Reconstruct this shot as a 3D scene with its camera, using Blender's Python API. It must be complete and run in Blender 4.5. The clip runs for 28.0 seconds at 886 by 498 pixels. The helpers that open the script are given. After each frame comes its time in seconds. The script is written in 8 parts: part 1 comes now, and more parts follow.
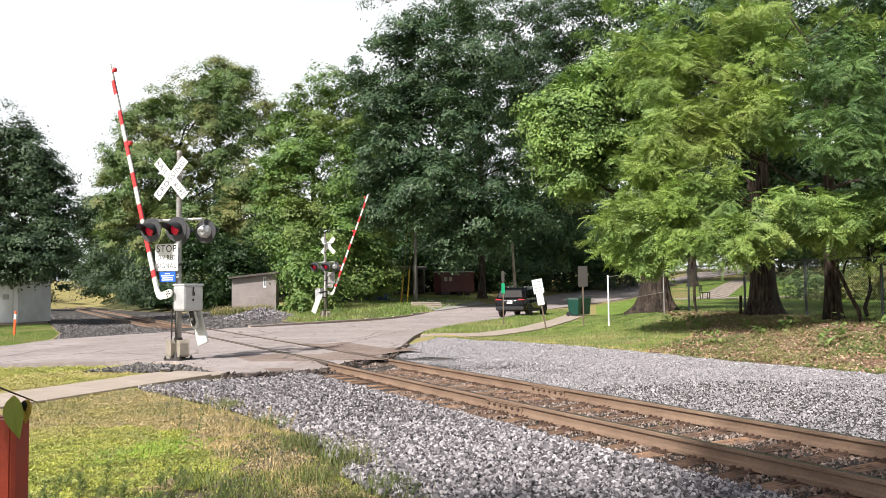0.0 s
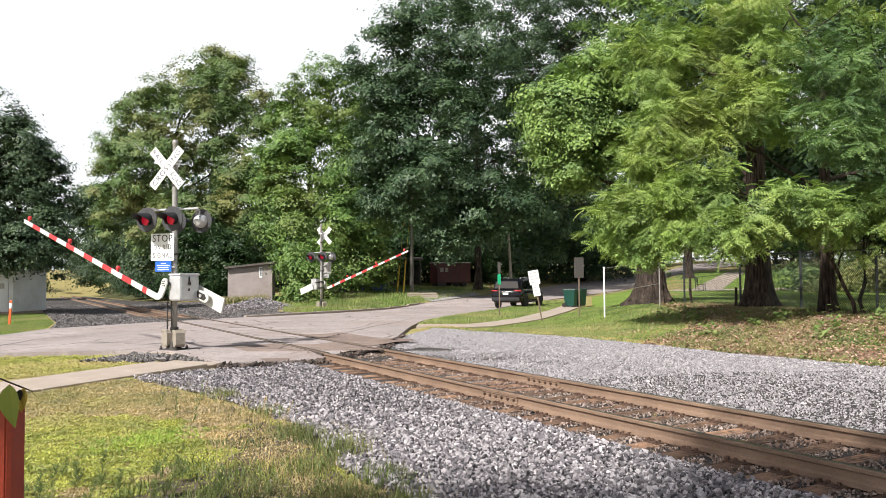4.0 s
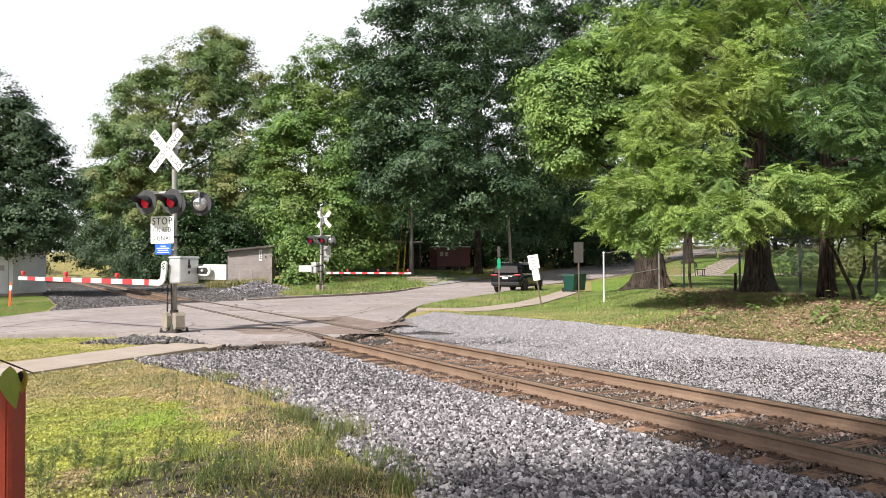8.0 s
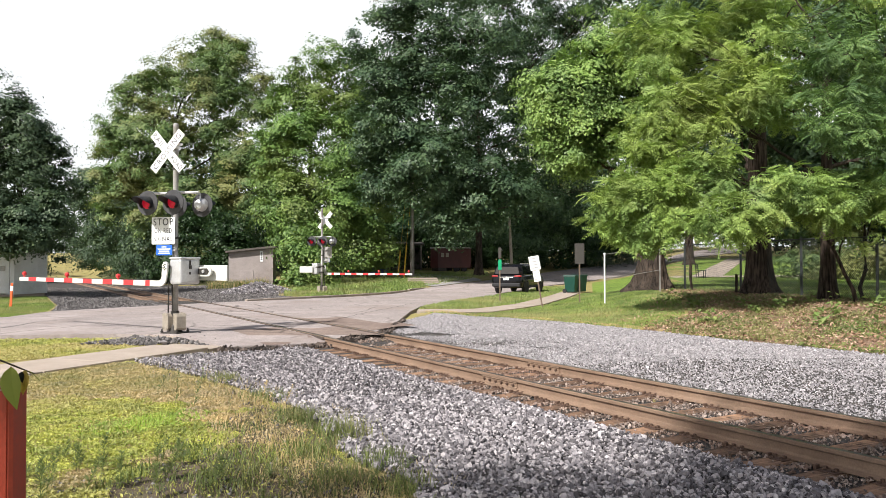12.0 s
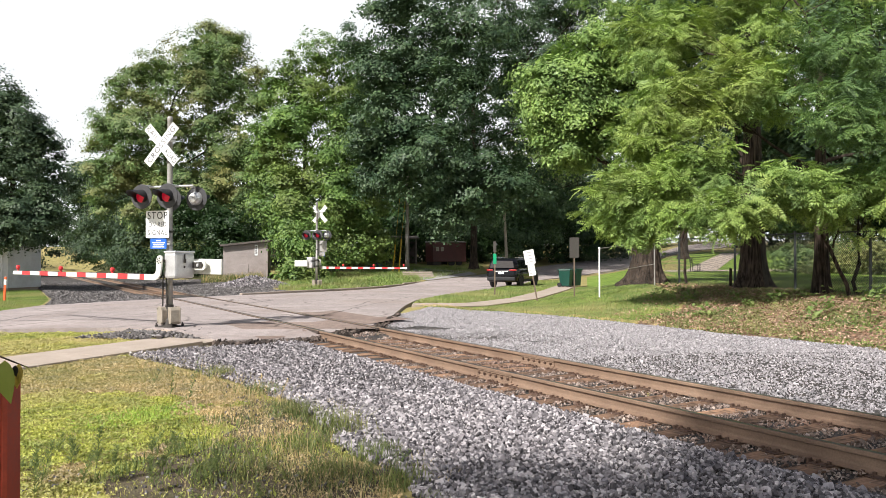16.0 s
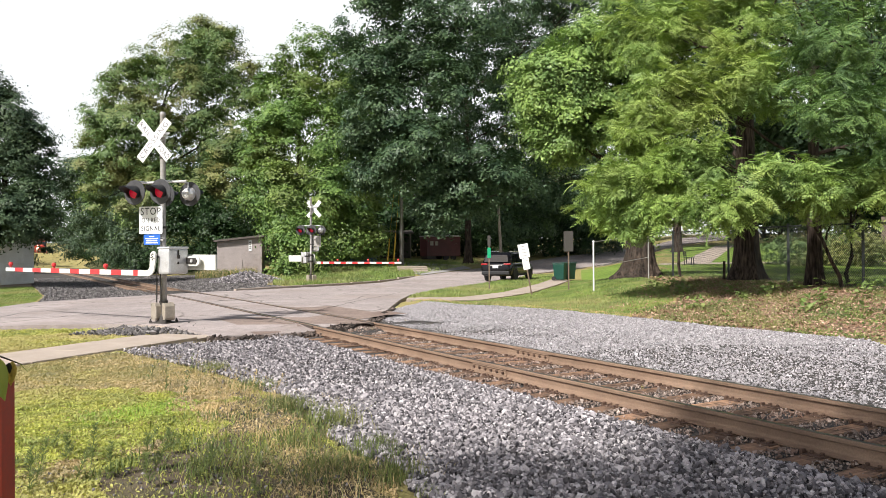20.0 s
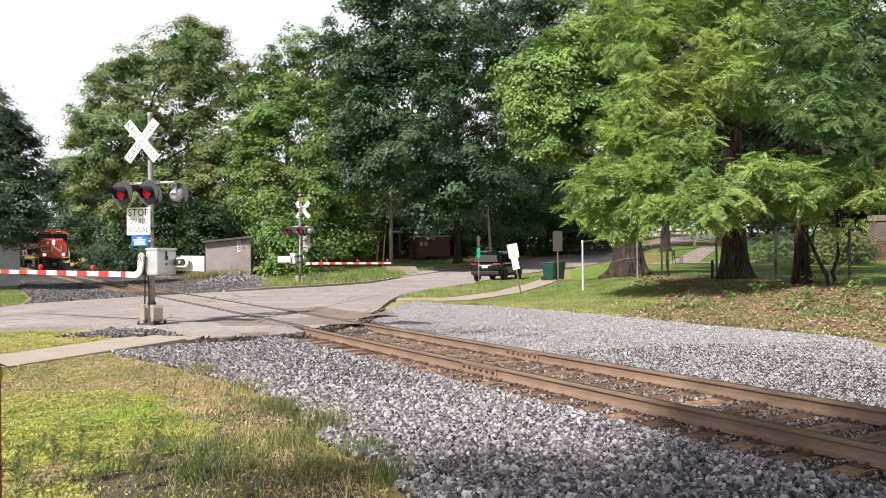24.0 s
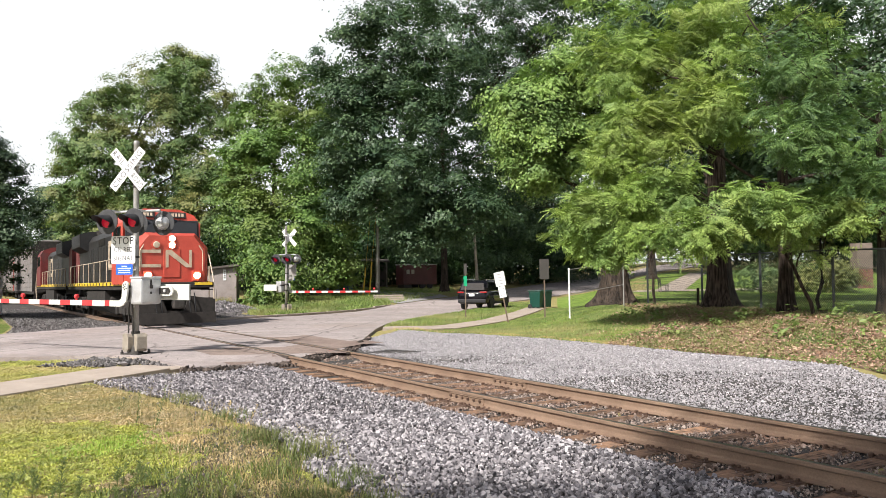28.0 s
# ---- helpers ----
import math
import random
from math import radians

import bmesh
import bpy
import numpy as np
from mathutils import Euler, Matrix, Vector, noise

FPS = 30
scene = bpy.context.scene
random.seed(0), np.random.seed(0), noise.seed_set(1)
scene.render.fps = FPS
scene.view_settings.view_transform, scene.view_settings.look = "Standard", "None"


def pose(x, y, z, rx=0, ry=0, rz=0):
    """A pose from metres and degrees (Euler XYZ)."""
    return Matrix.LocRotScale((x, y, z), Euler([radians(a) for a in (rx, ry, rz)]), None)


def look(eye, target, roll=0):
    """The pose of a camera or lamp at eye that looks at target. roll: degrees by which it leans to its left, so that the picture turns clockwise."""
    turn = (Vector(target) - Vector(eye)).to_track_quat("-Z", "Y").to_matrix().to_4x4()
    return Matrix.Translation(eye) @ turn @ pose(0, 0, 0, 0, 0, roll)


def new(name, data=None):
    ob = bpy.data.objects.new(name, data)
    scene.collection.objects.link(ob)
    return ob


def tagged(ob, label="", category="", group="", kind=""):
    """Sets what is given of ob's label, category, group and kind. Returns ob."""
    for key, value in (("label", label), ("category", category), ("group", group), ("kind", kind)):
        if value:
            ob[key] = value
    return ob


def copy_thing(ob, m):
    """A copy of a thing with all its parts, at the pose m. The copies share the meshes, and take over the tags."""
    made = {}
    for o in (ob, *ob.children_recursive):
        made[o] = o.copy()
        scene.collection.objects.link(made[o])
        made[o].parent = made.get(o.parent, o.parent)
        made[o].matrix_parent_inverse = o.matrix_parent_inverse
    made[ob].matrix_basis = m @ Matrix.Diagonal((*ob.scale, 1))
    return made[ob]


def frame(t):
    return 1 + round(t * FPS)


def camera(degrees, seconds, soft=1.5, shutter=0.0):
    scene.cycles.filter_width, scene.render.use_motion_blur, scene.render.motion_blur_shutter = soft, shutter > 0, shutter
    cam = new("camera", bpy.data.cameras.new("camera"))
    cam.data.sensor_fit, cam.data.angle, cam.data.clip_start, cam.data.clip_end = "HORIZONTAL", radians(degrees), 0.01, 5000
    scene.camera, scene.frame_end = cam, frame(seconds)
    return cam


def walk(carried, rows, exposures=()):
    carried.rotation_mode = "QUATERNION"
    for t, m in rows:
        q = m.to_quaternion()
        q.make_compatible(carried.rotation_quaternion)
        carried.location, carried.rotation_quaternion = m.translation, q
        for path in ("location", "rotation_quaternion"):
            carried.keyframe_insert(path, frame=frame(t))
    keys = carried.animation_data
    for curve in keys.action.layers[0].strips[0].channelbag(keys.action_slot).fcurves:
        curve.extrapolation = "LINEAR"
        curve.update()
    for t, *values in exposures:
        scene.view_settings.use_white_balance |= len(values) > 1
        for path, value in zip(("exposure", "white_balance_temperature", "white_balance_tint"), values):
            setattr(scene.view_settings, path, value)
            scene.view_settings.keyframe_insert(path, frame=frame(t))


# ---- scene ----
ROWS = [
    (0, 93.039, 0.671, 0.312),
    (0.5, 92.910, 0.652, 0.267),
    (1, 92.728, 0.639, 0.141),
    (1.5, 92.640, 0.676, 0.027),
    (2, 92.617, 0.753, -0.037),
    (2.5, 92.565, 0.685, -0.047),
    (3, 92.481, 0.609, -0.011),
    (3.5, 92.440, 0.537, 0.012),
    (5.5, 91.708, 0.271, 0.057),
    (6, 91.450, 0.271, 0.059),
    (6.5, 91.304, 0.286, 0.058),
    (7, 91.251, 0.280, 0.056),
    (7.5, 91.225, 0.176, 0.054),
    (8, 91.160, 0.183, 0.004),
    (8.5, 91.035, 0.157, 0.019),
    (9, 90.879, 0.209, -0.011),
    (9.5, 90.829, 0.212, -0.113),
    (10, 90.907, 0.171, -0.207),
    (10.5, 91.166, 0.130, -0.219),
    (11, 91.303, 0.099, -0.175),
    (11.5, 91.306, 0.109, -0.038),
    (12, 91.238, 0.128, 0.070),
    (12.5, 91.093, 0.102, 0.047),
    (14.5, 90.887, 0.071, -0.165),
    (15, 90.863, -0.014, -0.151),
    (15.5, 90.841, 0.022, -0.195),
    (16, 90.786, 0.080, -0.305),
    (16.5, 90.721, 0.130, -0.419),
    (17, 90.651, 0.153, -0.525),
    (17.5, 90.582, 0.126, -0.544),
    (18, 90.517, 0.182, -0.576),
    (18.5, 90.469, 0.305, -0.609),
    (19, 90.488, 0.381, -0.664),
    (19.5, 90.462, 0.425, -0.698),
    (20, 90.363, 0.401, -0.726),
    (20.5, 90.451, 0.450, -0.774),
    (21, 90.554, 0.466, -0.811),
    (21.5, 90.544, 0.547, -0.908),
    (23.5, 90.242, 0.514, -1.412),
    (24, 90.375, 0.607, -1.514),
    (24.5, 90.569, 0.700, -1.642),
    (25, 90.679, 0.711, -1.750),
    (25.5, 90.766, 0.675, -1.852),
    (26, 90.953, 0.625, -2.023),
    (26.5, 91.412, 0.460, -2.315),
    (27, 91.968, 0.442, -2.495),
    (27.5, 92.322, 0.669, -2.470),
    (28, 92.462, 0.699, -2.496),
]
cam = camera(60.0, 28.0, 0.7)
EYE = 1.6
walk(cam, [(t, pose(0, 0, EYE, rx, ry, rz)) for t, rx, ry, rz in ROWS], [(0, 0.60), (28, 0.60)])

# ---- world and sun: bright hazy sky, soft sun high behind the viewer ----
SUN_EL, SUN_AZ = 44.0, 220.0          # azimuth clockwise from +y
world = bpy.data.worlds.new("world")
scene.world = world
world.use_nodes = True
wn, wl = world.node_tree.nodes, world.node_tree.links
sky = wn.new("ShaderNodeTexSky")
sky.sky_type, sky.sun_disc = "NISHITA", False
sky.sun_elevation, sky.sun_rotation = radians(SUN_EL), radians(SUN_AZ)
sky.air_density, sky.dust_density, sky.ozone_density = 1.0, 4.0, 1.0
haze = wn.new("ShaderNodeMixRGB")
way_up, height = wn.new("ShaderNodeTexCoord"), wn.new("ShaderNodeSeparateXYZ")
thick = wn.new("ShaderNodeMapRange")
thick.inputs[1].default_value, thick.inputs[2].default_value, thick.inputs[3].default_value, thick.inputs[4].default_value = 0.34, 0.55, 0.94, 0.02
wl.new(way_up.outputs["Generated"], height.inputs[0])
wl.new(height.outputs[2], thick.inputs[0])
wl.new(thick.outputs[0], haze.inputs[0])
haze.inputs[2].default_value = (11.3, 11.6, 11.9, 1)
wl.new(sky.outputs[0], haze.inputs[1])
wl.new(haze.outputs[0], wn["Background"].inputs[0])
wn["Background"].inputs[1].default_value = 0.065
sun = new("sun", bpy.data.lights.new("sun", "SUN"))
sun.data.energy, sun.data.angle, sun.data.color = 5.0, radians(2.5), (1.0, 0.965, 0.92)
sa, se = radians(SUN_AZ), radians(SUN_EL)
SUN_DIR = Vector((math.sin(sa) * math.cos(se), math.cos(sa) * math.cos(se), math.sin(se)))
sun.matrix_world = look(SUN_DIR * 100, (0, 0, 0))


# ---- materials ----
def nodes_of(name, rough=0.7, metal=0.0, spec=0.4):
    m = bpy.data.materials.new(name)
    m.use_nodes = True
    n, l = m.node_tree.nodes, m.node_tree.links
    b = n["Principled BSDF"]
    b.inputs["Roughness"].default_value = rough
    b.inputs["Metallic"].default_value = metal
    b.inputs["Specular IOR Level"].default_value = spec
    return m, n, l, b


def ramp(n, l, fac, stops):
    r = n.new("ShaderNodeValToRGB")
    e = r.color_ramp.elements
    while len(e) > 1:
        e.remove(e[-1])
    e[0].position, e[0].color = stops[0][0], (*stops[0][1], 1)
    for p, c in stops[1:]:
        e.new(p).color = (*c, 1)
    l.new(fac, r.inputs[0])
    return r.outputs[0]


def tex(n, l, scale, detail=4.0, rough=0.6, kind="noise", coords="Object"):
    tc = n.new("ShaderNodeTexCoord")
    t = n.new("ShaderNodeTexNoise" if kind == "noise" else "ShaderNodeTexVoronoi")
    t.inputs["Scale"].default_value = scale
    if kind == "noise":
        t.inputs["Detail"].default_value, t.inputs["Roughness"].default_value = detail, rough
    l.new(tc.outputs[coords], t.inputs["Vector"])
    return t


def mix(n, l, fac, a, b, mode="MIX"):
    m = n.new("ShaderNodeMixRGB")
    m.blend_type = mode
    for i, v in ((0, fac), (1, a), (2, b)):
        if isinstance(v, (int, float)):
            m.inputs[i].default_value = v
        elif isinstance(v, tuple):
            m.inputs[i].default_value = (*v, 1)
        else:
            l.new(v, m.inputs[i])
    return m.outputs[0]


def bump(n, l, b, height, strength=0.4, dist=0.02):
    k = n.new("ShaderNodeBump")
    k.inputs["Strength"].default_value, k.inputs["Distance"].default_value = strength, dist
    l.new(height, k.inputs["Height"])
    l.new(k.outputs[0], b.inputs["Normal"])


def surface(name, dark, light, scale=3.0, fine=40.0, rough=0.7, metal=0.0, relief=0.3, dist=0.01, stain=None, spec=0.4, amount=0.5):
    """A weathered surface: two scales of colour, optional stains, fine relief."""
    m, n, l, b = nodes_of(name, rough, metal, spec)
    big, small = tex(n, l, scale, 5), tex(n, l, fine, 3)
    c = ramp(n, l, big.outputs[0], [(0.32, dark), (0.68, light)])
    c = mix(n, l, 0.30, c, ramp(n, l, small.outputs[0], [(0.3, tuple(v * 0.55 for v in dark)), (0.7, tuple(min(1, v * 1.3) for v in light))]))
    if stain:
        s = tex(n, l, scale * 0.45, 6, 0.7)
        c = mix(n, l, ramp(n, l, s.outputs[0], [(0.50, (0, 0, 0)), (0.68, (amount,) * 3)]), c, stain)
    l.new(c, b.inputs["Base Color"])
    l.new(ramp(n, l, small.outputs[0], [(0.2, (rough * 0.8,) * 3), (0.8, (min(1, rough * 1.2),) * 3)]), b.inputs["Roughness"])
    if relief:
        bump(n, l, b, small.outputs[0], relief, dist)
    return m


def asphalt(name, dark, light, stain, crack):
    """Worn asphalt: speckled grit, brown stains, paler wheel tracks, a net of fine cracks."""
    m, n, l, b = nodes_of(name, 0.9, 0, 0.25)
    big, grit, mid = tex(n, l, 0.42, 6, 0.65), tex(n, l, 70, 3, 0.8), tex(n, l, 4.5, 5, 0.7)
    c = ramp(n, l, big.outputs[0], [(0.30, dark), (0.70, light)])
    c = mix(n, l, 0.55, c, mix(n, l, 1.0, c, ramp(n, l, mid.outputs[0], [(0.28, (0.62, 0.60, 0.58)), (0.72, (1.30, 1.28, 1.25))]), "MULTIPLY"))
    c = mix(n, l, 0.60, c, mix(n, l, 1.0, c, ramp(n, l, grit.outputs[0], [(0.30, (0.45, 0.44, 0.43)), (0.70, (1.55, 1.52, 1.50))]), "MULTIPLY"))
    s = tex(n, l, 0.23, 6, 0.72)
    c = mix(n, l, ramp(n, l, s.outputs[0], [(0.50, (0, 0, 0)), (0.66, (0.65,) * 3)]), c, stain)
    tc, wob = n.new("ShaderNodeTexCoord"), tex(n, l, 1.3, 4)
    v = n.new("ShaderNodeTexVoronoi")
    v.feature = "DISTANCE_TO_EDGE"
    v.inputs["Scale"].default_value = 0.38
    l.new(mix(n, l, 0.35, tc.outputs["Object"], wob.outputs[1], "ADD"), v.inputs["Vector"])
    line = ramp(n, l, v.outputs["Distance"], [(0.0, (0.85,) * 3), (0.010, (0.5,) * 3), (0.022, (0, 0, 0))])
    c = mix(n, l, mix(n, l, 1.0, line, ramp(n, l, big.outputs[0], [(0.42, (0, 0, 0)), (0.56, (1, 1, 1))]), "MULTIPLY"), c, crack)
    l.new(c, b.inputs["Base Color"])
    bump(n, l, b, grit.outputs[0], 0.5, 0.008)
    return m


def leaf_mat(name, dark, mid, light, yellow=None, share=0.1, spread=0.75, patch=0.8):
    """Leaves: a little difference from leaf to leaf, more from bough to bough, some turning yellow."""
    m, n, l, b = nodes_of(name, 0.5, 0.0, 0.3)
    g = n.new("ShaderNodeNewGeometry")
    dk, lt = (tuple(q + (p - q) * spread for p, q in zip(e, mid)) for e in (dark, light))
    c = ramp(n, l, g.outputs["Random Per Island"], [(0.0, dk), (0.5, mid), (1.0, lt)])
    big = tex(n, l, 0.22, 4)
    var = tex(n, l, patch, 3)
    c = mix(n, l, 1.0, c, ramp(n, l, var.outputs[0], [(0.34, (0.66, 0.70, 0.76)), (0.66, (1.30, 1.22, 1.05))]), "MULTIPLY")
    if yellow:
        c = mix(n, l, ramp(n, l, big.outputs[0], [(0.46, (0, 0, 0)), (0.64, (share,) * 3)]), c, yellow)
    l.new(c, b.inputs["Base Color"])
    t = n.new("ShaderNodeBsdfTranslucent")
    l.new(mix(n, l, 1.0, c, (1.15, 1.3, 0.7), "MULTIPLY"), t.inputs["Color"])
    s = n.new("ShaderNodeMixShader")
    s.inputs[0].default_value = 0.2
    l.new(b.outputs[0], s.inputs[1]), l.new(t.outputs[0], s.inputs[2])
    l.new(s.outputs[0], n["Material Output"].inputs["Surface"])
    return m


def plain(name, colour, rough=0.5, metal=0.0, wear=0.12, scale=14.0):
    return surface(name, tuple(v * (1 - wear) for v in colour), tuple(min(1, v * (1 + wear)) for v in colour), scale, scale * 9, rough, metal, 0.12, 0.003)


def glow(name, colour, strength):
    m, n, l, b = nodes_of(name, 0.3)
    b.inputs["Base Color"].default_value = (*colour, 1)
    b.inputs["Emission Color"].default_value = (*colour, 1)
    b.inputs["Emission Strength"].default_value = strength
    return m


# ---- mesh helpers ----
def obj(name, bm, mat, parent=None, label="", at=None, smooth=False):
    me = bpy.data.meshes.new(name)
    bm.normal_update()
    if smooth:
        for f in bm.faces:
            f.smooth = True
    bm.to_mesh(me)
    bm.free()
    for k in (mat if isinstance(mat, (list, tuple)) else [mat]):
        me.materials.append(k)
    ob = new(name, me)
    if parent:
        ob.parent = parent
    if at is not None:
        ob.matrix_basis = at
    if label:
        ob["label"] = label
    return ob


def part(name, bm, mat, parent, label="", at=None, smooth=False):
    return obj(name, bm, mat, parent, label, at, smooth)


def thing(name, at, label, category, group="", kind=""):
    e = new(name)
    e.empty_display_size = 0.2
    e.matrix_basis = at
    return tagged(e, label, category, group, kind)


def box(bm, x0, x1, y0, y1, z0, z1, bev=0.0, m=None, mi=0):
    """A box with bevelled edges."""
    vs = bmesh.ops.create_cube(bm, size=1, matrix=Matrix.LocRotScale(((x0 + x1) / 2, (y0 + y1) / 2, (z0 + z1) / 2), None, (x1 - x0, y1 - y0, z1 - z0)))["verts"]
    fs = {f for v in vs for f in v.link_faces}
    if bev:
        es = {e for v in vs for e in v.link_edges}
        r = bmesh.ops.bevel(bm, geom=list(es), offset=bev, segments=2, affect="EDGES", profile=0.5)
        fs |= set(r["faces"])
        fs = {f for f in fs if f.is_valid}
        vs = list({v for f in fs for v in f.verts})
    for f in fs:
        f.material_index = mi
    if m is not None:
        bmesh.ops.transform(bm, matrix=m, verts=vs)
    return vs


def tube(bm, a, b, r0, r1=None, seg=10, caps=True, mi=0):
    """A round bar from a to b."""
    a, b = Vector(a), Vector(b)
    d = b - a
    q = d.to_track_quat("Z", "Y").to_matrix().to_4x4()
    r = bmesh.ops.create_cone(bm, cap_ends=caps, segments=seg, radius1=r0, radius2=r0 if r1 is None else r1, depth=d.length, matrix=Matrix.Translation((a + b) / 2) @ q)
    for f in {f for v in r["verts"] for f in v.link_faces}:
        f.material_index = mi
    return r["verts"]


def prism(bm, pts, axis, lo, hi, mi=0):
    """A flat outline (u, v) pushed from lo to hi along an axis."""
    def put(u, v, w):
        return {"x": (w, u, v), "y": (u, w, v), "z": (u, v, w)}[axis]
    a = [bm.verts.new(put(u, v, lo)) for u, v in pts]
    b = [bm.verts.new(put(u, v, hi)) for u, v in pts]
    k = len(pts)
    fs = [bm.faces.new(a), bm.faces.new(b[::-1])]
    for i in range(k):
        fs.append(bm.faces.new((a[i], b[i], b[(i + 1) % k], a[(i + 1) % k])))
    for f in fs:
        f.material_index = mi
    bmesh.ops.recalc_face_normals(bm, faces=fs)
    return a + b


def lathe(bm, prof, seg=16, m=None, mi=0):
    """Radius and height pairs spun round z."""
    rings = [[bm.verts.new((r * math.cos(2 * math.pi * i / seg), r * math.sin(2 * math.pi * i / seg), z)) for i in range(seg)] for r, z in prof]
    fs = []
    for a, b in zip(rings, rings[1:]):
        for i in range(seg):
            fs.append(bm.faces.new((a[i], a[(i + 1) % seg], b[(i + 1) % seg], b[i])))
    fs.append(bm.faces.new(rings[0][::-1]))
    fs.append(bm.faces.new(rings[-1]))
    vs = [v for r in rings for v in r]
    for f in fs:
        f.material_index = mi
    if m is not None:
        bmesh.ops.transform(bm, matrix=m, verts=vs)
    bmesh.ops.recalc_face_normals(bm, faces=fs)
    return vs


def raw(name, verts, faces, mat, parent=None, label="", smooth=False):
    """A mesh from arrays; faces all have the same number of corners."""
    me = bpy.data.meshes.new(name)
    verts, faces = np.asarray(verts, np.float32), np.asarray(faces, np.int32)
    k = faces.shape[1]
    me.vertices.add(len(verts))
    me.vertices.foreach_set("co", verts.ravel())
    me.loops.add(faces.size)
    me.loops.foreach_set("vertex_index", faces.ravel())
    me.polygons.add(len(faces))
    me.polygons.foreach_set("loop_start", np.arange(0, faces.size, k, dtype=np.int32))
    me.polygons.foreach_set("loop_total", np.full(len(faces), k, np.int32))
    me.update(calc_edges=True)
    me.polygons.foreach_set("use_smooth", np.full(len(faces), smooth))
    me.materials.append(mat)
    ob = new(name, me)
    ob.parent = parent
    if label:
        ob["label"] = label
    return ob


# ---- lie of the land: z = 0 at the rail tops ----
TDIR = Vector((-0.4965, 0.868, 0))           # along the track, away
TNOR = Vector((0.868, 0.4965, 0))            # across it, to the far side
TORG = Vector((1.0, 12.44, 0))


def track_sq(x, y):
    dx, dy = x - TORG.x, y - TORG.y
    return dx * TDIR.x + dy * TDIR.y, dx * TNOR.x + dy * TNOR.y


def on_track(s, q, z=0.0):
    p = TORG + TDIR * s + TNOR * q
    return Vector((p.x, p.y, z))


def smooth(a, b, v):
    t = min(1.0, max(0.0, (v - a) / (b - a)))
    return t * t * (3 - 2 * t)


def path_right(y):
    return 1.8 + 0.345 * (y - 27.8)


def road_edge(y):
    for (y0, x0), (y1, x1) in zip(ROAD_EDGE, ROAD_EDGE[1:]):
        if y <= y1:
            return x0 + (x1 - x0) * (y - y0) / (y1 - y0)
    return ROAD_EDGE[-1][1]


ROAD_EDGE = [(18.8, -1.66), (22.3, -1.35), (27.0, -1.2), (30.8, -0.9), (35.7, 0.42), (42.8, 3.1), (52.5, 6.6)]


def land(x, y):
    s, q = track_sq(x, y)
    z = -0.12
    if y > 40:
        up = 0.045 * (y - 47 + 4 * math.exp(-(y - 40) / 5)) if y > 47 else 0.045 * 4 * math.exp(-(7) / 5) * smooth(40, 47, y)
        z += up * smooth(4, 14, abs(q)) * (1 if y < 150 else 150 / y)
    z += 0.62 * smooth(7.2, 17, q) * smooth(0.5, 5.5, x - path_right(y))
    if 18.8 < y < 46 and x > -2:
        e = x - (road_edge(y))
        z += 0.08 * smooth(0.02, 0.2, e) * (1 - smooth(1.0, 2.5, e)) * smooth(1.3, 1.9, q)
    z -= 0.10 * smooth(4.6, 2.2, abs(q)) * (1 - smooth(17.0, 18.2, y) * (1 - smooth(37, 39, y)))
    return z


def inside(x, y, poly):
    hit = False
    for (x0, y0), (x1, y1) in zip(poly, poly[1:] + poly[:1]):
        if (y0 > y) != (y1 > y) and x < (x1 - x0) * (y - y0) / (y1 - y0) + x0:
            hit = not hit
    return hit


def wobble(poly, step, amp):
    """An outline with its straight runs broken into uneven bays."""
    out = []
    for (x0, y0), (x1, y1) in zip(poly, poly[1:] + poly[:1]):
        n = max(1, min(60, int(math.hypot(x1 - x0, y1 - y0) / step)))
        for i in range(n):
            x, y = x0 + (x1 - x0) * i / n, y0 + (y1 - y0) * i / n
            k = amp if i else amp * 0.4
            out.append((x + k * noise.noise((x * 1.9, y * 1.9, 2.0)), y + k * noise.noise((x * 1.9, y * 1.9, 7.0))))
    return out


def sheet(name, poly, lift, mat, step, label, category, thick=0.0, rough=0.0, parent=None):
    """A draped sheet over an outline, with a skirt."""
    bm = bmesh.new()
    f = bm.faces.new([bm.verts.new((x, y, 0)) for x, y in poly])
    xs, ys = [p[0] for p in poly], [p[1] for p in poly]
    for lo, hi, ax in ((min(xs), max(xs), 0), (min(ys), max(ys), 1)):
        v = lo + step
        while v < hi:
            co, no = [0, 0, 0], [0, 0, 0]
            co[ax], no[ax] = v, 1
            bmesh.ops.bisect_plane(bm, geom=bm.verts[:] + bm.edges[:] + bm.faces[:], plane_co=co, plane_no=no)
            v += step * (1 if v < 45 else 4)
    for v in bm.verts:
        v.co.z = land(v.co.x, v.co.y) + (lift(v.co.x, v.co.y) if callable(lift) else lift)
        if rough:
            v.co.z += rough * (noise.noise((v.co.x * 1.7, v.co.y * 1.7, 3.1)) + 0.6 * noise.noise((v.co.x * 5, v.co.y * 5, 8.0)))
    if thick:
        es = [e for e in bm.edges if e.is_boundary]
        r = bmesh.ops.extrude_edge_only(bm, edges=es)
        for v in r["geom"]:
            if isinstance(v, bmesh.types.BMVert):
                v.co.z -= thick
    bmesh.ops.recalc_face_normals(bm, faces=bm.faces)
    if sum(f.normal.z for f in bm.faces) < 0:
        bmesh.ops.reverse_faces(bm, faces=bm.faces)
    ob = obj(name, bm, mat, parent)
    if not parent:
        tagged(ob, label, category, kind="structure")
    return ob


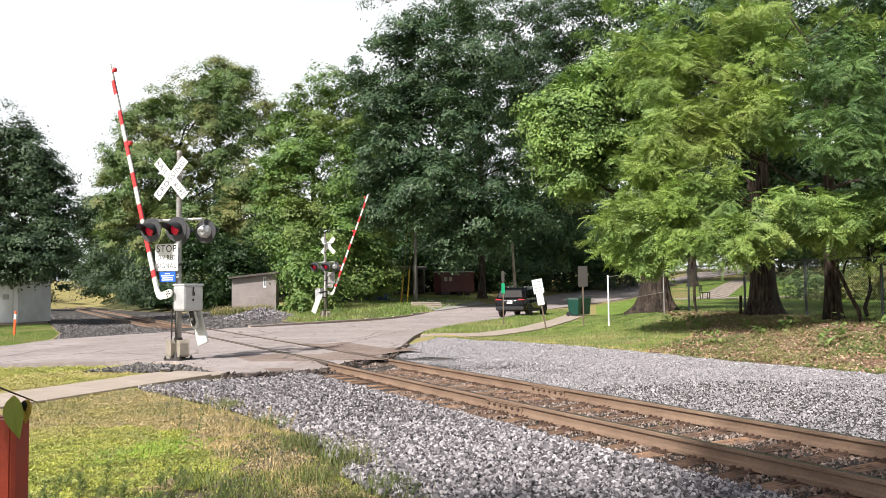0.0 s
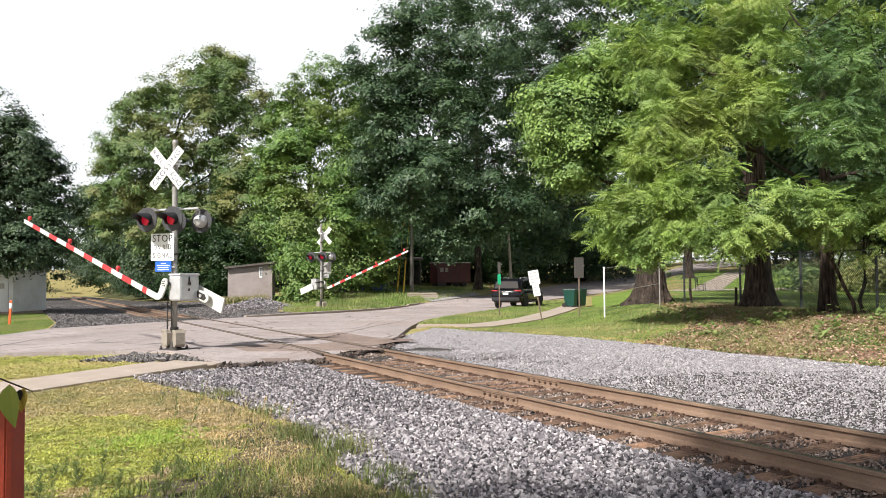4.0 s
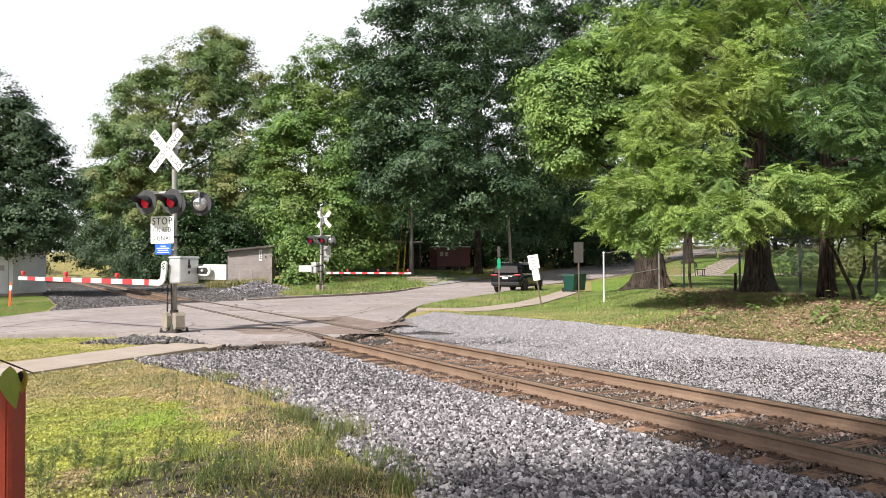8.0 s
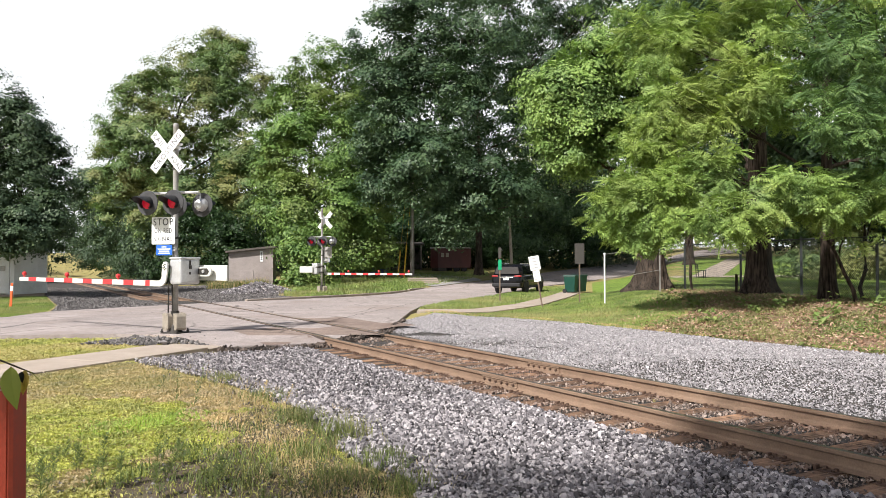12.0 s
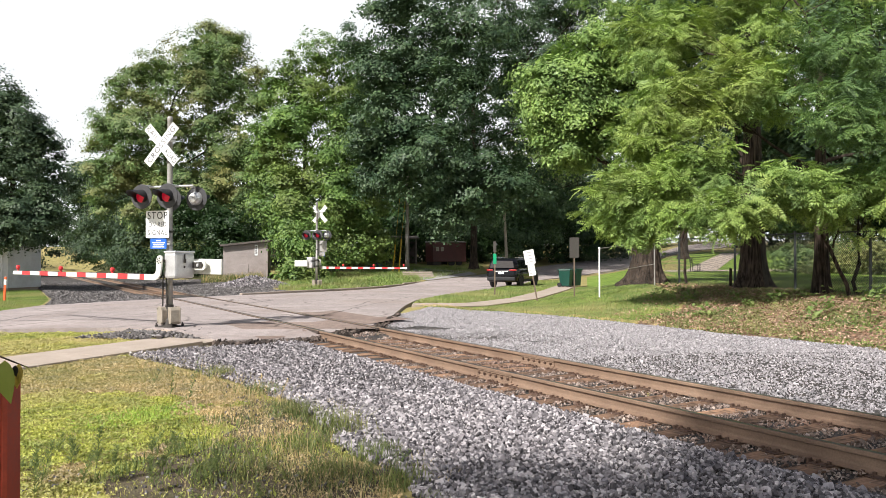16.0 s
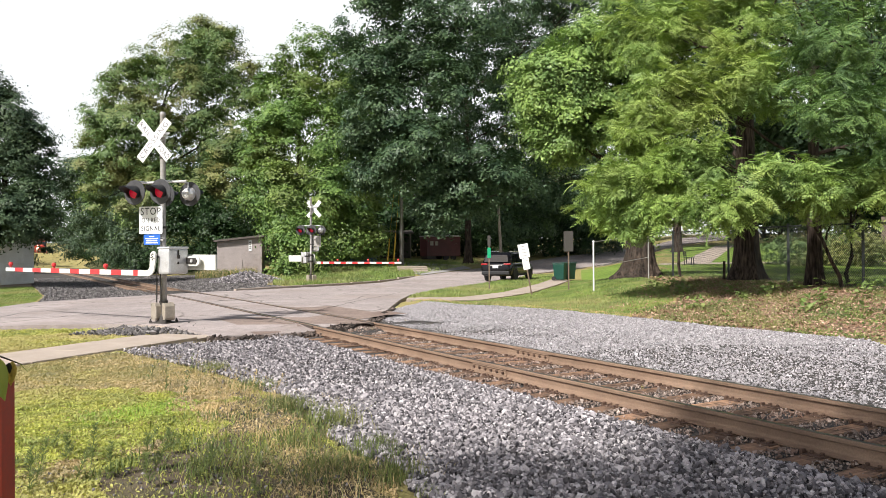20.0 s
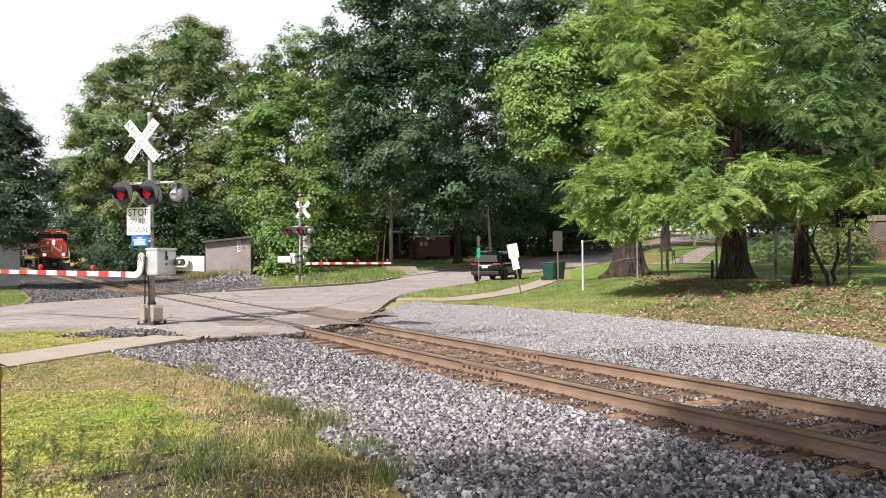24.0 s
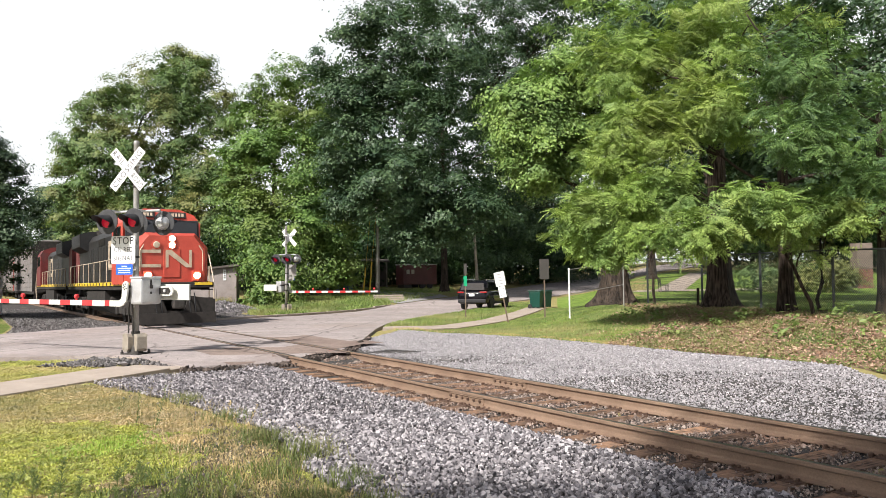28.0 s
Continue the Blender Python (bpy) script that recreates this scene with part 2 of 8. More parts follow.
PAVED = [(-6.5, 18.25), (-8.0, 18.4), (-10.5, 18.1), (-16, 17.5), (-60, 10), (-60, 19), (-16, 23.6), (-14.0, 24.6), (-14.2, 27.5), (-12.2, 31), (-9.6, 36), (-6.9, 40),
         (-4.5, 43), (-3.1, 45.3), (-0.9, 52), (3.2, 59), (11.9, 75), (21, 90), (34, 111), (52, 142), (62, 142), (43, 112), (30, 92), (20.5, 75), (14.0, 63), (10.2, 57.5), (6.6, 52.5), (3.1, 42.8), (0.42, 35.7), (-0.9, 30.8), (-1.2, 27), (-1.35, 22.3),
         (-1.65, 18.9), (-2.75, 17.15), (-4.55, 16.1), (-5.6, 17.4)]


def road_lift(x, y):
    return 0.104 - 0.085 * smooth(30, 42, y)

M_GRASS = surface("grass_soil", (0.20, 0.18, 0.06), (0.34, 0.29, 0.13), 1.1, 30, 0.95, 0, 0.8, 0.03, (0.24, 0.19, 0.10), 0.1, 0.6)
M_ROAD = asphalt("worn_asphalt", (0.25, 0.22, 0.216), (0.37, 0.33, 0.322), (0.25, 0.20, 0.175), (0.075, 0.062, 0.055))
M_CONC = surface("sidewalk_concrete", (0.29, 0.24, 0.20), (0.41, 0.345, 0.29), 1.3, 60, 0.9, 0, 0.25, 0.004, (0.26, 0.21, 0.17), 0.25, 0.5)
# bed under the loose stones, near-black to paint the shaded gaps between them
M_GAP_SHADE = surface("ballast_bed", (0.022, 0.02, 0.019), (0.075, 0.07, 0.066), 9, 60, 0.95, 0, 1.0, 0.03, (0.14, 0.11, 0.09))
M_LEAFLITTER = surface("leaf_litter_soil", (0.13, 0.085, 0.06), (0.27, 0.185, 0.13), 2.2, 35, 0.95, 0, 0.9, 0.03, (0.10, 0.12, 0.04), 0.1, 0.6)


def bark(name, dark, light):
    """Bark in long upright ridges."""
    m, n, l, b = nodes_of(name, 0.95, 0, 0.15)
    tc, mp, t = n.new("ShaderNodeTexCoord"), n.new("ShaderNodeMapping"), n.new("ShaderNodeTexNoise")
    mp.inputs["Scale"].default_value = (1, 1, 0.10)
    l.new(tc.outputs["Object"], mp.inputs["Vector"]), l.new(mp.outputs[0], t.inputs["Vector"])
    t.inputs["Scale"].default_value, t.inputs["Detail"].default_value = 16, 6
    big = tex(n, l, 2.2, 4)
    c = ramp(n, l, t.outputs[0], [(0.36, dark), (0.62, light)])
    l.new(mix(n, l, 1.0, c, ramp(n, l, big.outputs[0], [(0.3, (0.6, 0.6, 0.6)), (0.7, (1.35, 1.3, 1.25))]), "MULTIPLY"), b.inputs["Base Color"])
    bump(n, l, b, t.outputs[0], 1.0, 0.06)
    return m


M_BARK = bark("ridged_bark", (0.016, 0.012, 0.010), (0.075, 0.058, 0.047))

# ---- ground ----
gx = np.concatenate([[-900, -400, -200, -120, -80, -60], np.arange(-48, -16, 1.6), np.arange(-16, 20, 0.45), np.arange(20, 50, 1.6), [60, 80, 120, 200, 400, 900]])
gy = np.concatenate([[-300, -100, -40, -12, -4, 0], np.arange(2, 32, 0.45), np.arange(32, 62, 1.1), np.arange(62, 150, 5), [170, 220, 320, 600, 1200]])
gv, gf = [], []
for y in gy:
    for x in gx:
        gv.append((x, y, land(x, y) + 0.018 * noise.noise((x * 1.3, y * 1.3, 0)) - (0.10 if inside(x, y, PAVED) else 0)))
W = len(gx)
for j in range(len(gy) - 1):
    for i in range(W - 1):
        gf.append((j * W + i, j * W + i + 1, (j + 1) * W + i + 1, (j + 1) * W + i))
tagged(raw("ground", gv, gf, M_GRASS, smooth=True), "patchy green and straw-coloured grass ground", "ground", kind="structure")

sheet("road", PAVED, road_lift, M_ROAD, 1.0, "sun-bleached worn asphalt road over the railway crossing", "road", 0.18)
walkway = thing("sidewalk", Matrix(), "pale concrete footpath of square slabs leading to the crossing", "sidewalk", kind="structure")
WALK_MID = [(-9.60, 6.55), (-9.09, 7.75), (-8.58, 8.95), (-8.07, 10.15), (-7.56, 11.35), (-7.05, 12.55), (-6.54, 13.75), (-6.03, 14.95), (-5.52, 16.15), (-5.28, 16.72)]
for (x0, y0), (x1, y1) in zip(WALK_MID, WALK_MID[1:]):
    L = math.hypot(x1 - x0, y1 - y0)
    ux, uy = (x1 - x0) / L, (y1 - y0) / L
    bm = bmesh.new()
    box(bm, 0.009, L - 0.009, -0.72, 0.72, -0.15, 0.0, 0.012)
    zc = land((x0 + x1) / 2, (y0 + y1) / 2) + 0.05
    part("slab", bm, M_CONC, walkway, at=pose(x0, y0, zc, 0, 0, math.degrees(math.atan2(uy, ux))))
sheet("sidewalk", [(-0.95, 26.7), (0.6, 26.9), (1.75, 27.9), (3.1, 30.4), (4.2, 32.8), (5.2, 36.1), (6.4, 40.0), (8.3, 46.5), (7.2, 47.0), (5.3, 40.4), (4.1, 36.6), (3.1, 33.4), (1.9, 31.0), (0.7, 28.7), (-0.95, 28.0)], 0.05, M_CONC, 1.5, "concrete footpath along the grass verge", "sidewalk", 0.1)
NEAR_BED = [(-4.45, 15.9), (-5.6, 13.9), (-5.0, 13.2), (-3.0, 11.0), (-1.75, 9.3), (-1.0, 7.3), (-0.2, 5.9), (0.6, 3.5), (10, -14), (18, -14), (7.2, 10), (8.3, 14.5), (6.6, 17.3), (4.2, 22.0), (2.0, 25.0), (-0.3, 26.2), (-1.3, 22.2),
            (-1.6, 18.9), (-2.7, 17.2)]
NEAR_BED = wobble(NEAR_BED, 0.3, 0.16)
sheet("ballast_bed", NEAR_BED, 0.015, M_GAP_SHADE, 0.6, "ballast shoulder bed, near-black as shade between stones", "ballast", 0, 0.02)
FAR_BED = [(-14.2, 27.7), (-12.4, 31), (-9.8, 36), (-7.2, 39.9), (-9.4, 43.5), (-10.4, 48), (-12.4, 55.4), (-19, 61), (-30, 74), (-76, 150), (-82, 150), (-32, 60), (-22.2, 43), (-16.6, 33)]
sheet("ballast_bed", FAR_BED, 0.03, M_GAP_SHADE, 2.0, "far ballast bed, near-black as shade between stones", "ballast")
# sheets over the far ground; shade under the brush is in their dark colour
M_BRUSH = surface("brush_soil_shade_tone", (0.035, 0.038, 0.018), (0.10, 0.105, 0.045), 1.2, 20, 0.95, 0, 0.8, 0.03, (0.09, 0.07, 0.045), 0.1, 0.6)
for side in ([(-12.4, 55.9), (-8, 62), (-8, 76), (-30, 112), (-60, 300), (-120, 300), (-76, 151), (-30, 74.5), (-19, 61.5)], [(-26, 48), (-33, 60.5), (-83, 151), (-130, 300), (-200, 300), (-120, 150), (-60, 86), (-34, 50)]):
    sheet("brush_ground", side, 0.05, M_BRUSH, 4.0, "brushy ground beside the far track, darkened as shade", "ground")
BANK = [(8.4, 14.5), (6.7, 17.3), (5.2, 20.2), (7.5, 23.5), (8.8, 28), (9.2, 33), (11, 33), (12.5, 27), (13.4, 22), (15, 15), (12.5, 10), (8.0, 10.2)]
BANK = wobble(BANK, 0.5, 0.3)
sheet("leaf_bank", BANK, 0.02, M_LEAFLITTER, 0.8, "bank of soil strewn with brown fallen leaves", "ground", 0, 0.03)

M_PATCH = asphalt("brown_stained_asphalt", (0.17, 0.13, 0.112), (0.27, 0.215, 0.19), (0.14, 0.10, 0.085), (0.05, 0.04, 0.035))
M_TAR = surface("tar_seam", (0.05, 0.045, 0.042), (0.11, 0.10, 0.095), 3, 40, 0.8, 0, 0.3, 0.004)
for name, q0, q1, s0, s1 in (("asphalt_patch", -2.1, -0.86, 5.9, 9.5), ("asphalt_patch", 0.86, 2.2, 7.2, 12.5), ("asphalt_patch", -0.62, 0.62, 6.1, 9.0)):
    pts = [on_track(a, b) for a, b in ((s0, q0), (s0 + 0.3, (q0 + q1) / 2), (s0, q1), ((s0 + s1) / 2, q1), (s1, q1), (s1 - 0.4, (q0 + q1) / 2), (s1, q0))]
    sheet(name, [(p.x, p.y) for p in pts], lambda x, y: road_lift(x, y) + 0.004, M_PATCH, 0.8, "rust-brown stained asphalt patch beside the rails", "asphalt patch")
rgc = random.Random(9)
for pts in ([(-16, 20.6), (-12, 20.3), (-9.4, 21.0), (-7.2, 20.4), (-5.0, 21.2)], [(-12.6, 18.6), (-11.6, 20.2), (-11.9, 22.4), (-10.8, 24.6)], [(-3.4, 22), (-2.8, 26), (-1.9, 30), (-1.2, 34)], [(-9.6, 30), (-7.0, 31.2), (-4.6, 30.6), (-2.2, 31.4)], [(-6.0, 36), (-3.0, 36.8), (-0.4, 36.2)], [(-8.6, 25.6), (-7.2, 28.2), (-6.6, 31)]):
    bm = bmesh.new()
    prev = None
    for (x0, y0), (x1, y1) in zip(pts, pts[1:]):
        n = max(2, int(math.hypot(x1 - x0, y1 - y0) / 0.25))
        for i in range(n):
            t = i / n
            x, y = x0 + (x1 - x0) * t + rgc.uniform(-0.05, 0.05), y0 + (y1 - y0) * t + rgc.uniform(-0.05, 0.05)
            w = rgc.uniform(0.012, 0.035)
            z = land(x, y) + road_lift(x, y) + 0.004
            d = (0, w) if abs(x1 - x0) > abs(y1 - y0) else (w, 0)
            cur = (bm.verts.new((x - d[0], y - d[1], z)), bm.verts.new((x + d[0], y + d[1], z)))
            if prev:
                bm.faces.new((prev[0], prev[1], cur[1], cur[0]))
            prev = cur
    for f in bm.faces:
        if f.normal.z < 0:
            f.normal_flip()
    tagged(obj("asphalt_crack", bm, M_TAR), "dark sealed crack wandering across the asphalt", "crack", kind="structure")
KERB = [(-9.3, 36.2), (-6.9, 40.1), (-4.6, 43.2), (-3.2, 45.6), (-2.2, 48.6), (-1.1, 52.0)]
kerb = thing("kerb", Matrix(), "low weathered concrete kerb along the far side of the road", "kerb", kind="structure")
for (x0, y0), (x1, y1) in zip(KERB, KERB[1:]):
    L = math.hypot(x1 - x0, y1 - y0)
    bm = bmesh.new()
    box(bm, 0.01, L - 0.01, -0.02, 0.14, -0.25, 0.12, 0.02)
    part("kerb_stone", bm, M_CONC, kerb, at=pose(x0, y0, land(x0, y0) + 0.02, 0, 0, math.degrees(math.atan2(y1 - y0, x1 - x0))))
M_DRIVE = surface("pale_gravel_drive", (0.22, 0.21, 0.20), (0.36, 0.345, 0.33), 2, 40, 0.95, 0, 0.6, 0.01, (0.17, 0.17, 0.12))
sheet("gravel_drive", [(-0.8, 52.4), (3.0, 59.2), (2.4, 63), (-1.0, 68), (-5.5, 69), (-5.0, 65), (-1.5, 60.5), (-1.9, 55.5)], 0.04, M_DRIVE, 1.5, "pale gravel drive leading to the trailer", "driveway")

# ---- railway track ----
M_RUST = surface("rusty_rail", (0.14, 0.088, 0.06), (0.26, 0.178, 0.125), 1.3, 60, 0.7, 0.1, 0.3, 0.004, (0.11, 0.075, 0.052), 0.4, 0.7)
M_RAILTOP = surface("polished_rail_head", (0.10, 0.085, 0.078), (0.17, 0.15, 0.14), 3, 50, 0.32, 0.7, 0.05, 0.001)


def split_wood(name, dark, light, dust):
    """Sleeper timber: splits along its length, rust dust in patches, each sleeper a little different."""
    m, n, l, b = nodes_of(name, 0.95, 0, 0.15)
    tc, mp, t = n.new("ShaderNodeTexCoord"), n.new("ShaderNodeMapping"), n.new("ShaderNodeTexNoise")
    mp.inputs["Scale"].default_value = (0.06, 1, 1)
    l.new(tc.outputs["Object"], mp.inputs["Vector"]), l.new(mp.outputs[0], t.inputs["Vector"])
    t.inputs["Scale"].default_value, t.inputs["Detail"].default_value = 45, 5
    who, big = n.new("ShaderNodeObjectInfo"), tex(n, l, 3.5, 5, 0.7)
    c = ramp(n, l, t.outputs[0], [(0.36, dark), (0.64, light)])
    c = mix(n, l, ramp(n, l, big.outputs[0], [(0.44, (0, 0, 0)), (0.62, (0.75,) * 3)]), c, dust)
    c = mix(n, l, 1.0, c, ramp(n, l, who.outputs["Random"], [(0.0, (0.55, 0.55, 0.56)), (1.0, (1.35, 1.28, 1.2))]), "MULTIPLY")
    l.new(c, b.inputs["Base Color"])
    bump(n, l, b, t.outputs[0], 1.0, 0.02)
    return m


M_TIE = split_wood("weathered_sleeper", (0.05, 0.034, 0.025), (0.25, 0.17, 0.125), (0.33, 0.205, 0.135))
M_PLATE = surface("rusty_plate", (0.05, 0.03, 0.022), (0.14, 0.085, 0.06), 8, 60, 0.85, 0.1, 0.4, 0.004)
track = thing("railway_track", Matrix.Translation((0, 0, 0)), "single rusty railway track on wooden sleepers", "railway track", kind="structure")
RAIL = [(-0.068, -0.172), (0.068, -0.172), (0.068, -0.160), (0.016, -0.142), (0.009, -0.12), (0.009, -0.052), (0.036, -0.040), (0.036, -0.008), (0.028, 0), (-0.028, 0), (-0.036, -0.008), (-0.036, -0.040), (-0.009, -0.052), (-0.009, -0.12), (-0.016, -0.142), (-0.068, -0.160)]
TM = Matrix((( *TNOR, 0), (*TDIR, 0), (0, 0, 1, 0), (0, 0, 0, 1))).transposed()
TM.translation = TORG
for q in (-0.7525, 0.7525):
    cuts = [-30, -0.95 if q < 0 else 0.0, 10.9, 22.8, 34.7, 60, 170]
    for a, b in zip(cuts, cuts[1:]):
        bm = bmesh.new()
        prism(bm, [(u + q, v) for u, v in RAIL], "y", a + 0.004, b - 0.004)
        for f in bm.faces:
            f.material_index = 1 if f.normal.z > 0.9 and f.calc_center_median().z > -0.003 else 0
        part("rail", bm, [M_RUST, M_RAILTOP], track, at=TM)
# dark, nearly flush strips along both sides of each rail
M_GROOVE = surface("dark_flangeway_strip", (0.035, 0.028, 0.024), (0.085, 0.065, 0.055), 6, 50, 0.95, 0, 0.4, 0.006)
for q, w in ((-0.7525, 1), (0.7525, -1)):
    for a, b in ((q + w * 0.037, q + w * 0.115), (q - w * 0.037, q - w * 0.062)):
        bm = bmesh.new()
        box(bm, min(a, b), max(a, b), 6.1, 27.6, -0.06, -0.008)
        part("flangeway", bm, M_GROOVE, track, "dark flangeway strip beside the rail", at=TM)
rng = random.Random(4)
TIES = []
bmt = bmesh.new()
box(bmt, -1.3, 1.3, -0.115, 0.115, -0.36, -0.182, 0.012)
bmp = bmesh.new()
box(bmp, -0.17, 0.17, -0.09, 0.09, -0.182, -0.171, 0.003)
for sx in (-0.085, 0.085, -0.13, 0.12):
    for sy in (-0.05, 0.05):
        box(bmp, sx - 0.013, sx + 0.013, sy - 0.013, sy + 0.013, -0.172, -0.146 if abs(sx) < 0.1 else -0.156)
bma = bmesh.new()
for sx in (-1, 1):
    box(bma, sx * 0.095 - 0.03, sx * 0.095 + 0.03, 0.125, 0.155, -0.20, -0.148, 0.006)
box(bma, -0.075, 0.075, 0.13, 0.155, -0.20, -0.176)
me_anchor = obj("rail_anchor", bma, M_PLATE, track)
me_tie = obj("sleeper", bmt, M_TIE, track)
me_plate = obj("tie_plate", bmp, M_PLATE, track)
first = True
for i in range(-22, 90):
    s = i * 0.515 + rng.uniform(-0.05, 0.05)
    p = on_track(s, 0)
    if 17.7 < p.y < 37.5:
        continue
    TIES.append(s)
    m = TM @ pose(rng.uniform(-0.03, 0.03), s, rng.uniform(-0.008, 0.004), 0, 0, rng.uniform(-1.5, 1.5))
    a = me_tie if first else new("sleeper", me_tie.data)
    a.parent, a.matrix_basis = track, m
    for k, q in enumerate((-0.7525, 0.7525)):
        if i > 26:
            break
        b = me_plate if first and not k else new("tie_plate", me_plate.data)
        b.parent, b.matrix_basis = track, m @ Matrix.Translation((q, 0, 0.001))
        c = me_anchor if first and not k else new("rail_anchor", me_anchor.data)
        c.parent, c.matrix_basis = track, TM @ pose(q, s, 0)
    first = False
# joint bars bolted over the rail ends
for q, s in ((-0.7525, -0.95), (0.7525, 0.0), (-0.7525, 10.9), (0.7525, 10.9)):
    for sd in (-1, 1):
        bm = bmesh.new()
        prism(bm, [(q + sd * u, v) for u, v in ((0.010, -0.138), (0.040, -0.150), (0.036, -0.128), (0.022, -0.115), (0.022, -0.072), (0.034, -0.056), (0.030, -0.046), (0.010, -0.054))], "y", s - 0.45, s + 0.45)
        bar = part("joint_bar", bm, M_RUST, track, at=TM)
        for k in range(6):
            bm = bmesh.new()
            y = s - 0.375 + 0.15 * k
            tube(bm, (q + sd * 0.022, y, -0.093), (q + sd * 0.052, y, -0.093), 0.019, seg=6)
            part("joint_bolt", bm, M_PLATE, bar)

# ---- trees ----
def orient(nrm, spin):
    """Frames for many leaves: rows of normals and spins to 3 x 3 arrays."""
    z = nrm / np.linalg.norm(nrm, axis=1, keepdims=True)
    ref = np.where(np.abs(z[:, 2:3]) > 0.95, [[1.0, 0, 0]], [[0, 0, 1.0]])
    x = np.cross(ref, z)
    x /= np.linalg.norm(x, axis=1, keepdims=True)
    y = np.cross(z, x)
    c, s = np.cos(spin)[:, None], np.sin(spin)[:, None]
    return np.stack([c * x + s * y, c * y - s * x, z], 2)


LEAF = np.array([(0, -0.5, 0), (0.30, -0.05, 0.06), (0, 0.55, -0.05), (-0.30, -0.05, 0.06)])
LEAF_F = np.array([(0, 1, 2, 3)])
TRI = np.array([(0.34, -0.42, 0.03), (0.02, 0.62, -0.05), (-0.36, -0.30, 0.05)])
TRI_F = np.array([(0, 1, 2)])


def frond(pairs=7):
    """A feathered leaf along +y: narrow leaflets in pairs on a drooping midrib, one at the tip."""
    v, f = [], []
    for k in range(pairs):
        t = k / (pairs - 1)
        y, z, ln = 0.14 + 0.72 * t, -0.24 * t * t, 0.27 * (1 - 0.5 * abs(t - 0.35))
        for sd in (-1, 1):
            n = len(v)
            v += [(sd * 0.004, y - 0.02, z), (sd * ln * 0.5, y - 0.005, z - 0.02), (sd * ln, y + 0.11, z - 0.075), (sd * ln * 0.45, y + 0.10, z - 0.02)]
            f.append((n, n + 1, n + 2, n + 3))
    n = len(v)
    v += [(-0.045, 0.92, -0.25), (0, 0.86, -0.23), (0.045, 0.92, -0.25), (0, 1.10, -0.34)]
    f.append((n, n + 1, n + 2, n + 3))
    return np.array(v), np.array(f)


def along(way, up):
    """Frames whose y runs along way and whose z keeps to up, as 3 x 3 arrays."""
    y = way / np.linalg.norm(way, axis=1, keepdims=True)
    x = np.cross(y, up)
    x /= np.linalg.norm(x, axis=1, keepdims=True) + 1e-9
    return np.stack([x, y, np.cross(x, y)], 2)


def sprays(name, lobes, size, mat, seed, parent, shape, per=9, reach=(0.30, 1.0), rate=1.0):
    """Feathered leaves in rosettes along drooping boughs that fan out of each lobe."""
    r = np.random.default_rng(seed)
    P, W, U = [], [], []
    for x, y, z, rx, ry, rz, n in lobes:
        nb = max(7, int(n * rate / 5))
        i = np.arange(nb) + 0.5
        gz = 1 - 1.9 * i / nb
        ga = i * 2.39996 + r.random() * 6.28
        g = np.stack([np.sqrt(np.clip(1 - gz * gz, 0, 1)) * np.cos(ga), np.sqrt(np.clip(1 - gz * gz, 0, 1)) * np.sin(ga), gz], 1) + r.normal(size=(nb, 3)) * 0.18
        g /= np.linalg.norm(g, axis=1, keepdims=True)
        ro = 0.85 + 0.25 * r.random(nb)
        for k in range(7):
            t = reach[0] + (reach[1] - reach[0]) * (k + r.random(nb)) / 7
            c = g * (t * ro)[:, None] * (rx, ry, rz) + r.normal(size=(nb, 3)) * (0.24, 0.24, 0.22)
            c[:, 2] -= 0.22 * rz * t ** 3
            c += (x, y, z)
            for q in range(per):
                a = r.random(nb) * 6.283
                rad = np.stack([np.cos(a), np.sin(a), r.normal(size=nb) * 0.25], 1)
                P.append(c + rad * 0.04)
                W.append(rad + g * 0.45 + (0, 0, -0.28) + r.normal(size=(nb, 3)) * 0.35)
                U.append(np.tile((0, 0, 0.75), (nb, 1)) + r.normal(size=(nb, 3)) * 0.35 + g * 0.7)
    P, W, U = np.concatenate(P), np.concatenate(W), np.concatenate(U)
    R = along(W, U)
    sc = size * (0.65 + 0.6 * r.random(len(P)))
    v = np.einsum("nij,kj->nki", R, shape[0]) * sc[:, None, None] + P[:, None]
    f = (shape[1][None] + (np.arange(len(P)) * len(shape[0]))[:, None, None]).reshape(-1, shape[1].shape[1])
    return raw(name, v.reshape(-1, 3), f, mat, parent)


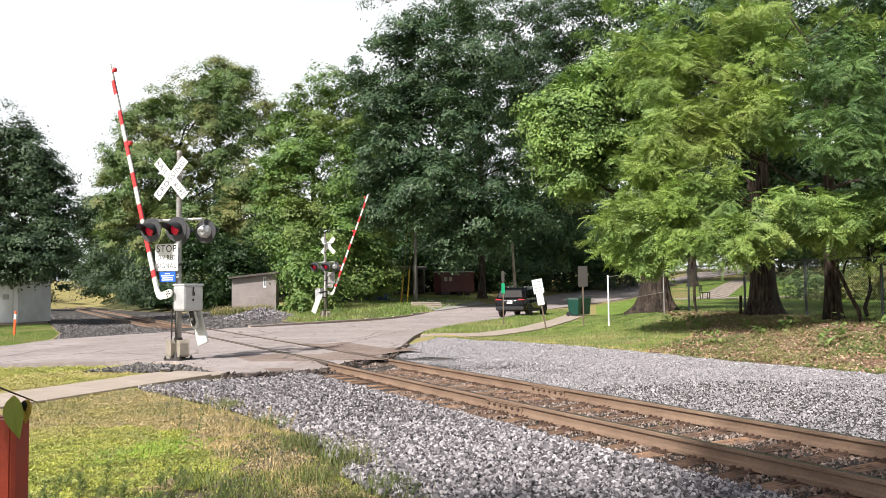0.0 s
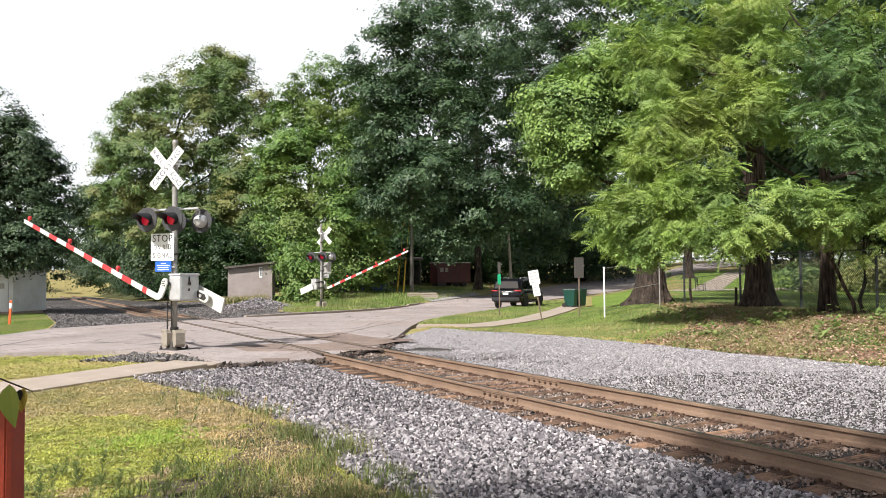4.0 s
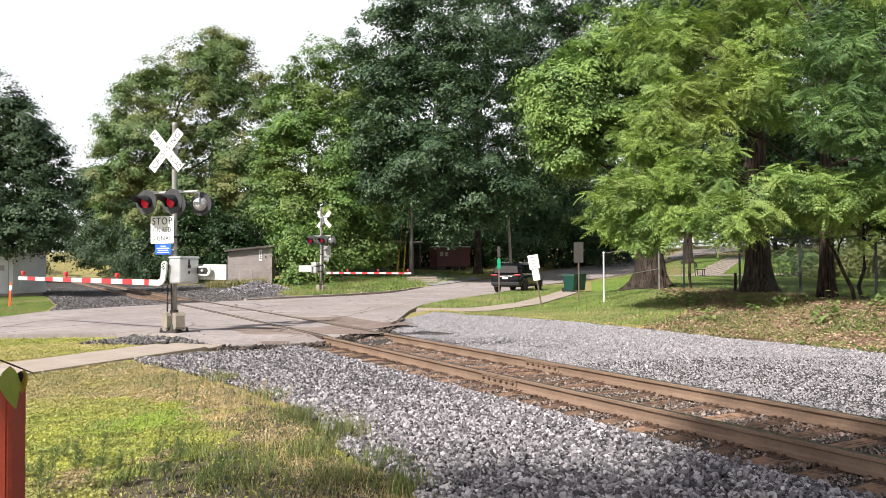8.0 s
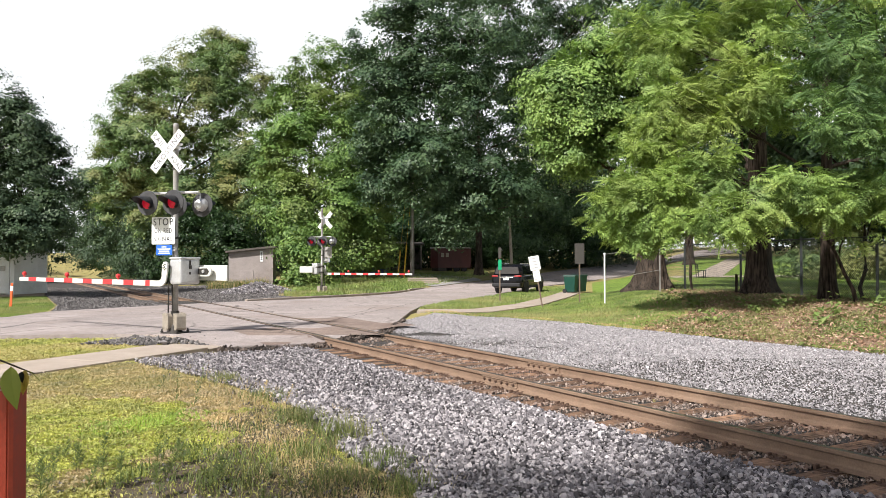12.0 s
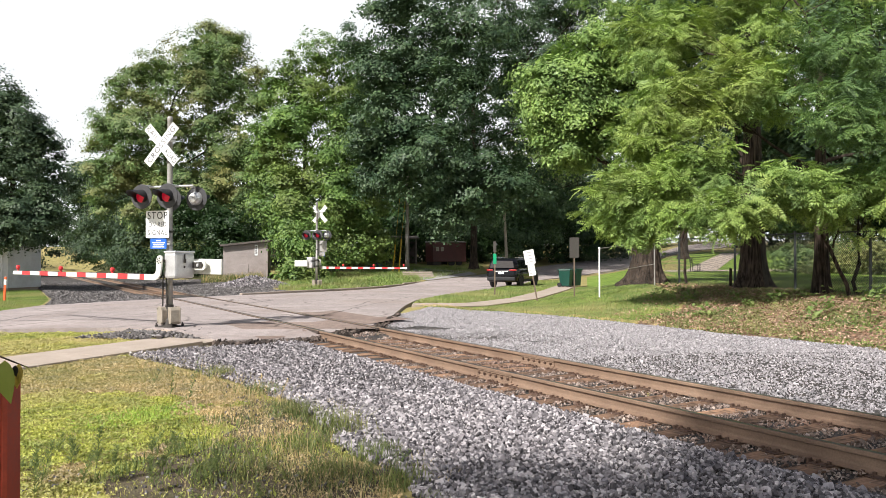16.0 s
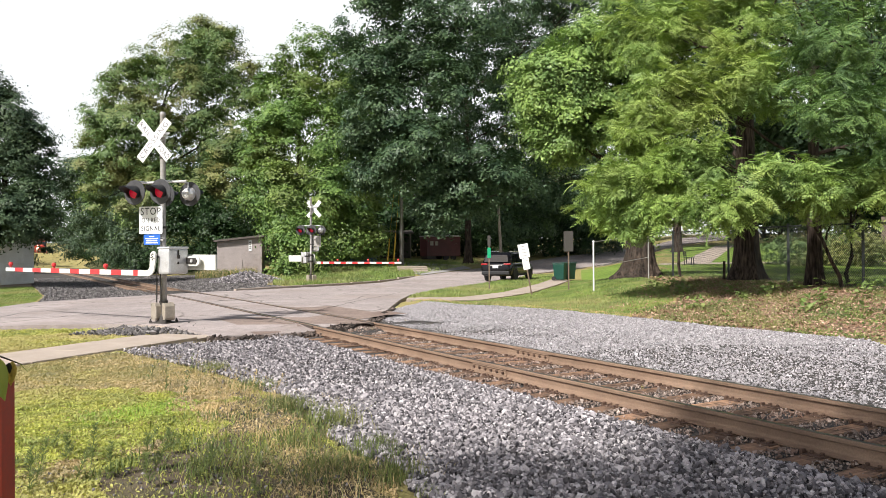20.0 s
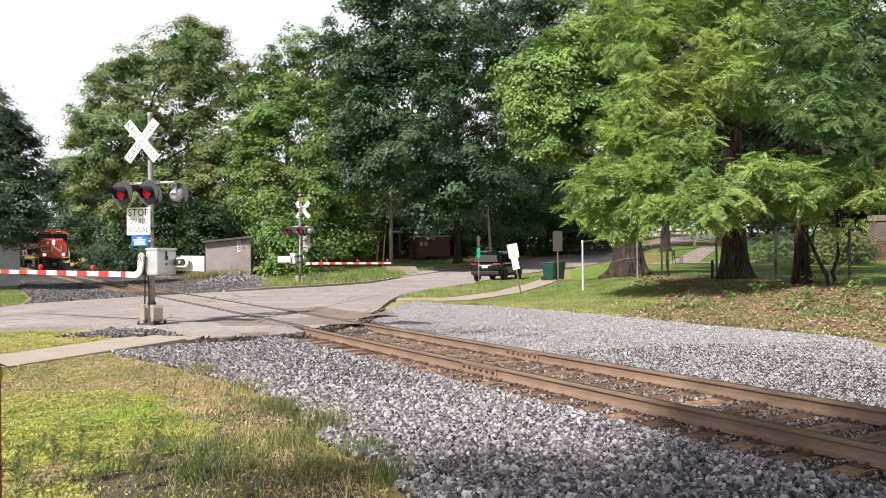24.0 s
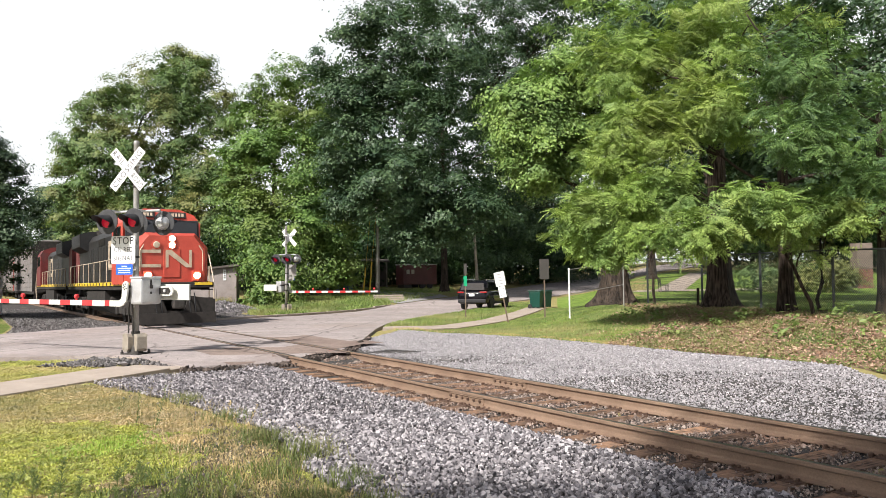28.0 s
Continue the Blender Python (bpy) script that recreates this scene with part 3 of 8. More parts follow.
def foliage(name, lobes, size, per, mat, seed, parent=None, label="", shape=(LEAF, LEAF_F), clump=0.9, droop=0.35, flat=0.55, fill=2.2, fill_size=1.4, boughs=4, spread=0.40):
    """Leaves in clumps on spreading boughs within lobes (x, y, z, rx, ry, rz, clumps)."""
    r = np.random.default_rng(seed)
    pos, nrm = [], []
    size0 = clump * 0.30
    big, bign = [], []
    for x, y, z, rx, ry, rz, n in lobes:
        k = max(20, int(n * fill))
        d = r.normal(size=(k, 3))
        d /= np.linalg.norm(d, axis=1, keepdims=True)
        big.append(d * (0.66 * r.random((k, 1)) ** 0.45) * (rx, ry, rz) + (x, y, z))
        bign.append(r.normal(size=(k, 3)) + d * 0.8)
        # boughs spread evenly over the lobe; each is a flattened pad, leafy on its outer and upper side
        nb = max(8, int(n / boughs))
        i = np.arange(nb) + 0.5
        gz = 1 - 2 * i / nb
        ga = i * 2.39996 + r.random() * 6.28
        g = np.stack([np.sqrt(1 - gz * gz) * np.cos(ga), np.sqrt(1 - gz * gz) * np.sin(ga), gz], 1) + r.normal(size=(nb, 3)) * 0.22
        g /= np.linalg.norm(g, axis=1, keepdims=True)
        gc = g * (0.60 + 0.36 * r.random((nb, 1))) * (rx, ry, rz)
        gr = spread * (0.55 + 0.9 * r.random((nb, 1)))
        covered = np.zeros(nb, bool)
        for x2, y2, z2, a2, b2, c2, n2 in lobes:
            if (x2, y2, z2) != (x, y, z):
                covered |= ((((gc + (x - x2, y - y2, z - z2)) / (a2, b2, c2)) ** 2).sum(1) < 0.30)
        if (~covered).sum() > 3:
            g, gc, gr = g[~covered], gc[~covered], gr[~covered]
        nb = len(g)
        n = max(8, int(n * nb / max(8, int(n / boughs)) * 1.15))
        pick = r.integers(0, nb, n)
        d = r.normal(size=(n, 3)) + g[pick] * 0.6 + (0, 0, 0.45)
        d /= np.linalg.norm(d, axis=1, keepdims=True)
        rad = (rx * ry * rz) ** (1 / 3)
        c = gc[pick] + d * gr[pick] * rad * (0.7 + 0.4 * r.random((n, 1))) * (1.1, 1.1, 0.80) + (x, y, z)
        cs = clump * (0.5 + 0.8 * r.random((n, 1, 1)))
        k = r.normal(size=(n, per, 3)) * cs * (0.5, 0.5, 0.5 * flat)
        k[:, :, 2] -= droop * (k[:, :, 0] ** 2 + k[:, :, 1] ** 2) / cs[:, :, 0]
        pos.append((c[:, None] + k).reshape(-1, 3))
        out = np.repeat(d, per, 0) * 0.75 + k.reshape(-1, 3) / clump * 0.45
        nrm.append(out + r.normal(size=(n * per, 3)) * 0.30 + (0, 0, 0.55))
    pos, nrm = np.concatenate(pos), np.concatenate(nrm)
    keep = pos[:, 2] > -0.05
    pos, nrm = pos[keep], nrm[keep]
    if fill:
        bp, bn = np.concatenate(big), np.concatenate(bign)
        bn = bn[bp[:, 2] > 0.2]
        bp = bp[bp[:, 2] > 0.2]
        Rb = orient(bn, r.random(len(bp)) * 6.283)
        vb = np.einsum("nij,kj->nki", Rb, LEAF) * (size0 * fill_size * (0.6 + 0.8 * r.random(len(bp))))[:, None, None] + bp[:, None]
        raw("inner_leaves", vb.reshape(-1, 3), (LEAF_F[None] + (np.arange(len(bp)) * 4)[:, None, None]).reshape(-1, 4), mat, parent)
    R = orient(nrm, r.random(len(pos)) * 6.283)
    sc = size * (0.65 + 0.7 * r.random(len(pos)))
    v = np.einsum("nij,kj->nki", R, shape[0]) * sc[:, None, None] + pos[:, None]
    k = len(shape[0])
    f = (shape[1][None] + (np.arange(len(pos)) * k)[:, None, None]).reshape(-1, shape[1].shape[1])
    return raw(name, v.reshape(-1, 3), f, mat, parent, label)


def limb(bm, a, b, r0, r1, seed, bend=0.12, seg=6, sides=9):
    """A tapered, slightly crooked limb."""
    rg = random.Random(seed)
    a, b = Vector(a), Vector(b)
    L = (b - a).length
    pts = [a.lerp(b, i / seg) + (Vector((rg.uniform(-1, 1), rg.uniform(-1, 1), rg.uniform(-0.5, 0.5))) * L * bend * 0.3 if 0 < i < seg else Vector()) for i in range(seg + 1)]
    rings = []
    for i, p in enumerate(pts):
        d = (pts[min(i + 1, seg)] - pts[max(i - 1, 0)]).normalized()
        q = d.to_track_quat("Z", "Y").to_matrix()
        rad = r0 + (r1 - r0) * i / seg
        rings.append([bm.verts.new(p + q @ Vector((math.cos(6.2832 * k / sides), math.sin(6.2832 * k / sides), 0)) * rad * rg.uniform(0.92, 1.08)) for k in range(sides)])
    for u, w in zip(rings, rings[1:]):
        for k in range(sides):
            bm.faces.new((u[k], u[(k + 1) % sides], w[(k + 1) % sides], w[k]))
    bm.faces.new(rings[-1])
    return pts


def trunk_mesh(h, r0, r1, flare, seed, lean=(0, 0), sides=22):
    bm = bmesh.new()
    rg = random.Random(seed)
    lev = [-0.25, 0.0, 0.15, 0.35, 0.7, 1.2, 2.0, 3.0] + [h * k for k in (0.5, 0.7, 0.85, 1.0) if h * k > 3.2]
    rings = []
    ph = rg.uniform(0, 6)
    for z in lev:
        t = max(0, z) / h
        rad = r0 + (r1 - r0) * t
        fl = flare * math.exp(-max(z, 0) / 0.45)
        ring = []
        for k in range(sides):
            a = 6.2832 * k / sides
            rr = rad * (1 + 0.035 * math.sin(7 * a + ph)) + fl * (0.62 + 0.38 * math.sin(5 * a + ph)) + rg.uniform(-0.012, 0.012)
            ring.append(bm.verts.new((rr * math.cos(a) + lean[0] * t, rr * math.sin(a) + lean[1] * t, z)))
        rings.append(ring)
    for u, w in zip(rings, rings[1:]):
        for k in range(sides):
            bm.faces.new((u[k], u[(k + 1) % sides], w[(k + 1) % sides], w[k]))
    bm.faces.new(rings[-1])
    return bm


def tree(x, y, h, r0, lobes, size, per, mat, seed, label, flare=0.1, lean=(0, 0), shape=(LEAF, LEAF_F), twigs=6, name="tree", feathered=False, **kw):
    z = land(x, y)
    e = thing(name, Matrix.Translation((x, y, z)), label, "tree")
    obj("trunk", trunk_mesh(h, r0, r0 * 0.35, flare, seed, lean), M_BARK, e, smooth=True)
    rg = random.Random(seed)
    loc = [(lx - x, ly - y, lz - z, a, b, c, n) for lx, ly, lz, a, b, c, n in lobes]
    for j, (lx, ly, lz, a, b, c, n) in enumerate(loc):
        bm = bmesh.new()
        t = min(0.95, max(0.35, (lz - 0.45 * math.hypot(lx, ly)) / h))
        base = (lean[0] * t, lean[1] * t, h * t)
        mid = limb(bm, base, (lx, ly, lz), r0 * 0.24, r0 * 0.07, seed * 31 + j)
        obj("limb", bm, M_BARK, e)
        for k in range(twigs):
            bm = bmesh.new()
            d = Vector((rg.gauss(0, 1), rg.gauss(0, 1), rg.gauss(0.2, 0.7))).normalized()
            limb(bm, mid[rg.choice((3, 4, 5, 6))], (lx + d.x * a * 0.85, ly + d.y * b * 0.85, lz + d.z * c * 0.85), r0 * 0.09, r0 * 0.02, seed * 77 + j * 9 + k, 0.2, 4, 5)
            obj("branch", bm, M_BARK, e)
    if feathered:
        sprays("crown", loc, size, mat, seed, e, shape, per, **kw)
    else:
        foliage("crown", loc, size, per, mat, seed, e, shape=shape, **kw)
    return e


L_OAK = leaf_mat("oak_leaves", (0.03, 0.062, 0.034), (0.056, 0.102, 0.052), (0.105, 0.165, 0.085))
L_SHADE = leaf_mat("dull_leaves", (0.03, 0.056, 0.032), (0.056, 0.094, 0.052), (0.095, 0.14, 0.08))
L_MAPLE = leaf_mat("maple_leaves", (0.07, 0.125, 0.05), (0.12, 0.192, 0.074), (0.18, 0.262, 0.105), (0.31, 0.255, 0.095), 0.55)
L_BRIGHT = leaf_mat("bright_leaves", (0.07, 0.135, 0.04), (0.125, 0.22, 0.062), (0.20, 0.31, 0.09), (0.28, 0.27, 0.085), 0.35)
# near-black greens: under-canopy shade is put into this leaf colour
L_DARK = leaf_mat("shade_dark_leaves", (0.012, 0.032, 0.012), (0.022, 0.052, 0.016), (0.038, 0.075, 0.022))
L_WALNUT = leaf_mat("walnut_leaves", (0.09, 0.155, 0.042), (0.195, 0.30, 0.080), (0.32, 0.44, 0.14), (0.40, 0.41, 0.12), 0.35, 0.7)
L_ASH = leaf_mat("ash_leaves", (0.045, 0.095, 0.034), (0.10, 0.18, 0.06), (0.19, 0.29, 0.10), None, 0, 0.7)
L_LIME = leaf_mat("lime_leaves", (0.11, 0.19, 0.055), (0.19, 0.30, 0.09), (0.28, 0.39, 0.135))


def at_px(x, y, depth):
    """A place seen from the eye at the middle of the clip: across and up in the view, at a depth."""
    return ((x - 784) / 1358 * depth, depth, EYE + (468.5 - y) / 1358 * depth)


def blobs(rows):
    """Crown lobes from (across, up, depth, half-width, half-height, clumps) in the view."""
    out = []
    for x, y, d, w, h, n in rows:
        X, Y, Z = at_px(x, y, d)
        a, c = w / 1358 * d, h / 1358 * d
        out.append((X, Y, Z, a, a * 0.85, c, n))
    return out


far = dict(shape=(TRI, TRI_F), flat=0.5, droop=0.25)
tree(-25.5, 46, 8, 0.28, blobs([(5, 240, 46, 72, 80, 120), (62, 285, 46, 46, 62, 80), (-60, 220, 46, 90, 100, 60), (20, 340, 46, 88, 70, 110), (-60, 350, 46, 80, 90, 40), (30, 405, 45, 78, 46, 80), (22, 404, 42, 66, 40, 90), (75, 372, 43, 40, 36, 50)]), 0.16, 150, L_SHADE, 11, "dark green broadleaf tree beside the white hut", clump=0.62, **far)
tree(-42.5, 104, 12, 0.3, blobs([(198, 400, 104, 42, 60, 80), (190, 345, 102, 40, 44, 60), (160, 330, 104, 36, 36, 50)]), 0.34, 90, L_SHADE, 18, "dark rounded tree down the line", clump=1.2, **far)
tree(-27, 76, 16, 0.4, blobs([(315, 185, 74, 92, 86, 150), (402, 150, 74, 68, 72, 120), (386, 88, 76, 44, 38, 60), (250, 245, 73, 62, 72, 100), (345, 122, 75, 60, 48, 70), (252, 190, 73, 52, 68, 90), (222, 275, 72, 52, 72, 90), (310, 285, 72, 98, 88, 140), (428, 240, 73, 56, 105, 120), (205, 335, 71, 42, 52, 70), (318, 392, 70, 74, 78, 120), (360, 400, 70, 88, 78, 120), (438, 350, 70, 58, 88, 100)]), 0.21, 130, L_MAPLE, 12, "tall maple tree with yellowing green leaves", clump=0.85, **far)
tree(-11.5, 66, 13, 0.35, blobs([(585, 160, 64, 72, 74, 110), (636, 180, 64, 52, 80, 90), (522, 190, 63, 52, 74, 90), (560, 270, 61, 80, 80, 120), (492, 280, 61, 42, 70, 80), (640, 290, 61, 50, 80, 90), (505, 360, 60, 46, 60, 80), (560, 370, 59, 75, 70, 110), (632, 380, 60, 58, 72, 90), (545, 440, 60, 44, 48, 70), (640, 438, 60, 58, 42, 70)]), 0.20, 130, L_BRIGHT, 13, "full green maple tree behind the far signal", clump=0.80, **far)
tree(3.0, 66.0, 15, 0.30, blobs([(702, 92, 56, 74, 84, 90), (692, 200, 56, 66, 80, 90), (685, 290, 57, 52, 58, 70), (785, 62, 56, 108, 98, 130), (775, 195, 55, 92, 84, 110), (885, 30, 71, 108, 82, 110), (985, 60, 71, 105, 92, 110), (890, 235, 70, 92, 72, 110), (1005, 200, 70, 88, 88, 90), (760, 300, 54, 82, 58, 90), (862, 345, 55, 88, 56, 90), (802, 385, 55, 52, 36, 60), (935, 385, 71, 86, 52, 90), (1030, 330, 71, 90, 78, 90), (900, -80, 71, 230, 90, 110), (1070, 10, 71, 90, 90, 80), (845, 140, 60, 120, 90, 90), (950, 130, 77, 90, 80, 60)]), 0.21, 150, L_OAK, 14, "huge spreading oak tree with dark green leaves", 0.3, clump=0.92, **far)
tree(9.2, 34.0, 9.5, 0.62, blobs([(1000, 160, 33, 66, 52, 110), (1060, 115, 33, 62, 50, 90), (980, 205, 33, 42, 40, 60), (1042, 225, 33, 66, 52, 100), (1015, 262, 33, 48, 34, 60), (1100, 180, 34, 58, 75, 90), (1180, 20, 37, 130, 90, 60)]), 0.13, 170, L_LIME, 15, "broad-trunked tree with fresh green leaves", 0.75, clump=0.62, **far)
tree(12.2, 24.4, 8.0, 0.24, blobs([(1180, 70, 26, 92, 88, 100), (1330, 60, 26, 120, 100, 110), (1215, 190, 24, 100, 62, 90), (1160, 262, 24, 66, 48, 60), (1340, 165, 24, 90, 70, 80), (1105, 350, 24, 58, 44, 56), (1185, 345, 23, 70, 66, 70), (1245, 300, 23, 55, 45, 45), (1290, 385, 22, 70, 32, 50), (1410, 345, 22, 110, 48, 90), (1540, 345, 22, 90, 52, 60), (1400, -40, 26, 240, 70, 60), (1130, 405, 24, 60, 32, 50)]), 0.46, 8, L_WALNUT, 16, "walnut tree with bright yellow-green feathery leaves", 0.15, shape=frond(6), feathered=True, rate=1.35)
tree(11.6, 28.3, 11.0, 0.46, blobs([(1400, 100, 34, 200, 140, 150), (1310, 245, 34, 120, 80, 100), (1500, 285, 32, 120, 80, 100), (1240, 60, 36, 100, 120, 100), (1600, 70, 32, 130, 140, 120), (1650, 250, 30, 110, 100, 80)]), 0.2, 100, L_OAK, 17, "tall tree with a broad ridged trunk by the fence", 0.45, clump=0.8, **far)
tree(14.1, 22.2, 6.0, 0.22, blobs([(1500, 90, 22, 110, 90, 80), (1510, 215, 21, 80, 60, 60), (1640, 290, 21, 90, 70, 50), (1700, 180, 22, 120, 110, 60)]), 0.40, 8, L_ASH, 19, "dark-trunked tree with feathery mid-green leaves by the fence", 0.15, shape=frond(6), feathered=True, rate=1.3)
tree(23.0, 72.0, 14, 0.4, blobs([(1110, 40, 72, 110, 110, 130), (1240, 90, 73, 120, 120, 130), (1390, 50, 72, 130, 120, 130), (1530, 110, 70, 120, 130, 120), (1650, 80, 70, 120, 150, 90), (1200, -70, 74, 220, 80, 110), (1480, -70, 72, 220, 80, 110)]), 0.26, 95, L_OAK, 20, "tall dark tree standing in the park", 0.3, clump=1.0, **far)
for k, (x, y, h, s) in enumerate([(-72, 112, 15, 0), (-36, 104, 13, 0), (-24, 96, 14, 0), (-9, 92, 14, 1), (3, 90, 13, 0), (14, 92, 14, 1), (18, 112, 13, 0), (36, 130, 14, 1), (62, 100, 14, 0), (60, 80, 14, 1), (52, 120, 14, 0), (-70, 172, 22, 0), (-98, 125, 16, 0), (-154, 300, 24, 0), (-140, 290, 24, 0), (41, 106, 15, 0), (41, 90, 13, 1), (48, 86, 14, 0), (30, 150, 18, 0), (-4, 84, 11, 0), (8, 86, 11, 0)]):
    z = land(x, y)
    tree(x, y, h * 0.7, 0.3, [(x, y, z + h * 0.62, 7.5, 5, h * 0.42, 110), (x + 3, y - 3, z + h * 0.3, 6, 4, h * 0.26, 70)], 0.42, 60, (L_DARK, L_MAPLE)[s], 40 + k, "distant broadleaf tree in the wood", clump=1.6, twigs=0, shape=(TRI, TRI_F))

# trees outside the view that shade the foreground and the hut
tree(0.5, -6.5, 8, 0.3, [(-4.9, -1.9, 8.2, 2.6, 2.3, 2.2, 54), (-2.0, -2.2, 8.2, 3.0, 2.4, 2.2, 60), (1.6, -2.6, 8.6, 3.2, 2.6, 2.4, 60), (-1.9, 0.4, 8.6, 1.9, 1.5, 1.3, 26), (1.2, 0.6, 8.7, 2.4, 1.9, 1.4, 50)], 0.26, 30, L_OAK, 81, "shade tree standing behind the viewer", clump=0.9, twigs=2, **far)
tree(-32.0, 37.0, 8, 0.3, [(-31.5, 37.5, 8.0, 4.2, 4.0, 4.2, 130)], 0.34, 70, L_DARK, 82, "shade tree by the lawn beyond the hut", clump=1.0, twigs=2, **far)


# ---- crossing signals with gates ----
M_GALV = surface("galvanised_steel", (0.28, 0.27, 0.255), (0.42, 0.41, 0.395), 6, 70, 0.5, 0.4, 0.1, 0.002, (0.22, 0.17, 0.13), 0.4, 0.4)
M_ALU = surface("painted_aluminium_case", (0.50, 0.50, 0.51), (0.62, 0.62, 0.63), 5, 60, 0.38, 0.45, 0.08, 0.002, (0.33, 0.30, 0.27), 0.4, 0.3)
M_WHITE = surface("white_sign_sheet", (0.72, 0.73, 0.74), (0.83, 0.84, 0.84), 5, 60, 0.45, 0, 0.03, 0.001, (0.55, 0.53, 0.48), 0.4, 0.25)
M_ARMW = surface("white_gate_paint", (0.50, 0.51, 0.47), (0.64, 0.64, 0.595), 4, 50, 0.5, 0, 0.1, 0.002, (0.48, 0.44, 0.36), 0.4, 0.35)
M_RED = surface("red_gate_tape", (0.52, 0.03, 0.035), (0.66, 0.05, 0.05), 6, 50, 0.4, 0, 0.05, 0.001)
M_BLACK = surface("matt_black_paint", (0.012, 0.012, 0.013), (0.028, 0.028, 0.03), 7, 60, 0.6, 0, 0.1, 0.002)
M_GREYDISC = surface("grey_lamp_disc", (0.03, 0.03, 0.032), (0.06, 0.06, 0.064), 7, 60, 0.55, 0, 0.05, 0.001)
M_LENS = glow("red_lens", (0.42, 0.008, 0.028), 0.32)
M_SILVER = surface("silver_lamp_back", (0.50, 0.50, 0.50), (0.70, 0.70, 0.70), 8, 60, 0.35, 0.5, 0.1, 0.002)
M_BLUE = plain("blue_sign_sheet", (0.02, 0.12, 0.55), 0.4)
M_CREAM = surface("cream_junction_box", (0.22, 0.19, 0.15), (0.36, 0.32, 0.265), 6, 60, 0.55, 0.1, 0.1, 0.002, (0.20, 0.14, 0.09), 0.4, 0.6)
M_INK = plain("black_lettering", (0.015, 0.015, 0.018), 0.5)
M_DKSTEEL = surface("dark_steel", (0.03, 0.028, 0.026), (0.075, 0.068, 0.062), 8, 60, 0.6, 0.5, 0.2, 0.003)
M_RUBBER = plain("black_rubber", (0.018, 0.018, 0.02), 0.75)


def text(body, size, mat, parent, at, width=None):
    c = bpy.data.curves.new("lettering", "FONT")
    c.body, c.size, c.align_x, c.align_y, c.extrude, c.space_character = body, size, "CENTER", "CENTER", 0.002, 1.2
    c.materials.append(mat)
    ob = new("lettering", c)
    ob.parent, ob.matrix_basis = parent, at
    if width:
        bpy.context.view_layer.update()
        ob.scale.x = width / max(0.01, ob.dimensions.x)
    return ob


def plate(w, h, t=0.004, r=0.03):
    """A thin upright plate with rounded corners, facing -y."""
    pts = []
    for cx, cz, a0 in ((w / 2 - r, h / 2 - r, 0), (-w / 2 + r, h / 2 - r, 90), (-w / 2 + r, -h / 2 + r, 180), (w / 2 - r, -h / 2 + r, 270)):
        pts += [(cx + r * math.cos(radians(a0 + k * 30)), cz + r * math.sin(radians(a0 + k * 30))) for k in range(4)]
    bm = bmesh.new()
    prism(bm, pts, "y", -t / 2, t / 2)
    return bm


FACE = pose(0, 0, 0, 90, 0, 0)


def lamp_unit(e, x, y, z, turn, lit=True):
    """A flashing lamp: round backing disc, hood, housing and red lens."""
    m = pose(x, y, z, 0, 0, turn)
    bm = bmesh.new()
    lathe(bm, [(0.10, -0.005), (0.288, -0.005), (0.296, 0.0), (0.288, 0.012), (0.10, 0.012)], 32, FACE)
    disc = part("lamp_disc", bm, [M_GREYDISC], e, at=m)
    bm = bmesh.new()
    lathe(bm, [(0.05, -0.20), (0.11, -0.185), (0.15, -0.10), (0.168, -0.012)], 24, FACE)
    tube(bm, (0, 0.09, 0.10), (0, 0.09, 0.29), 0.022, seg=8)
    part("lamp_housing", bm, M_SILVER, disc, smooth=False)
    bm = bmesh.new()
    lathe(bm, [(0.142, 0.013), (0.138, 0.020), (0.10, 0.034), (0.05, 0.041), (0.008, 0.043)], 24, FACE)
    part("lens", bm, M_LENS, disc, "glowing red lens", smooth=True)
    # hood: an open sleeve, longer above
    bm = bmesh.new()
    N = 20
    rows = []
    for rad in (0.158, 0.166):
        a, b = [], []
        for k in range(N + 1):
            t = radians(-50 + 280 * k / N)
            top = max(0.0, math.sin(t))
            ln = 0.10 + 0.36 * top ** 0.6
            a.append(bm.verts.new((rad * math.cos(t), -0.012, rad * math.sin(t))))
            b.append(bm.verts.new((rad * math.cos(t) * 0.97, -0.012 - ln, rad * math.sin(t) * 0.97 - 0.09 * ln)))
        rows.append((a, b))
    for a, b in rows:
        for k in range(N):
            bm.faces.new((a[k], a[k + 1], b[k + 1], b[k]))
    (a0, b0), (a1, b1) = rows
    for k in range(N):
        bm.faces.new((b0[k], b0[k + 1], b1[k + 1], b1[k]))
    part("hood", bm, M_BLACK, disc, "black lamp hood", smooth=True)
    return disc


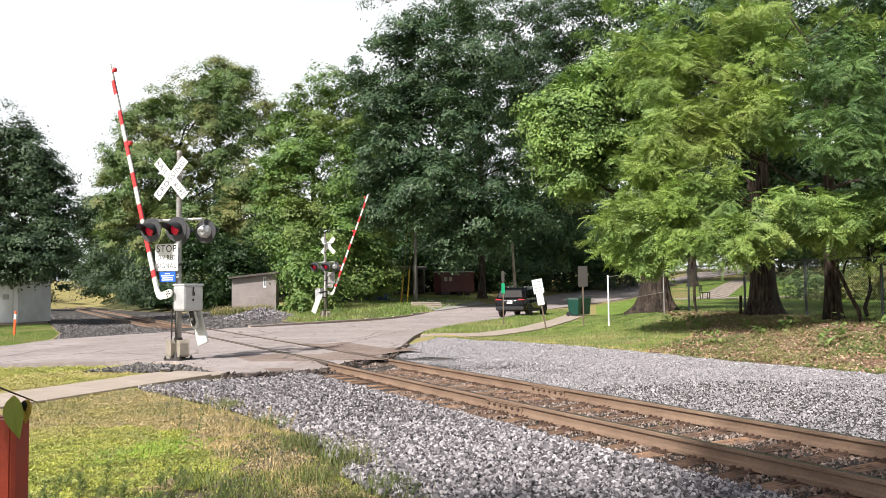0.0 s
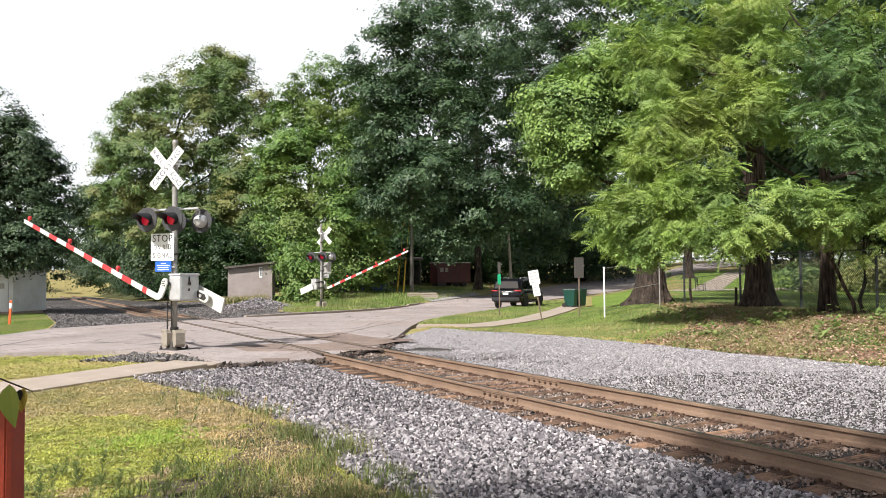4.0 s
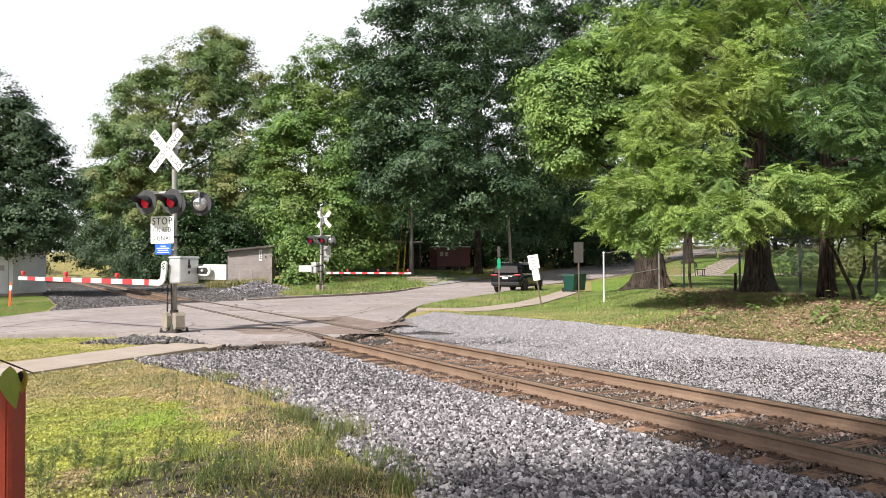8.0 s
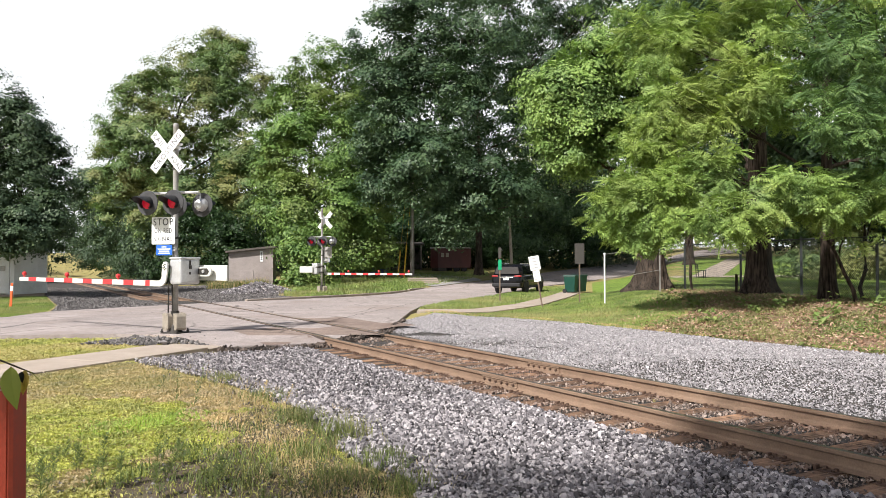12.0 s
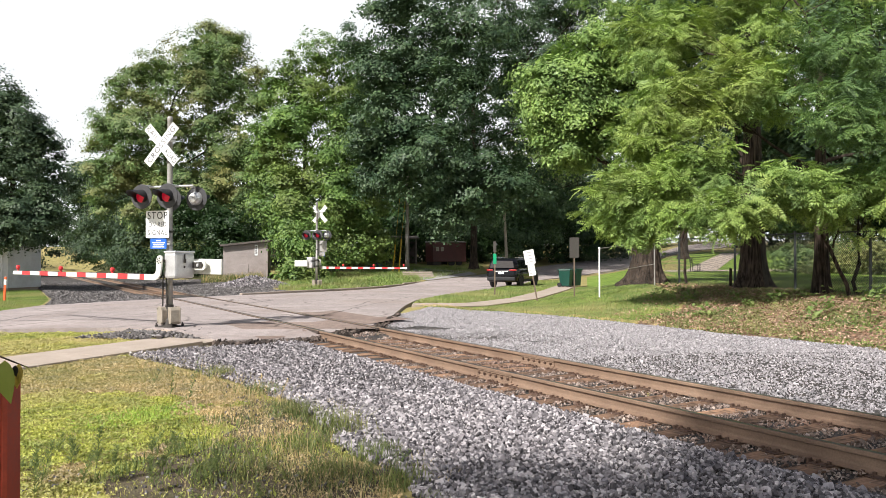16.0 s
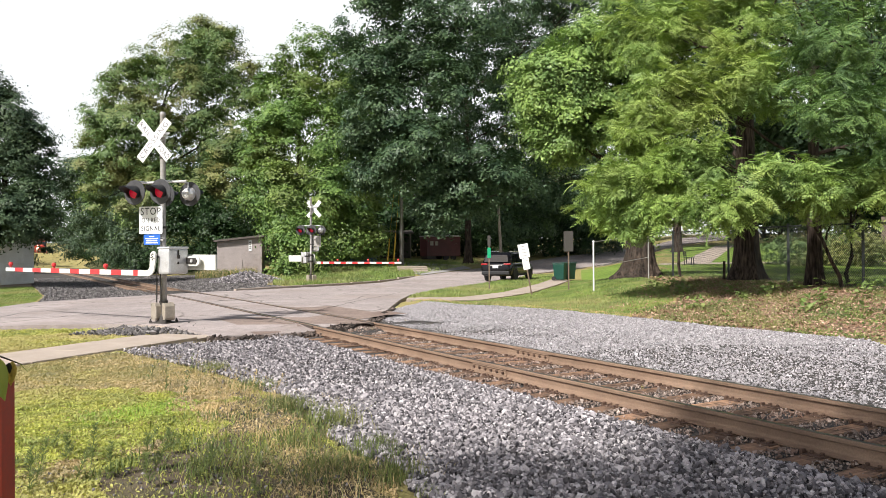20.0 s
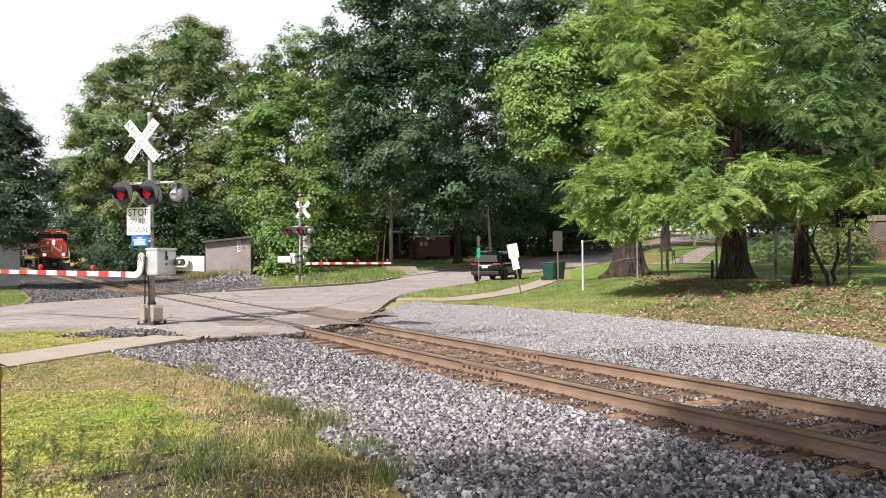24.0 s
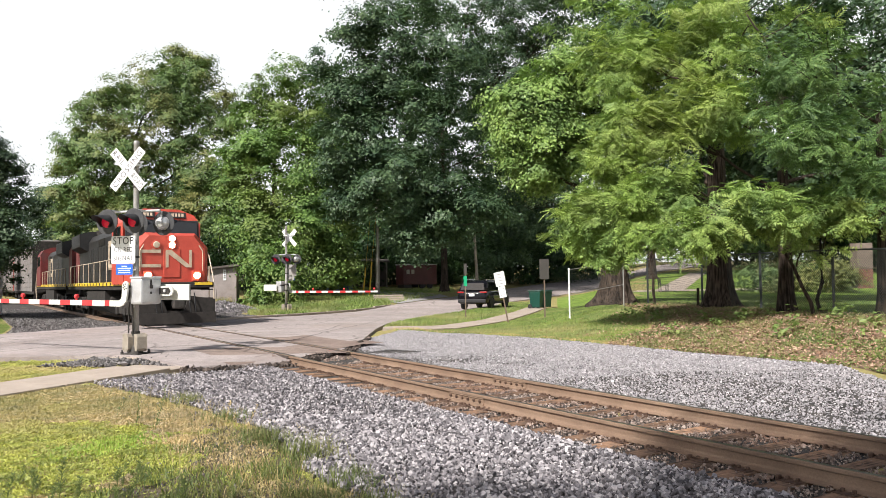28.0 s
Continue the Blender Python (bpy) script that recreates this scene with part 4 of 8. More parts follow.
def gate_signal(at, label):
    e = thing("crossing_signal", at, label, "crossing signal", "signals at the crossing")
    bm = bmesh.new()
    lathe(bm, [(0.075, 0.5), (0.075, 1.9), (0.066, 1.92), (0.062, 5.02), (0.068, 5.03), (0.068, 5.09), (0.05, 5.12)], 20)
    part("pole", bm, M_GALV, e, smooth=True)
    for z in (2.3, 3.98):
        bm = bmesh.new()
        lathe(bm, [(0.072, z), (0.082, z), (0.082, z + 0.05), (0.072, z + 0.05)], 16)
        part("pole_clamp", bm, M_DKSTEEL, e)
    # cast base and junction boxes
    bm = bmesh.new()
    box(bm, -0.24, 0.24, -0.24, 0.24, 0.0, 0.05, 0.012)
    lathe(bm, [(0.20, 0.05), (0.15, 0.09), (0.13, 0.20), (0.10, 0.24), (0.10, 0.56)], 16)
    part("base", bm, M_DKSTEEL, e, "cast base rusted at the bolts")
    for k in range(4):
        a = radians(45 + 90 * k)
        bm = bmesh.new()
        lathe(bm, [(0.035, 0.05), (0.035, 0.085), (0.016, 0.09), (0.016, 0.13)], 8, pose(0.30 * math.cos(a), 0.30 * math.sin(a), 0))
        part("anchor_bolt", bm, M_DKSTEEL, e)
    for sx in (-1, 1):
        bm = bmesh.new()
        prism(bm, [(-0.17, 0.16), (-0.11, 0.10), (0.11, 0.10), (0.17, 0.16), (0.17, 0.43), (0.11, 0.50), (-0.11, 0.50), (-0.17, 0.43)], "x", -0.125, 0.125)
        prism(bm, [(-0.185, 0.15), (-0.12, 0.085), (0.12, 0.085), (0.185, 0.15), (0.185, 0.44), (0.12, 0.515), (-0.12, 0.515), (-0.185, 0.44)], "x", *sorted((sx * 0.12, sx * 0.145)))
        for k in (-1, 1):
            tube(bm, (sx * 0.14, k * 0.13, 0.47), (sx * 0.17, k * 0.13, 0.47), 0.018, seg=8)
            tube(bm, (sx * 0.14, k * 0.13, 0.14), (sx * 0.17, k * 0.13, 0.14), 0.018, seg=8)
        part("junction_box", bm, M_CREAM, e, "cream cast junction box", at=pose(sx * 0.12, -0.03, 0, 0, 0, 60) @ Matrix.Diagonal((0.85, 0.85, 1, 1)))
    # crossbuck
    for body, tilt, y in (("back", -48, -0.145), ("front", 48, -0.155)):
        blade = part("crossbuck_blade", plate(1.22, 0.228, 0.006, 0.006), M_WHITE, e, "white crossbuck board", at=pose(-0.13, y, 4.42) @ pose(0, 0, 0, 0, -tilt, 0))
        words = [("RAIL", -0.385), ("ROAD", 0.385)] if body == "back" else [("CROSSING", 0.0)]
        for w, x in words:
            text(w, 0.19, M_INK, blade, pose(x, -0.005, -0.005, 90, 0, 0), 0.40 if len(w) == 4 else 1.08)
    bm = bmesh.new()
    box(bm, -0.52, 0.25, -0.10, -0.07, 4.56, 4.61, 0.004)
    tube(bm, (-0.0, -0.14, 4.42), (0.0, 0.0, 4.42), 0.03, seg=8)
    box(bm, -0.08, 0.08, -0.09, 0.09, 4.50, 4.56, 0.006)
    part("sign_bracket", bm, M_WHITE, e)
    # lamps on a cross arm
    bm = bmesh.new()
    tube(bm, (-0.62, 0, 3.42), (0.66, 0, 3.42), 0.028, seg=10)
    lathe(bm, [(0.085, 3.24), (0.11, 3.26), (0.11, 3.45), (0.085, 3.47)], 16)
    for x, y in ((-0.455, -0.36), (0.265, -0.36), (-0.30, 0.36), (0.44, 0.36)):
        tube(bm, (x, 0, 3.42), (x, y, 3.42), 0.022, seg=8)
        tube(bm, (x, y, 3.43), (x, y, 3.30), 0.022, seg=8)
    part("cross_arm", bm, M_SILVER, e)
    lamp_unit(e, -0.455, -0.45, 3.15, 0)
    lamp_unit(e, 0.265, -0.45, 3.15, 0)
    lamp_unit(e, -0.30, 0.45, 3.15, 180)
    lamp_unit(e, 0.44, 0.45, 3.15, 180)
    # signs
    s = part("stop_sign", plate(0.66, 0.66, 0.005, 0.03), M_WHITE, e, "white sign reading stop on red signal", at=pose(-0.25, -0.135, 2.50))
    for w, z, sz, wd in (("STOP", 0.205, 0.245, 0.56), ("ON RED", -0.005, 0.17, 0.50), ("SIGNAL", -0.205, 0.17, 0.54)):
        text(w, sz, M_INK, s, pose(0, -0.004, z, 90, 0, 0), wd)
    s = part("notice_plate", plate(0.46, 0.25, 0.005, 0.02), M_BLUE, e, "blue notice plate with lines of white print", at=pose(-0.22, -0.135, 2.03))
    part("sign_back", plate(0.65, 0.65, 0.003, 0.03), M_GALV, e, at=pose(-0.25, -0.129, 2.50))
    part("sign_back", plate(0.45, 0.24, 0.003, 0.02), M_GALV, e, at=pose(-0.22, -0.129, 2.03))
    for k, w in enumerate((0.14, 0.36, 0.30, 0.33)):
        bm = bmesh.new()
        box(bm, -w / 2, w / 2, -0.006, -0.0025, 0.075 - 0.05 * k - 0.012, 0.075 - 0.05 * k + 0.012)
        part("print_line", bm, M_WHITE, s)
    for z in (2.62, 2.2, 2.0):
        bm = bmesh.new()
        box(bm, -0.28, 0.09, -0.125, -0.06, z, z + 0.04, 0.004)
        part("sign_clamp", bm, M_GALV, e)
    # gate mechanism case, square to the gate
    G = pose(0, 0, 0, 0, 0, -15.5)
    bm = bmesh.new()
    box(bm, 0.13, 0.54, -0.27, 0.31, 1.20, 1.82, 0.055)
    case = part("gate_case", bm, M_ALU, e, "bare aluminium gate mechanism case", at=G)
    bm = bmesh.new()
    box(bm, 0.12, 0.55, -0.28, 0.32, 1.80, 1.855, 0.025)
    part("case_lid", bm, M_ALU, case)
    bm = bmesh.new()
    box(bm, 0.54, 0.56, -0.02, 0.02, 1.66, 1.78, 0.006)
    part("hasp", bm, M_DKSTEEL, case)
    bm = bmesh.new()
    box(bm, 0.54, 0.58, -0.025, 0.025, 1.57, 1.66, 0.008)
    part("padlock", bm, M_DKSTEEL, case)
    bm = bmesh.new()
    box(bm, 0.54, 0.548, -0.025, 0.025, 1.44, 1.50, 0.003)
    part("case_label", bm, M_DKSTEEL, case)
    for k in (-1, 1):
        bm = bmesh.new()
        tube(bm, (-0.06 + 0.06 * k, -0.10, 0.52), (-0.03 + 0.05 * k, -0.14, 1.25), 0.018, seg=8)
        part("conduit", bm, M_DKSTEEL, e)
    bm = bmesh.new()
    box(bm, -0.09, 0.12, -0.11, 0.11, 1.28, 1.36, 0.01)
    box(bm, -0.09, 0.12, -0.11, 0.11, 1.64, 1.72, 0.01)
    tube(bm, (0.12, -0.38, 1.62), (0.12, 0.40, 1.62), 0.035, seg=12)
    part("case_clamp", bm, M_DKSTEEL, e, at=G)
    # the moving gate, with its pivot at its origin
    bm = bmesh.new()
    out = [(0.09, 0.06), (0.06, 0.11), (0.0, 0.13), (-0.06, 0.11), (-0.10, 0.05), (-0.12, -0.24), (-0.16, -0.30), (-0.24, -0.325), (-0.56, -0.325), (-0.56, -0.465), (-0.18, -0.465), (-0.06, -0.43), (0.03, -0.34), (0.08, -0.12)]
    prism(bm, out, "y", -0.02, 0.02)
    gate = part("gate_arm", bm, M_ARMW, e, "red and white striped gate arm on a white bracket", at=pose(0, 0, 0, 0, 0, -15.5) @ Matrix.Translation((0.12, -0.37, 1.62)))
    for k in range(6):
        a = radians(60 * k + 20)
        bm = bmesh.new()
        r = 0.062 if k else 0.0
        tube(bm, (r * math.cos(a), -0.021, r * math.sin(a)), (r * math.cos(a), -0.032, r * math.sin(a)), 0.017, seg=8)
        part("pivot_bolt", bm, M_BLACK, gate)
    x = 0.50
    k = 0
    while x < 6.42:
        ln = 0.24 if k == 0 else (0.47 if k % 2 else 0.40)
        hi = min(x + ln, 6.45)
        hh = 0.068 - 0.018 * (x / 6)
        bm = bmesh.new()
        box(bm, -hi, -x, -0.018, 0.018, -0.395 - hh, -0.395 + hh, 0.004)
        part("arm_stripe", bm, M_RED if k % 2 == 0 else M_ARMW, gate, "red band" if k % 2 == 0 else "")
        x, k = hi, k + 1
    bm = bmesh.new()
    tube(bm, (-0.55, 0.022, -0.32), (-6.2, 0.022, -0.345), 0.008, seg=6)
    part("arm_cable", bm, M_BLACK, gate)
    for x in (6.2, 4.1, 1.85):
        bm = bmesh.new()
        box(bm, -x - 0.03, -x + 0.03, -0.012, 0.012, -0.335, -0.28, 0.003)
        lathe(bm, [(0.02, -0.05), (0.052, -0.035), (0.058, 0.0), (0.052, 0.035), (0.02, 0.05)], 14, Matrix.Translation((-x, 0, -0.24)) @ pose(0, 0, 0, 90, 0, 0))
        part("arm_lamp", bm, M_RED, gate, "small red gate lamp", smooth=False)
    bm = bmesh.new()
    box(bm, 0.24, 1.26, 0.0, 0.05, -0.20, 0.17, 0.012)
    part("counterweight", bm, M_ARMW, gate, "white counterweight plate", at=Matrix.Translation((0, 0.76, -0.12)))
    bm = bmesh.new()
    pts = [(0.05, -0.10), (0.75, -0.10)] + [(0.75 + 0.12 * math.sin(radians(a)), 0.02 - 0.12 * math.cos(radians(a))) for a in range(20, 180, 20)] + [(0.75, 0.14), (0.05, 0.10)]
    prism(bm, pts, "y", 0.62, 0.66)
    link = part("counterweight_link", bm, M_ARMW, gate, at=Matrix.Translation((0, 0, -0.12)))
    bm = bmesh.new()
    pts = [(0.26, -0.055), (0.74, -0.055), (0.80, 0.02), (0.74, 0.095), (0.26, 0.08)]
    prism(bm, pts, "y", 0.605, 0.618)
    part("link_slot", bm, M_DKSTEEL, link)
    bm = bmesh.new()
    tube(bm, (0.62, 0.58, -0.10), (0.62, 0.78, -0.10), 0.04, seg=12)
    part("weight_bolt", bm, M_SILVER, gate)
    return e, gate


near_signal, near_gate = gate_signal(pose(-6.52, 18.62, -0.04, 0, 0, -17.5), "railroad crossing signal with red lamps and a lowering gate")
far_signal = copy_thing(near_signal, pose(-7.25, 45.6, -0.10, 0, 0, 162.5))
tagged(far_signal, "second railroad crossing signal across the road with its own gate")
far_gate = [c for c in far_signal.children if c.name.startswith("gate_arm")][0]
for x, y, z in ((-6.52, 18.62, -0.06), (-7.25, 45.6, -0.13)):
    bm = bmesh.new()
    box(bm, -0.55, 0.55, -0.55, 0.55, -0.4, 0.02, 0.03)
    tagged(obj("signal_footing", bm, M_CONC, at=pose(x, y, z - 0.005, 0, 0, -15)), "weathered concrete footing under the crossing signal", "footing")

# ---- the train ----
M_LRED = surface("loco_red_paint", (0.38, 0.05, 0.034), (0.50, 0.075, 0.048), 2.5, 40, 0.42, 0, 0.05, 0.002, (0.25, 0.06, 0.04), 0.4, 0.4)
M_LBLK = surface("loco_black_paint", (0.008, 0.008, 0.009), (0.020, 0.019, 0.019), 2.5, 40, 0.5, 0, 0.06, 0.002, (0.06, 0.05, 0.045), 0.4, 0.4)
M_LWHT = surface("loco_cream_paint", (0.36, 0.29, 0.21), (0.52, 0.44, 0.34), 3, 40, 0.5, 0, 0.05, 0.002, (0.30, 0.20, 0.14), 0.4, 0.5)
M_LYEL = plain("loco_yellow_paint", (0.62, 0.42, 0.03), 0.5)
M_GRIME = surface("underframe_grime", (0.012, 0.011, 0.010), (0.042, 0.036, 0.032), 4, 40, 0.85, 0.1, 0.3, 0.006)
M_DIRTRED = surface("sooty_red_paint", (0.10, 0.02, 0.02), (0.19, 0.035, 0.032), 2.0, 40, 0.6, 0, 0.1, 0.002, (0.06, 0.04, 0.04), 0.3, 0.7)
M_TAN = surface("autorack_tan", (0.27, 0.25, 0.24), (0.40, 0.375, 0.36), 1.5, 40, 0.6, 0.1, 0.1, 0.004, (0.25, 0.17, 0.11), 0.3, 0.5)
M_BROWN = surface("boxcar_brown", (0.22, 0.07, 0.045), (0.33, 0.12, 0.08), 1.5, 40, 0.7, 0, 0.1, 0.004, (0.12, 0.06, 0.04))
M_HEAD = glow("headlamp_glow", (1.0, 0.86, 0.62), 30)
M_DITCH = glow("ditch_lamp_glow", (1.0, 0.74, 0.40), 18)


def glass(name, tint=(0.006, 0.007, 0.009), rough=0.06):
    m, n, l, b = nodes_of(name, rough, 0.0, 0.45)
    t = tex(n, l, 3, 2)
    l.new(ramp(n, l, t.outputs[0], [(0.3, tint), (0.7, tuple(v * 1.8 for v in tint))]), b.inputs["Base Color"])
    b.inputs["Coat Weight"].default_value = 0.15
    b.inputs["Coat Roughness"].default_value = 0.03
    return m


M_GLASS = glass("dark_window_glass")
M_CHROME = plain("bright_metal", (0.6, 0.6, 0.6), 0.25, 0.9, 0.05)


def bogie(e, x, wheels, mat=M_GRIME):
    """Side frames, bolster and wheelsets round the axle places."""
    bm = bmesh.new()
    L = max(wheels) + 0.75
    for sy in (-1, 1):
        pts = [(-L, 0.62), (-L * 0.8, 0.40), (L * 0.8, 0.40), (L, 0.62), (L, 0.85), (L * 0.6, 1.0), (-L * 0.6, 1.0), (-L, 0.85)]
        prism(bm, pts, "y", sy * 1.02 - 0.07, sy * 1.02 + 0.07)
        for w in wheels:
            box(bm, w - 0.18, w + 0.18, sy * 1.1 - 0.06, sy * 1.1 + 0.09, 0.36, 0.70, 0.03)
            tube(bm, (w - 0.35, sy * 1.10, 0.62), (w - 0.35, sy * 1.10, 0.95), 0.07, seg=8)
    box(bm, -0.3, 0.3, -1.0, 1.0, 0.75, 1.1, 0.03)
    bg = part("bogie", bm, mat, e, at=Matrix.Translation((x, 0, 0)))
    out = []
    for w in wheels:
        bm = bmesh.new()
        tube(bm, (0, -1.0, 0), (0, 1.0, 0), 0.085, seg=10)
        for sy in (-1, 1):
            lathe(bm, [(0.10, -0.09), (0.40, -0.04), (0.46, -0.07), (0.525, -0.07), (0.525, 0.05), (0.55, 0.06), (0.55, 0.085), (0.40, 0.06), (0.10, 0.08)], 24, Matrix.Translation((0, sy * 0.745, 0)) @ pose(0, 0, 0, 90 * sy, 0, 0))
            for k in range(3):
                a = radians(120 * k)
                box(bm, -0.03, 0.03, sy * 0.80 - 0.02, sy * 0.80 + 0.02, 0.18, 0.34, m=pose(0, 0, 0, 0, 120 * k, 0))
        out.append(part("wheelset", bm, M_GRIME, e, at=Matrix.Translation((x + w, 0, 0.53))))
    return out


def railing(e, pts, mat, r=0.02, name="hand_rail"):
    bm = bmesh.new()
    for a, b in zip(pts, pts[1:]):
        tube(bm, a, b, r, seg=6)
    return part("grab_rail", bm, mat, e)


def locomotive(label, dirty=False):
    e = thing("locomotive", Matrix(), label, "locomotive", "vehicles of the train")
    red, blk = (M_DIRTRED, M_LBLK) if dirty else (M_LRED, M_LBLK)
    bm = bmesh.new()
    box(bm, -21.6, -1.0, -1.42, 1.42, 1.42, 1.66, 0.02)
    box(bm, -21.6, -0.9, -0.6, 0.6, 1.05, 1.42, 0.02)
    part("underframe", bm, M_GRIME, e)
    for sy in (-1, 1):
        bm = bmesh.new()
        box(bm, -21.55, -1.1, sy * 1.425 - 0.02, sy * 1.425 + 0.02, 1.60, 1.76, 0.006)
        part("side_sill", bm, M_LYEL, e, "yellow reflective sill stripe")
        k = -21.3
        n = 0
        while k < -1.6:
            bm = bmesh.new()
            box(bm, k, k + 0.28, sy * 1.447 - 0.004, sy * 1.447 + 0.004, 1.62, 1.74)
            part("sill_gap", bm, M_LBLK, e)
            k += 1.0
            n += 1
    bm = bmesh.new()
    prism(bm, [(-1.35, 0.62), (-1.35, 1.38), (1.35, 1.38), (1.35, 0.62), (1.0, 0.36), (-1.0, 0.36)], "x", -14.0, -8.2)
    part("fuel_tank", bm, M_GRIME, e)
    bm = bmesh.new()
    for x in (-7.6, -14.6):
        tube(bm, (x, -1.2, 0.9), (x + (0.01 if x > -10 else -0.01), 1.2, 0.9), 0.22, seg=12)
    part("air_tank", bm, M_GRIME, e)
    # long hood
    bm = bmesh.new()
    prof = [(-1.0, 1.66), (-1.0, 3.95), (-0.80, 4.30), (-0.45, 4.42), (0.45, 4.42), (0.80, 4.30), (1.0, 3.95), (1.0, 1.66)]
    prism(bm, prof, "x", -19.6, -5.4)
    part("hood", bm, blk, e, "black engine hood")
    bm = bmesh.new()
    prof = [(-1.02, 1.66), (-1.02, 3.5), (-1.45, 3.75), (-1.45, 4.45), (-0.9, 4.6), (0.9, 4.6), (1.45, 4.45), (1.45, 3.75), (1.02, 3.5), (1.02, 1.66)]
    prism(bm, prof, "x", -19.7, -16.2)
    part("radiator_hood", bm, blk, e, "black flared radiator hood")
    bm = bmesh.new()
    prism(bm, [(-1.04, 1.66), (-1.04, 3.9), (-0.82, 4.28), (0.82, 4.28), (1.04, 3.9), (1.04, 1.66)], "x", -21.1, -19.55)
    part("rear_hood", bm, M_DIRTRED, e, "sooty red rear end")
    for sy in (-1, 1):
        bm = bmesh.new()
        box(bm, -19.5, -16.4, sy * 1.45 - 0.012, sy * 1.45 + 0.012, 3.82, 4.40, 0.01)
        part("radiator_grille", bm, M_BLACK, e)
        for k in range(13):
            x = -16.6 + k * 0.82
            bm = bmesh.new()
            box(bm, x, x + 0.72, sy * 1.0 - 0.02, sy * 1.0 + 0.02, 1.85, 3.55, 0.012)
            part("hood_door", bm, blk, e)
        for x0, x1 in ((-8.3, -6.0), (-12.5, -10.6)):
            bm = bmesh.new()
            for k in range(7):
                box(bm, x0, x1, sy * 1.03 - 0.015, sy * 1.03 + 0.015, 3.62 + k * 0.05, 3.645 + k * 0.05)
            part("hood_louvre", bm, M_DKSTEEL, e)
        # white side mark as plain shapes
        for pts in ([(-9.4, 2.35), (-8.2, 2.35), (-8.2, 2.62), (-9.1, 2.62), (-9.1, 3.45), (-8.2, 3.45), (-8.2, 3.72), (-9.4, 3.72)], [(-7.8, 2.35), (-7.5, 2.35), (-7.5, 3.72), (-7.8, 3.72)], [(-6.9, 2.35), (-6.6, 2.35), (-6.6, 3.72), (-6.9, 3.72)]):
            bm = bmesh.new()
            prism(bm, pts, "y", sy * 1.022, sy * 1.038)
            part("side_mark", bm, M_LWHT, e)
        # walkway rail
        railing(e, [(-20.8, sy * 1.38, 1.7), (-20.8, sy * 1.38, 2.75), (-5.6, sy * 1.38, 2.75)], M_LWHT, 0.022)
        for k in range(8):
            x = -19.0 + k * 1.9
            railing(e, [(x, sy * 1.38, 1.66), (x, sy * 1.38, 2.75)], M_LWHT, 0.02)
    for k in range(4):
        bm = bmesh.new()
        lathe(bm, [(0.62, 4.42 if k else 4.60), (0.62, 4.62 if k else 4.72), (0.55, 4.66 if k else 4.74)], 20, Matrix.Translation((-18.5 + k * 2.2 if k else -19.4, 0, 0)))
        part("roof_fan", bm, M_GRIME, e)
    bm = bmesh.new()
    box(bm, -9.4, -8.4, -0.3, 0.3, 4.42, 4.72, 0.03)
    part("exhaust_stack", bm, M_GRIME, e)
    # cab
    bm = bmesh.new()
    prof = [(-1.52, 1.66), (-1.52, 4.15), (-1.28, 4.52), (-0.7, 4.74), (0.7, 4.74), (1.28, 4.52), (1.52, 4.15), (1.52, 1.66)]
    vs = prism(bm, prof, "x", -5.4, -2.75)
    for v in vs:
        if v.co.x > -3 and v.co.z > 4.1:
            v.co.x -= (v.co.z - 3.9) * 0.30
    part("cab", bm, red, e, "red driver's cab")
    # nose: wide, with sloped upper edges
    bm = bmesh.new()
    nose = [(-1.48, 1.72), (-1.48, 3.10), (-0.98, 3.64), (0.98, 3.64), (1.48, 3.10), (1.48, 1.72)]
    a = [bm.verts.new((-2.75, y, z if z < 3.3 else z + 0.10)) for y, z in nose]
    b = [bm.verts.new((-1.55, y, z if z < 3.3 else z + 0.03)) for y, z in nose]
    c = [bm.verts.new((-1.18, y * 0.86, z if z < 2 else z - 0.10)) for y, z in nose]
    for u, w in ((a, b), (b, c)):
        for i in range(6):
            bm.faces.new((u[i], u[(i + 1) % 6], w[(i + 1) % 6], w[i]))
    bm.faces.new(c)
    bmesh.ops.recalc_face_normals(bm, faces=bm.faces)
    part("nose", bm, red, e, "broad red nose")
    bm = bmesh.new()
    box(bm, -1.20, -1.155, -0.32, 0.32, 1.9, 3.02, 0.015)
    part("nose_door", bm, red, e)
    # windscreen panes lean back with the cab front
    for y0, y1 in ((-1.40, -0.06), (0.06, 1.40)):
        bm = bmesh.new()
        box(bm, -0.015, 0.015, y0, y1, 0, 0.66, 0.02)
        part("windscreen", bm, M_GLASS, e, at=pose(-2.73, 0, 3.58, 0, -8, 0))
        bm = bmesh.new()
        box(bm, -0.03, 0.0, y0 - 0.05, y1 + 0.05, -0.05, 0.71, 0.02)
        part("window_frame", bm, M_LBLK, e, at=pose(-2.73, 0, 3.58, 0, -8, 0))
    for sy in (-1, 1):
        for x0, x1 in ((-4.0, -3.3), (-4.9, -4.15)):
            bm = bmesh.new()
            box(bm, x0, x1, sy * 1.525 - 0.012, sy * 1.525 + 0.012, 3.25, 4.02, 0.03)
            part("side_window", bm, M_GLASS, e)
        bm = bmesh.new()
        box(bm, -0.02, 0.02, -0.34, 0.34, -0.13, 0.13, 0.02)
        nb = part("number_board", bm, M_BLACK, e, "black number board with white digits as bars", at=pose(-2.93, sy * 0.62, 4.50, 0, -15, 0))
        for k in range(4):
            bm = bmesh.new()
            box(bm, 0.018, 0.026, -0.24 + k * 0.13, -0.15 + k * 0.13, -0.07, 0.07)
            part("digit_bar", bm, M_LWHT, nb)
    lamp = M_SILVER if dirty else M_HEAD
